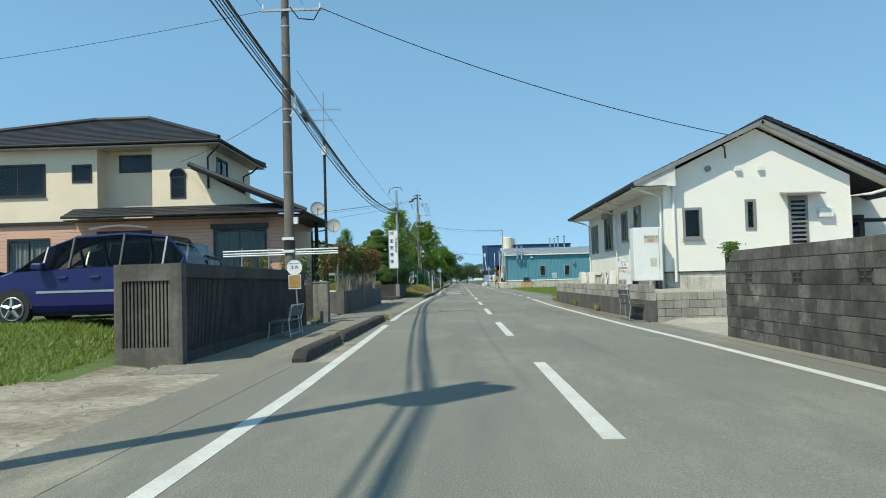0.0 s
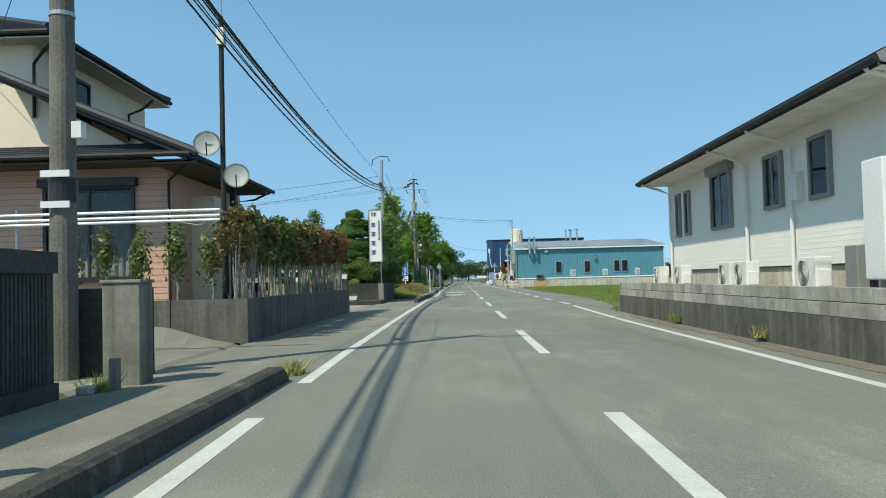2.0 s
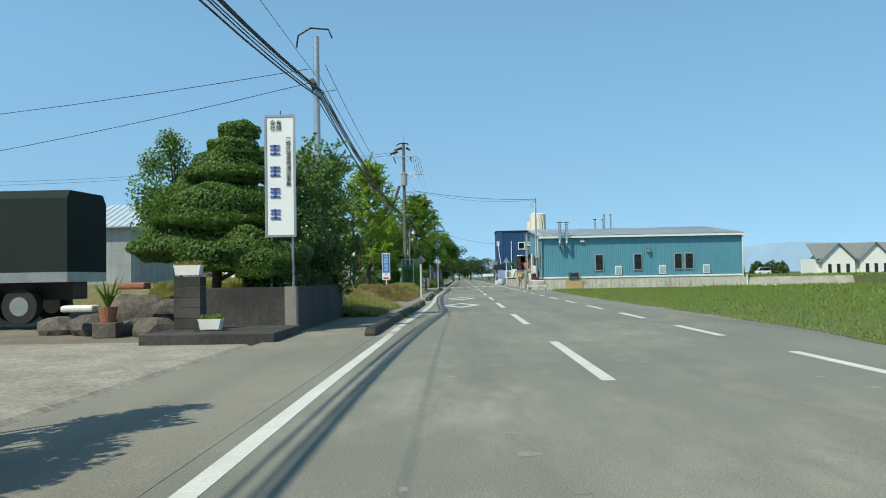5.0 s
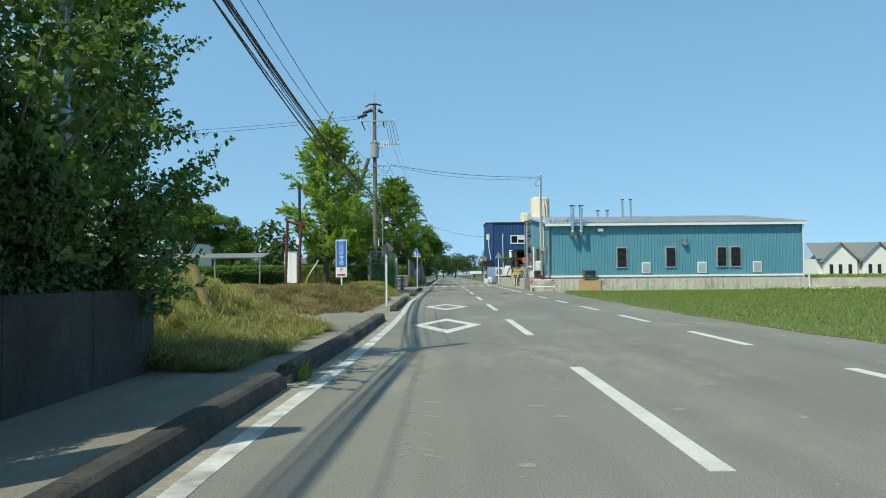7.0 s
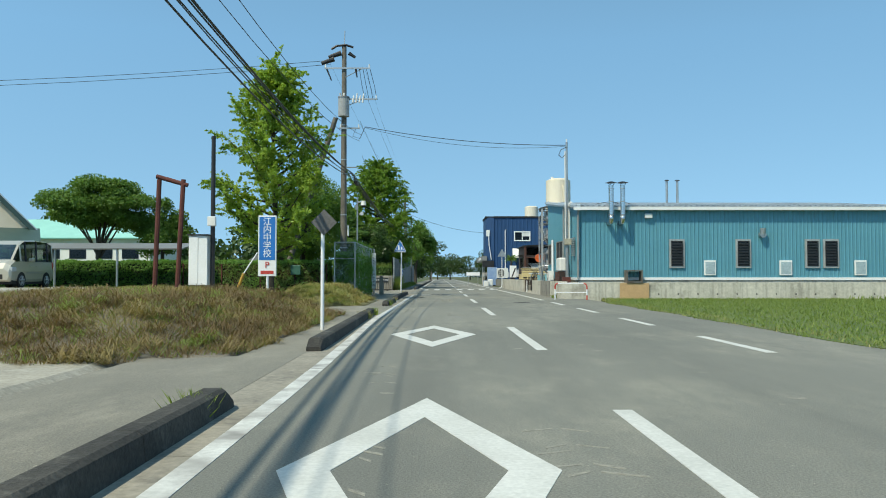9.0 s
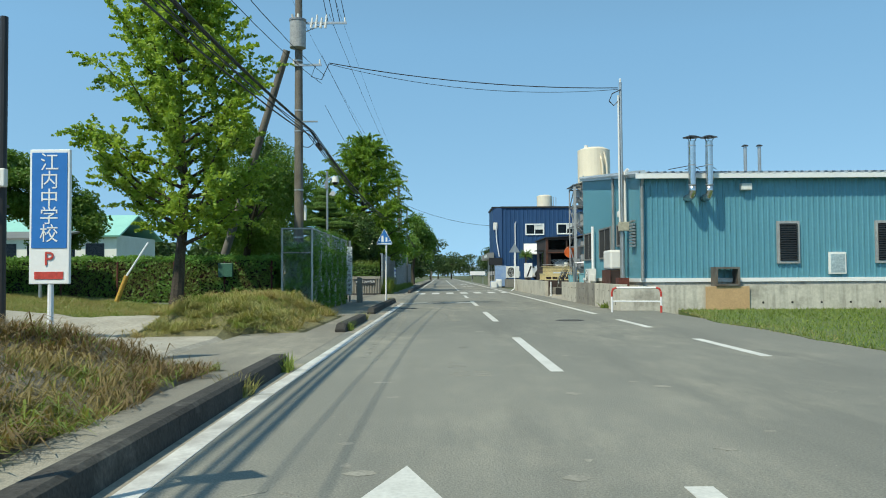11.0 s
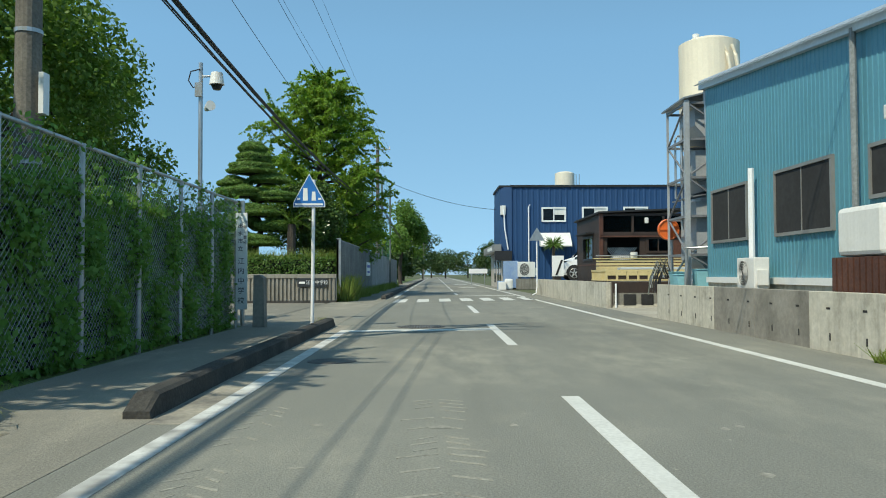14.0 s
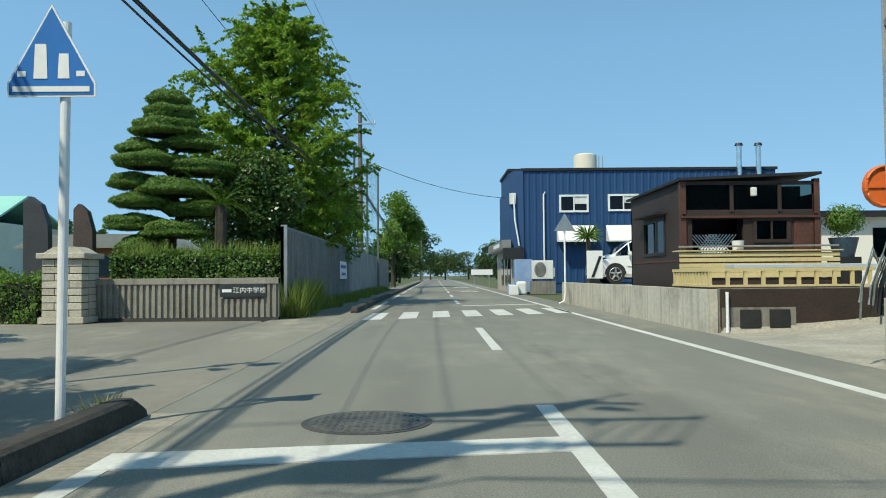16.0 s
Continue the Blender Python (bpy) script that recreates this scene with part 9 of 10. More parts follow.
# ---- plants ----
def limb_tree(name, at, height, trunk_r, crown, seed, leaf_size, count, leaf_material, bark_material, label, category="tree", group="", clumps=26, clump_r=0.42, trunk_top=0.45, spread=0.9, long=1.6, fork=7, flat=0.75):
    """A tapered trunk, limbs reaching to clumps of leaves scattered through the crown's room. crown: centre and radii."""
    rnd = random.Random(seed)
    rng = np.random.default_rng(seed)
    x, y, z = at
    (cx, cy, cz), (rx, ry, rz) = crown
    t = thing(name, at, label, category, group)
    top = Vector((cx * 0.5 + x * 0.5, cy * 0.5 + y * 0.5, z + height * trunk_top + 0.2))
    mid = Vector((x + rnd.uniform(-0.15, 0.15), y + rnd.uniform(-0.15, 0.15), z + height * trunk_top * 0.5))
    bm = pipe([(x, y, z - 0.15), (x, y, z + 0.15), mid, top, (cx, cy, cz + rz * 0.55)], [trunk_r * 1.5, trunk_r * 1.1, trunk_r * 0.9, trunk_r * 0.65, trunk_r * 0.12], 10)
    centres = []
    for i in range(clumps):
        while True:
            d = Vector((rnd.uniform(-1, 1), rnd.uniform(-1, 1), rnd.uniform(-1, 1)))
            if 0.22 < d.length < 1.0:
                break
        d *= 0.92
        taper = 1.0 if d.z < 0.2 else 1.0 - 0.45 * (d.z - 0.2)
        centres.append(Vector((cx + d.x * rx * taper, cy + d.y * ry * taper, cz + d.z * rz)))
    part("trunk", bm, bark_material, t)
    for i, c in enumerate(centres[: fork * 2]):
        start = mid.lerp(top, rnd.uniform(0.4, 1.0)) if i % 2 else top.lerp(Vector((cx, cy, cz + rz * 0.4)), rnd.uniform(0.0, 0.7))
        way = start.lerp(c, 0.5) + Vector((0, 0, 0.12 * (c - start).length))
        part("limb", pipe([start, way, c], [trunk_r * 0.38, trunk_r * 0.24, trunk_r * 0.06], 6), bark_material, t)
    per = count // clumps
    pts, nrm = [], []
    for c in centres:
        k = rnd.uniform(0.7, 1.3)
        n = int(per * k)
        d = rng.normal(0, 1, (n, 3))
        d /= np.linalg.norm(d, axis=1, keepdims=True)
        r = rng.random((n, 1)) ** 0.45
        rad = clump_r * k
        p = d * r * np.array([rad * rx, rad * ry, rad * rz * flat]) * 1.0 + np.array(c)
        pts.append(p)
        nrm.append(d * 0.6 + np.array([0, 0, 0.7]))
    leafy("crown", np.concatenate(pts), np.concatenate(nrm), leaf_size, leaf_material, t, seed, long, spread)
    return t


def pad_tree(name, at, pads, seed, leaf_size, density, leaf_material, bark_material, label, trunk_r=0.12, needle=False, core=True):
    """A cloud-pruned tree: a bent trunk and clipped pads of foliage. pads: centre and radii."""
    x, y, z = at
    rng = np.random.default_rng(seed)
    t = thing(name, at, label, "tree")
    ordered = sorted(pads, key=lambda p: p[0][2])
    spine = [(x, y, z - 0.1)] + [(x * 0.6 + p[0][0] * 0.4, y * 0.6 + p[0][1] * 0.4, p[0][2]) for p in ordered[1::2]]
    if len(spine) < 2:
        spine.append((x, y, ordered[-1][0][2]))
    rs = [trunk_r * (1 - 0.8 * i / (len(spine) - 1)) for i in range(len(spine))]
    part("trunk", pipe(spine, rs, 8), bark_material, t)
    for (c, r) in ordered:
        part("limb", pipe([(x, y, max(z + 0.2, c[2] - 0.35)), ((x + c[0]) / 2, (y + c[1]) / 2, c[2] - 0.1), (c[0], c[1], c[2] - 0.3 * r[2])], [trunk_r * 0.45, trunk_r * 0.35, trunk_r * 0.2], 6), bark_material, t)
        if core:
            # dark solid in place of the shade behind the pad's leaves
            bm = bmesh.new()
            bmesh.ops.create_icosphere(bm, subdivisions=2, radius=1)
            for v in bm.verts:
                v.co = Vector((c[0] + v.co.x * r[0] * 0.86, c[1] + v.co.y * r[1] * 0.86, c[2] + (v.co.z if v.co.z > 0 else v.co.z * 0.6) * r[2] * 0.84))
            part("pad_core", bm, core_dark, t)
        area = (r[0] * r[1] + r[0] * r[2] + r[1] * r[2]) * 4.2
        n = int(area * density)
        p, nr = shell_points(rng, n, c, r, 0.16, -0.75)
        low = p[:, 2] < c[2]
        p[low, 2] = c[2] + (p[low, 2] - c[2]) * 0.6
        leafy("pad", p, nr, leaf_size, leaf_material, t, seed, 4.0 if needle else 1.6, 0.5 if not needle else 0.9)
    return t


def hedge_box(name, x0, x1, y0, y1, z0, z1, seed, size, density, leaf_material, label, kind="", wave=0.06, group="", core=True):
    rng = np.random.default_rng(seed)
    t = thing(name, ((x0 + x1) / 2, (y0 + y1) / 2, z0), label, "hedge", group, kind)
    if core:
        # dark block painted as the hedge's inner shade
        part("shade_core", box(x0 + 0.08, x1 - 0.08, y0 + 0.08, y1 - 0.08, z0, z1 - 0.08), core_dark, t)
    faces = [((1, 0, 0), (y1 - y0) * (z1 - z0)), ((-1, 0, 0), (y1 - y0) * (z1 - z0)), ((0, 1, 0), (x1 - x0) * (z1 - z0)), ((0, -1, 0), (x1 - x0) * (z1 - z0)), ((0, 0, 1), (x1 - x0) * (y1 - y0))]
    pts, nrm = [], []
    for d, area in faces:
        n = int(area * density)
        p = np.column_stack([rng.uniform(x0, x1, n), rng.uniform(y0, y1, n), rng.uniform(z0, z1, n)])
        ax = [abs(v) for v in d].index(1)
        lump = wave * np.sin(p[:, (ax + 1) % 3] * 4.1 + seed) * np.sin(p[:, (ax + 2) % 3] * 3.3) + rng.normal(0, wave * 0.6, n)
        p[:, ax] = ((x1, y1, z1) if d[ax] > 0 else (x0, y0, z0))[ax] + lump
        pts.append(p)
        nrm.append(np.tile(np.array(d, float) + np.array([0, 0, 0.3]), (n, 1)))
    leafy("foliage", np.concatenate(pts), np.concatenate(nrm), size, leaf_material, t, seed)
    return t


def grass(name, count, x0, x1, y0, y1, height, material, label, seed, keep=None, lean=0.5, width=0.012, z_of=None):
    """Many single blades on the ground, as one growth."""
    rng = np.random.default_rng(seed)
    p = np.column_stack([rng.uniform(x0, x1, count), rng.uniform(y0, y1, count)])
    z_of = z_of or ground_z
    zz = np.array([z_of(a, b) if (keep is None or keep(a, b)) else -99.0 for a, b in p])
    ok = zz > -50
    p, zz = p[ok], zz[ok]
    n = len(p)
    base = np.column_stack([p, zz - 0.02])
    ang = rng.uniform(0, 2 * math.pi, n)
    hgt = height * rng.uniform(0.35, 1.25, n)
    side = np.column_stack([np.cos(ang), np.sin(ang), np.zeros(n)]) * (width * rng.uniform(0.7, 1.5, n))[:, None]
    bend = rng.normal(0, lean, (n, 2)) * hgt[:, None]
    tip = base + np.column_stack([bend, hgt])
    v = np.stack([base - side, base + side, tip], 1).reshape(-1, 3)
    ob = new(name, quads_mesh(name, v, 3, material))
    return tagged(ob, label, "grass", "", "stuff")


def spray_tree(name, at, top, low, reach, seed, leaf_size, leaf_material, bark_material, label, limbs=44, shoots=15, per=60, trunk_r=0.17, shift=(0.0, 0.0), rise=0.6, profile=((0.0, 0.75), (0.25, 1.0), (0.6, 0.66), (1.0, 0.12)), droop=0.12):
    """A tree whose limbs climb from one trunk and end in feathery leafy shoots. top, low: heights of the crown; reach: its radius."""
    rnd, rng = random.Random(seed), np.random.default_rng(seed)
    x, y, z = at
    t = thing(name, at, label, "tree")
    head = Vector((x + shift[0], y + shift[1], z + top - 0.5))
    foot = Vector((x, y, z))
    axis = lambda k: foot.lerp(head, k) + Vector((0.12 * math.sin(k * 7 + seed), 0.12 * math.cos(k * 5), 0)) * min(1.0, k * 3)
    part("trunk", pipe([(x, y, z - 0.2), (x, y, z + 0.1)] + [axis(k / 8) for k in range(1, 9)], [trunk_r * 1.5, trunk_r * 1.15] + [trunk_r * (1.02 - 0.97 * k / 8) for k in range(1, 9)], 10), bark_material, t)
    pts, nrm = [], []
    for i in range(limbs):
        u = (i + rnd.random()) / limbs
        zz = low + (top - low) * u
        az = i * 2.39996 + rnd.uniform(-0.4, 0.4)
        span = reach * along(profile, u) * rnd.uniform(0.72, 1.12)
        start = axis(max(0.1, (zz - 0.35 * span * rise) / top))
        out = Vector((math.cos(az), math.sin(az), 0))
        end = start + out * span + Vector((0, 0, span * rise * rnd.uniform(0.5, 1.2) + 0.7 * u))
        way = start.lerp(end, 0.5) - Vector((0, 0, 0.10 * span))
        part("limb", pipe([start, way, end], [trunk_r * (0.42 - 0.25 * u), trunk_r * (0.25 - 0.13 * u), 0.01], 5), bark_material, t)
        for k in range(shoots):
            w = 0.25 + 0.78 * (k + rnd.random()) / shoots
            base = (start.lerp(way, w * 2) if w < 0.5 else way.lerp(end, min(1.0, w * 2 - 1)))
            aim_ = (out * rnd.uniform(0.1, 0.9) + Vector((rnd.gauss(0, 0.6), rnd.gauss(0, 0.6), rnd.uniform(-0.35, 0.95)))).normalized()
            ln = rnd.uniform(0.45, 1.15) * (0.55 + 0.16 * reach)
            m = int(per * rnd.uniform(0.6, 1.3))
            f = rng.random((m, 1)) ** 0.85
            p = np.array(base) + np.array(aim_) * f * ln + rng.normal(0, 0.075, (m, 3)) * (1.15 - f)
            p[:, 2] -= droop * ln * f[:, 0] ** 2
            pts.append(p)
            nrm.append(rng.normal(0, 0.5, (m, 3)) + np.array([0, 0, 0.9]))
    leafy("crown", np.concatenate(pts), np.concatenate(nrm), leaf_size, leaf_material, t, seed, 1.7, 0.7)
    return t


def tussocks(name, count, x0, x1, y0, y1, length, per, material, label, seed, keep=None, flop=0.9):
    """Clumps of long bent blades that have fallen over together."""
    rng = np.random.default_rng(seed)
    verts = []
    for i in range(count):
        cx, cy = rng.uniform(x0, x1), rng.uniform(y0, y1)
        if keep is not None and not keep(cx, cy):
            continue
        cz, k = ground_z(cx, cy), rng.uniform(0.6, 1.4)
        way = rng.uniform(0, 2 * math.pi)
        n = int(per * k)
        a = way + rng.normal(0, flop, n)
        ln = length * k * rng.uniform(0.5, 1.2, n)
        up = rng.uniform(0.25, 0.75, n)
        d = np.column_stack([np.cos(a), np.sin(a)])
        side = np.column_stack([-d[:, 1], d[:, 0], np.zeros(n)]) * rng.uniform(0.004, 0.010, (n, 1))
        b = np.column_stack([cx + rng.normal(0, 0.07 * k, n), cy + rng.normal(0, 0.07 * k, n), np.full(n, cz - 0.02)])
        mid = b + np.column_stack([d * (ln * 0.45)[:, None], ln * up * 0.8])
        tip = b + np.column_stack([d * (ln * 1.0)[:, None], ln * up * rng.uniform(0.1, 0.9, n)])
        verts.append(np.stack([b, mid + side, tip, mid - side], 1).reshape(-1, 3))
    ob = new(name, quads_mesh(name, np.concatenate(verts), 4, material))
    return tagged(ob, label, "grass", "", "stuff")


# photinia hedge on the retaining wall: bare stems, leafy heads
rnd = random.Random(11)
for i in range(30):
    y = 29.9 + i * 0.455 + rnd.uniform(-0.1, 0.1)
    x = -5.42 + rnd.uniform(-0.08, 0.06)
    t = thing("photinia_shrub", (x, y, 0.35), "bare-stemmed photinia hedge shrub with red-tinged leaves", "shrub", "photinia hedge")
    lean = rnd.uniform(-0.12, 0.12)
    top = 1.6 + rnd.uniform(-0.1, 0.15)
    part("stem", pipe([(x, y, 0.2), (x + lean * 0.3, y + rnd.uniform(-0.08, 0.08), 1.0), (x + lean, y + rnd.uniform(-0.12, 0.12), top + 0.5)], [0.045, 0.036, 0.012], 7), bark_pale, t)
    part("stem", pipe([(x + 0.05, y + 0.12, 0.2), (x - lean * 0.5, y + 0.15 + rnd.uniform(-0.1, 0.1), 1.1), (x - lean, y + 0.2, top + 0.4)], [0.03, 0.024, 0.01], 6), bark_pale, t)
    part("stem", pipe([(x - 0.04, y - 0.13, 0.2), (x + lean * 0.4, y - 0.16 + rnd.uniform(-0.08, 0.08), 0.9), (x + lean * 0.8, y - 0.2, top + 0.2)], [0.026, 0.02, 0.01], 6), bark_pale, t)
    rng = np.random.default_rng(300 + i)
    pts, nrm = [], []
    for k in range(7 if i < 5 else 12):                          # loose sprays of leaves
        cc = np.array([x + rnd.uniform(-0.22, 0.22), y + rnd.uniform(-0.28, 0.38), 1.55 + 0.01 * i + rnd.random() * 0.9])
        d = rng.normal(0, 1, (75, 3))
        d /= np.linalg.norm(d, axis=1, keepdims=True)
        pts.append(d * (rng.random((75, 1)) ** 0.5) * np.array([0.20, 0.20, 0.20]) + cc)
        nrm.append(d + np.array([0, 0, 0.5]))
    leafy("foliage", np.concatenate(pts), np.concatenate(nrm), 0.06, leaf_photinia_red if i > 13 and i % 6 else leaf_photinia, t, 300 + i, 2.0)
for i in range(5):
    a = Vector((-5.6, 30.1, 0)).lerp(Vector((-9.2, 30.5, 0)), (i + 0.5) / 5)
    t = thing("yard_shrub", (a.x, a.y, 0.4), "thin yard shrub with sparse red-green leaves", "shrub", "yard shrubs")
    part("stem", pipe([(a.x, a.y, 0.2), (a.x + 0.05, a.y, 1.0), (a.x - 0.05, a.y, 2.0)], [0.04, 0.03, 0.01], 7), bark_pale, t)
    rng = np.random.default_rng(400 + i)
    d = rng.normal(0, 1, (420, 3))
    d /= np.linalg.norm(d, axis=1, keepdims=True)
    p = d * (rng.random((420, 1)) ** 0.7) * np.array([0.26, 0.26, 0.75]) + np.array([a.x, a.y, 1.65 + 0.12 * (i % 2)]) + rng.normal(0, 0.05, (420, 3))
    leafy("foliage", p, d + np.array([0, 0, 0.5]), 0.055, leaf_photinia, t, 400 + i, 2.0)

# clipped trees at the company sign
pads = [((-6.53, 55.85, 4.49), (0.45, 0.45, 0.32)), ((-6.64, 55.75, 4.05), (0.6, 0.6, 0.34)), ((-6.80, 55.65, 3.52), (0.9, 0.8, 0.5)), ((-7.70, 55.85, 3.06), (0.62, 0.6, 0.45)), ((-7.01, 55.45, 2.59), (1.4, 0.9, 0.78)), ((-7.75, 55.55, 1.84), (1.15, 0.8, 0.6)), ((-6.69, 55.15, 1.63), (1.2, 0.55, 0.65)), ((-5.79, 54.80, 1.44), (0.62, 0.45, 0.6)), ((-6.16, 54.83, 1.79), (0.6, 0.45, 0.5)), ((-6.37, 57.35, 4.12), (0.5, 0.5, 0.3)), ((-6.00, 57.75, 3.65), (0.6, 0.55, 0.34)), ((-6.16, 57.95, 3.01), (0.7, 0.6, 0.4))]
pad_tree("cloud_pruned_tree", (-7.1, 55.7, 0.3), pads, 21, 0.042, 1500, leaf_hedge, bark, "large cloud-pruned evergreen with clipped rounded pads")
limb_tree("garden_tree", (-8.9, 58.2, 0.0), 4.9, 0.09, ((-8.8, 58.2, 3.4), (1.15, 1.0, 1.7)), 22, 0.05, 14000, leaf_green, bark, "small leafy tree behind the clipped evergreen", clumps=18)
pad_tree("round_clipped_bush", (-5.55, 57.2, 0.2), [((-5.50, 57.2, 2.0), (0.85, 1.15, 0.98)), ((-5.7, 56.0, 1.6), (0.78, 0.85, 0.75)), ((-5.45, 58.5, 1.75), (0.75, 0.9, 0.8))], 23, 0.045, 1400, leaf_deep, bark, "dark glossy rounded bush behind the wall")
spray_tree("roadside_tree", (-5.5, 58.7, 0.2), 4.1, 1.3, 1.0, 24, 0.062, leaf_shade, bark_pale, "leafy evergreen tree overhanging the footway", limbs=28, shoots=12, per=26, trunk_r=0.10, rise=0.7, profile=((0.0, 0.8), (0.4, 1.0), (0.8, 0.8), (1.0, 0.3)))
spray_tree("conifer", (-5.3, 60.6, 0.2), 4.3, 0.7, 0.80, 25, 0.042, leaf_shade, bark, "dark narrow conifer at the end of the wall", limbs=46, shoots=14, per=42, trunk_r=0.09, rise=0.9, profile=((0.0, 0.7), (0.3, 1.0), (0.7, 0.75), (1.0, 0.2)), droop=-0.1)
hedge_box("wall_hedge", -6.2, -5.15, 54.8, 61.0, 0.8, 1.35, 26, 0.045, 900, leaf_deep, "dark clipped hedge along the top of the wall")

# ginkgo and the dark trees behind the school fence
spray_tree("ginkgo_tree", (-8.75, 99.6, 0.45), 9.4, 2.0, 2.75, 31, 0.078, leaf_bright, bark, "tall ginkgo tree with fresh light green leaves", limbs=52, shoots=17, per=62, shift=(0.5, -0.6))
limb_tree("broadleaf_tree", (-8.6, 107.5, 0.0), 6.9, 0.16, ((-8.4, 107.2, 4.2), (2.2, 2.6, 2.7)), 32, 0.065, 42000, leaf_green, bark, "dense dark green broadleaf tree behind the fence", clumps=34, clump_r=0.36)
limb_tree("broadleaf_tree", (-9.3, 112.0, 0.0), 6.0, 0.16, ((-9.3, 112.0, 3.8), (2.0, 2.0, 2.2)), 33, 0.07, 30000, leaf_green, bark, "dense dark green broadleaf tree behind the hedge", clumps=30, clump_r=0.36)
limb_tree("broadleaf_tree", (-11.6, 117.5, 0.0), 4.6, 0.12, ((-11.6, 117.5, 3.2), (1.4, 1.6, 1.6)), 38, 0.08, 14000, leaf_deep, bark, "dark broadleaf tree inside the school gate", clumps=22, clump_r=0.36)
limb_tree("spreading_tree", (-20.6, 110.0, 0.4), 6.4, 0.16, ((-20.5, 110.0, 5.05), (3.0, 2.8, 1.55)), 34, 0.085, 60000, leaf_green, bark, "broad umbrella-shaped tree on the school lot", clumps=80, clump_r=0.30, fork=12, trunk_top=0.30, flat=0.9)
limb_tree("broadleaf_tree", (-17.4, 111.1, 0.4), 5.3, 0.13, ((-17.3, 111.1, 3.8), (1.55, 1.6, 1.85)), 35, 0.085, 18000, leaf_green, bark, "rounded green tree beside the school hedge", clumps=26, clump_r=0.38)
hedge_box("school_hedge", -22.0, -6.6, 102.56, 103.6, 0.3, 1.72, 36, 0.06, 700, leaf_climber, "clipped green hedge behind the wire fence")
hedge_box("climber_hedge", -6.15, -5.38, 101.95, 110.7, 0.0, 2.05, 37, 0.055, 1300, leaf_climber, "green climbing hedge grown through the chain-link fence", wave=0.10)
rng = np.random.default_rng(39)
n = 1900
p = np.column_stack([rng.uniform(-5.42, -5.26, n), rng.uniform(101.9, 111.15, n), 2.0 + rng.random(n) ** 2.2 * 0.75])
leafy("fence_climber", p, np.tile([1.0, 0, 0.3], (n, 1)), 0.055, leaf_climber, None, 39, label="thin green climber on the upper fence", category="climber", kind="stuff")
hedge_box("gate_hedge", -9.6, -5.05, 125.95, 126.9, 0.3, 1.75, 41, 0.055, 700, leaf_hedge, "clipped hedge behind the gate wall", wave=0.08)
hedge_box("low_shrub_row", -13.5, -10.8, 124.5, 126.5, 0.0, 1.1, 42, 0.055, 500, leaf_green, "low round shrubs beside the gate pillar", wave=0.16)

# pine and large tree behind the gate
pine = []
for z, r, dx, dy in ((6.45, 0.62, 0.05, 0), (6.05, 0.75, 0.1, 0), (5.55, 1.05, 0.0, 0), (5.15, 0.8, 0.7, 0.2), (4.95, 0.7, -0.75, 0), (4.55, 1.0, -0.35, -0.3), (4.4, 1.0, 0.95, 0.2), (3.95, 0.75, -0.95, 0), (3.7, 1.0, 0.3, -0.4), (3.35, 0.85, -0.55, -0.3), (3.1, 0.95, 1.0, 0), (2.7, 0.85, -0.85, -0.2), (2.45, 1.0, 0.35, -0.4), (2.05, 0.7, -0.5, -0.4)):
    pine.append(((-9.0 + dx, 128.6 + dy, z), (r, r, 0.30 + 0.06 * r)))
pad_tree("pruned_pine", (-8.9, 128.8, 0.0), pine, 43, 0.028, 1700, leaf_pine, bark, "tall cloud-pruned pine with flat layered pads", 0.16, needle=True)
spray_tree("large_zelkova", (-6.9, 134.5, 0.0), 10.7, 2.8, 3.5, 44, 0.072, leaf_mid, bark, "large light green broadleaf tree overhanging the metal fence", limbs=66, shoots=24, per=96, trunk_r=0.26, shift=(0.2, -0.4), rise=0.45, profile=((0.0, 0.8), (0.3, 1.0), (0.6, 0.82), (0.85, 0.45), (1.0, 0.1)), droop=0.25)
c = thing("cycad", (-7.2, 127.9, 0.0), "cycad with a rough trunk and arching feathery fronds", "cycad")
part("trunk", tube((-7.2, 127.9, 0.0), (-7.15, 127.9, 3.2), 0.2, 0.17, 12), bark, c)
rnd = random.Random(48)
for i in range(26):
    a, up, ln = i * 2.39996, rnd.uniform(0.15, 1.3), rnd.uniform(1.0, 1.35)
    d = Vector((math.cos(a), math.sin(a), 0))
    spine = [Vector((-7.15, 127.9, 3.2)) + d * ln * k * math.cos(up * (1 - 0.5 * k)) + Vector((0, 0, ln * k * (math.sin(up) - 0.65 * k * math.cos(up)))) for k in (0.0, 0.25, 0.5, 0.75, 1.0)]
    bm = pipe(spine, [0.015, 0.012, 0.01, 0.008, 0.004], 4)
    side = Vector((-d.y, d.x, 0))
    for k in range(24):
        w = 0.15 + 0.85 * k / 23
        q = min(3, int(w * 4))
        b0 = spine[q].lerp(spine[q + 1], w * 4 - q)
        for sd in (-1, 1):
            e = b0 + side * sd * 0.17 * (1.1 - 0.6 * w) + d * 0.06 + Vector((0, 0, 0.04))
            bm.faces.new([bm.verts.new(p) for p in (b0, b0 + d * 0.018, e)])
    part("frond", bm, leaf_green, c)
limb_tree("shaded_tree", (-7.0, 130.5, 0.0), 5.0, 0.14, ((-6.9, 130.5, 3.3), (1.5, 1.6, 2.0)), 45, 0.08, 16000, leaf_deep, bark, "dark shaded evergreen behind the gate hedge", clumps=24)
limb_tree("fence_tree", (-6.2, 141.0, 0.0), 6.2, 0.15, ((-5.9, 141.0, 4.0), (1.7, 3.5, 2.4)), 46, 0.10, 16000, leaf_green, bark, "green tree behind the metal fence", clumps=30)
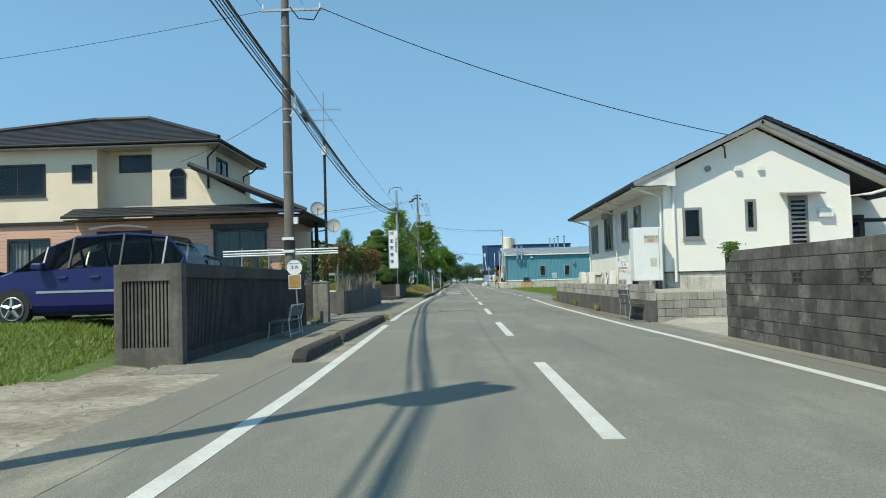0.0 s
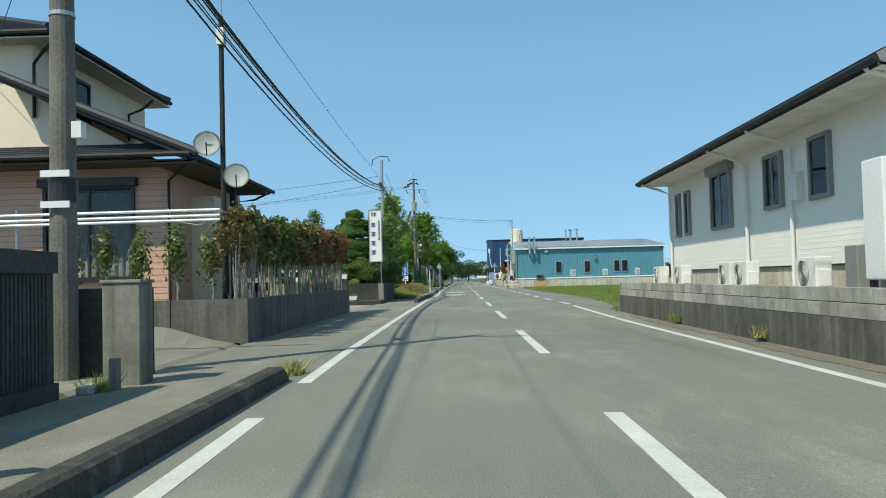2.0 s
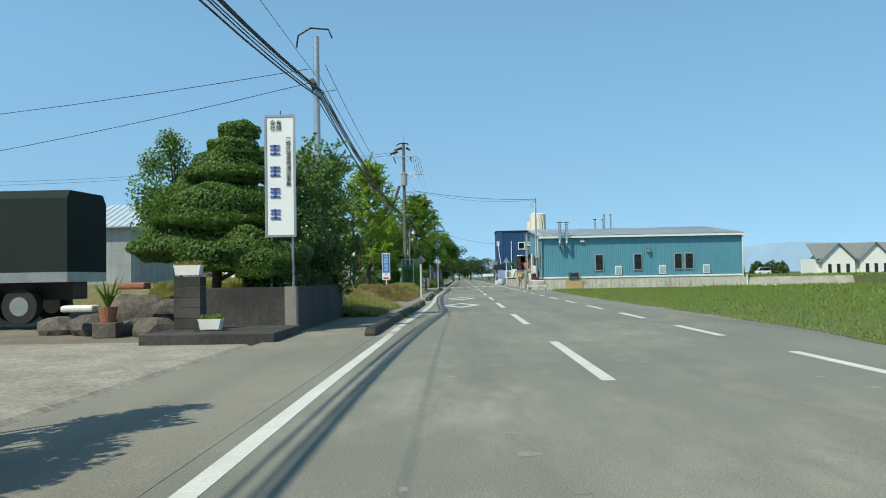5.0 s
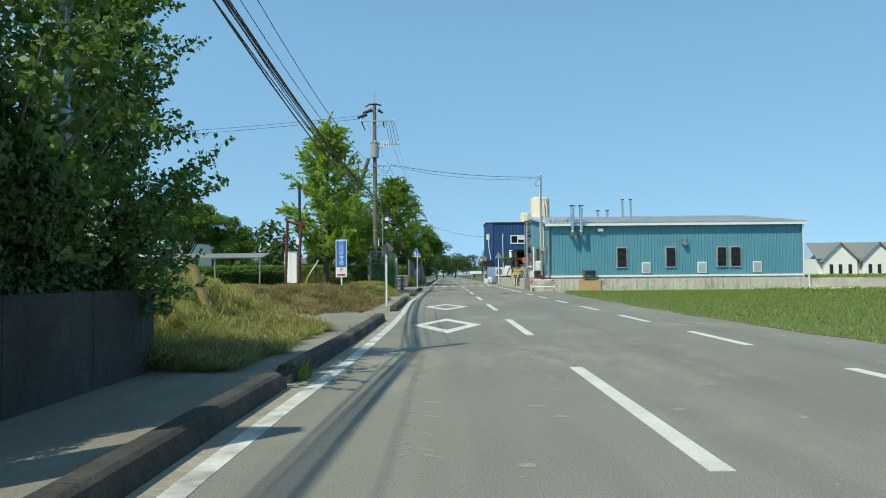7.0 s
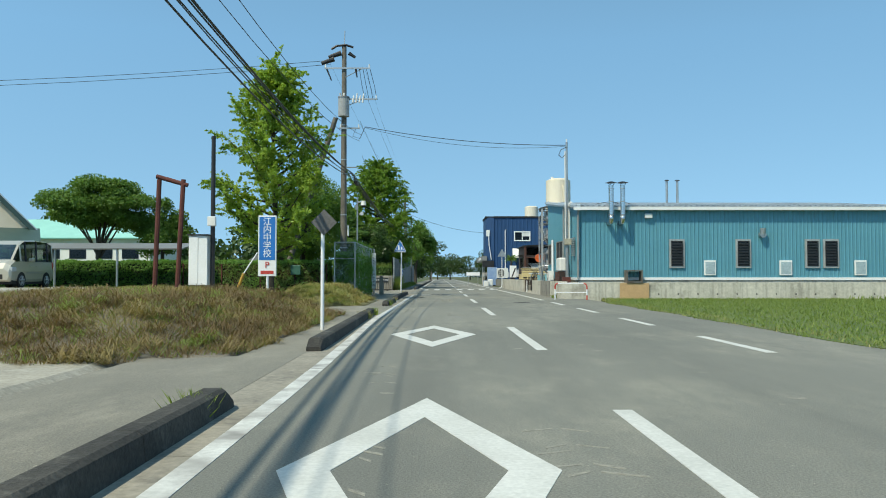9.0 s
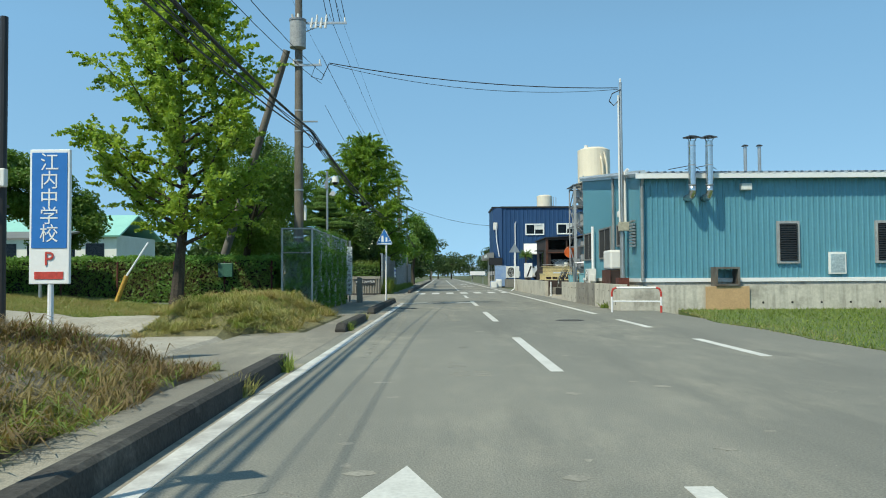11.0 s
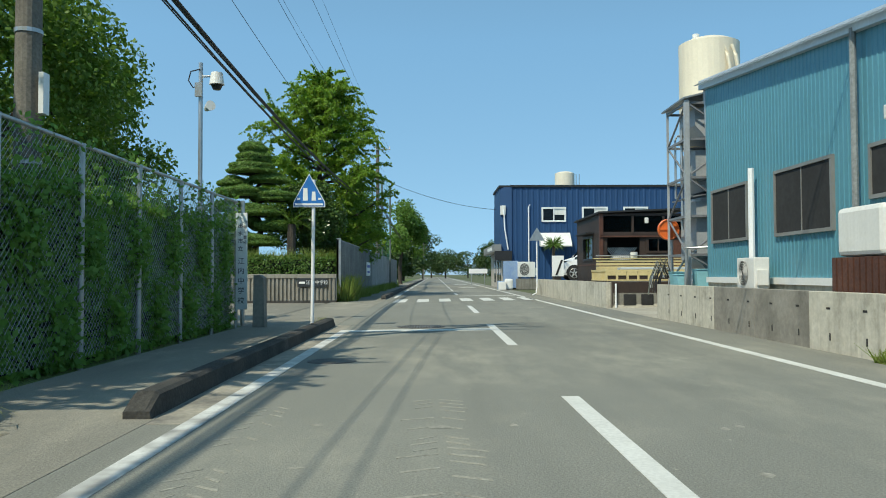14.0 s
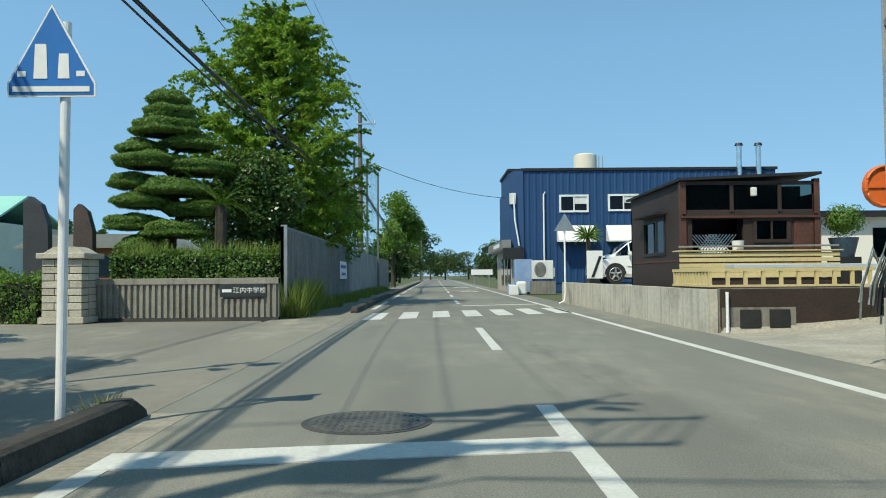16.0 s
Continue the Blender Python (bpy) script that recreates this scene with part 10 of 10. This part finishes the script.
limb_tree("street_tree", (-4.9, 182.0, 0.0), 9.0, 0.22, ((-4.3, 181.0, 5.7), (2.2, 4.0, 3.2)), 47, 0.16, 12000, leaf_green, bark, "tall green tree leaning over the far footway", clumps=34)
for i, (x, y, r, hgt) in enumerate(((-6.5, 200, 3.0, 6.0), (-7.5, 215, 3.5, 6.5), (-6.5, 232, 3.5, 6.0), (-4.0, 292, 5.0, 12.0), (-12.0, 300, 6.0, 11.0), (2.0, 318, 6.0, 8.0), (9.0, 335, 7.0, 8.0), (16.0, 322, 5.0, 11.0), (26.0, 345, 8.0, 9.0), (38.0, 355, 9.0, 9.0), (-24.0, 310, 8.0, 12.0), (-2.0, 330, 6.0, 8.0))):
    limb_tree("far_tree", (x, y, 0.0), hgt, 0.2, ((x, y, hgt * 0.55), (r, r, hgt * 0.45)), 60 + i, 0.32, 3600, leaf_far, bark, "distant green tree at the end of the road", group="far trees", clumps=20, clump_r=0.42)


def woods(name, count, x0, x1, y0, y1, h0, h1, seed, size, label, n_leaf=900):
    rng = np.random.default_rng(seed)
    pts, nrm = [], []
    for i in range(count):
        c = np.array([rng.uniform(x0, x1), rng.uniform(y0, y1), 0.0])
        hgt = rng.uniform(h0, h1)
        d = rng.normal(0, 1, (n_leaf, 3))
        d /= np.linalg.norm(d, axis=1, keepdims=True)
        d[:, 2] = np.abs(d[:, 2])
        p = d * (rng.random((n_leaf, 1)) ** 0.3) * np.array([hgt * 0.55, hgt * 0.55, hgt]) + c
        pts.append(p)
        nrm.append(d)
    return leafy(name, np.concatenate(pts), np.concatenate(nrm), size, leaf_far, None, seed, label=label, category="woods", kind="stuff")


woods("far_woods", 60, -210, -45, 255, 300, 9, 17, 81, 0.9, "far wooded rise behind the school", 700)
woods("far_treeline", 46, 70, 330, 420, 470, 4, 8, 82, 0.8, "low far treeline beyond the fields", 500)
woods("far_treeline", 30, 20, 120, 500, 540, 6, 11, 83, 0.9, "far treeline past the blue building", 500)
woods("school_bushes", 10, -40, -24, 150, 165, 1.4, 2.4, 84, 0.35, "bushes in front of the school building", 900)
bm = bmesh.new()
prev = None
for i in range(61):
    x = -1200 + i * 70.0
    hgt = 30 + 40 * max(0.0, noise.noise(Vector((i * 0.13, 0.3, 0)))) + 70 * math.exp(-((x - 1150) / 420) ** 2) + 14 * noise.noise(Vector((i * 0.7, 5, 0)))
    pair = [bm.verts.new((x, 2700, -5)), bm.verts.new((x, 2760, hgt))]
    if prev:
        bm.faces.new((prev[0], pair[0], pair[1], prev[1]))
    prev = pair
hills = solid("hills", bm, hill_mat, "hazy blue hills on the horizon", "hills", kind="structure")

# grass banks, lawn, verge weeds
bank_a = lambda x, y: x < -3.98 + 0.10 * math.sin(y * 1.7) + 0.06 * math.sin(y * 5.1) and y < 69.0 - 0.12 * (x + 4) + 0.4 * math.sin(x * 2)
grass("grass_bank", 90000, -11.0, -3.9, 60.8, 70.2, 0.17, blade_straw, "long dry and green grass on the roadside bank", 51, bank_a, 0.9, 0.006)
grass("grass_bank", 36000, -11.0, -3.9, 60.8, 70.2, 0.16, blade_green, "green grass growing through the roadside bank", 52, bank_a, 0.6, 0.007)
bank_b = lambda x, y: x < -4.0 + 0.12 * math.sin(y * 1.9) and 74.5 + 0.8 * smooth(x, -5.5, -4.0) + 0.3 * math.sin(x * 1.3) < y < 87.0
grass("grass_bank", 66000, -10.5, -3.9, 74.2, 87.2, 0.15, blade_brown, "cut brown and green grass on the bank by the parking sign", 53, bank_b, 0.9, 0.006)
grass("grass_bank", 14000, -10.5, -3.9, 74.2, 87.2, 0.10, blade_green, "short green grass on the bank", 54, bank_b, 0.6)
bank_c = lambda x, y: x < -4.4 + 0.15 * math.sin(y * 2.3) and (x > -6.9 or y > 95.6) and y > 91.7 + 0.3 * math.sin(x * 2)
grass("grass_bank", 80000, -14.0, -4.3, 91.3, 101.6, 0.12, blade_straw, "mown straw-coloured grass mound beside the fence", 55, bank_c, 1.0, 0.006)
grass("grass_bank", 26000, -15.0, -4.5, 92.8, 101.8, 0.09, blade_green, "green grass on the mound", 56, bank_c, 0.6)
tussocks("grass_tussocks", 900, -10.5, -3.9, 60.8, 70.2, 0.34, 46, blade_straw, "clumps of long fallen dry grass on the bank", 151, bank_a)
tussocks("grass_tussocks", 520, -10.5, -3.9, 60.8, 70.2, 0.30, 40, blade_green, "clumps of long green grass on the bank", 152, bank_a)
tussocks("grass_tussocks", 620, -10.0, -3.9, 74.2, 87.2, 0.28, 44, blade_brown, "clumps of fallen brown grass on the bank", 153, bank_b)
tussocks("grass_tussocks", 240, -10.0, -3.9, 74.2, 87.2, 0.24, 36, blade_green, "clumps of green grass on the bank", 154, bank_b)
tussocks("grass_tussocks", 620, -8.5, -4.3, 91.4, 101.5, 0.26, 44, blade_straw, "clumps of mown straw-coloured grass on the mound", 155, bank_c)
tussocks("grass_tussocks", 240, -8.5, -4.3, 91.4, 101.5, 0.20, 36, blade_green, "clumps of green grass on the mound", 156, bank_c)
grass("lawn", 30000, -13.0, -6.2, 9.6, 16.0, 0.11, blade_green, "rough green lawn under the parked cars", 57, lambda x, y: y > 10.0 + 0.3 * math.sin(x * 3), 0.6)
grass("field_grass", 90000, 4.2, 17.0, 41.0, 101.8, 0.09, blade_green, "short bright green grass beside the road", 58, lambda x, y: x > along(VERGE, y) + 0.10 * math.sin(y * 1.1) + 0.05 * math.sin(y * 4.3), 0.5, 0.014, z_of=lambda x, y: 0.012)
grass("field_grass", 16000, 4.2, 6.4, 41.0, 101.8, 0.07, blade_straw, "thin dry grass along the edge of the asphalt", 62, lambda x, y: along(VERGE, y) - 0.06 < x < along(VERGE, y) + 0.5 + 0.3 * math.sin(y * 0.9), 0.8, 0.010, z_of=lambda x, y: 0.012)
grass("field_grass", 30000, 17.0, 45.0, 60.0, 118.0, 0.22, blade_green, "taller field grass beyond the verge", 59, lambda x, y: not (x < 22 and y > 101.5), 0.4, 0.035)
weed_spots = [(-3.2, 24.3), (-3.18, 60.3), (-3.18, 66.2), (-3.2, 70.8), (-3.22, 84.5), (-3.2, 86.4), (-3.3, 97.0), (-3.25, 93.3), (-3.45, 110.6), (-5.0, 23.2), (3.68, 39.9), (3.68, 33.0), (3.68, 28.0), (-4.9, 126.0), (-4.85, 128.5), (-4.8, 133.0), (-4.75, 140.0), (4.1, 103.5)]
for i, (x, y) in enumerate(weed_spots):
    grass("roadside_weed", 150, x - 0.10, x + 0.13, y - 0.18, y + 0.18, 0.19, blade_green if i % 2 else blade_straw, "tuft of weeds at the kerb", 100 + i, None, 0.5, 0.012, z_of=lambda a, b: 0.02)
grass("fence_weeds", 2600, -5.0, -4.45, 125.7, 131.5, 0.95, blade_green, "tall weeds against the end of the metal fence", 131, lambda x, y: x < -4.5 - 0.04 * (y - 126), 0.25, 0.02, z_of=lambda a, b: 0.0)
grass("hedge_shoots", 900, -9.5, -5.1, 126.0, 126.8, 0.42, blade_green, "thin shoots rising out of the gate hedge", 132, None, 0.3, 0.012, z_of=lambda a, b: 1.72)
grass("fence_weeds", 5200, -5.1, -4.3, 126.0, 165.0, 0.45, blade_green, "weeds along the foot of the metal fence", 130, lambda x, y: x < -4.5 + 0.2 * math.sin(y), 0.4, 0.02, z_of=lambda a, b: 0.0)
rng = np.random.default_rng(77)
p = np.column_stack([rng.normal(3.99, 0.06, 500), rng.normal(15.42, 0.10, 500), 1.36 + rng.random(500) ** 0.6 * 0.28])
leafy("wall_plant", p, np.tile([-0.5, -0.5, 0.7], (500, 1)), 0.035, leaf_green, None, 77, label="small plant growing on the end of the block wall", category="plant", kind="stuff")
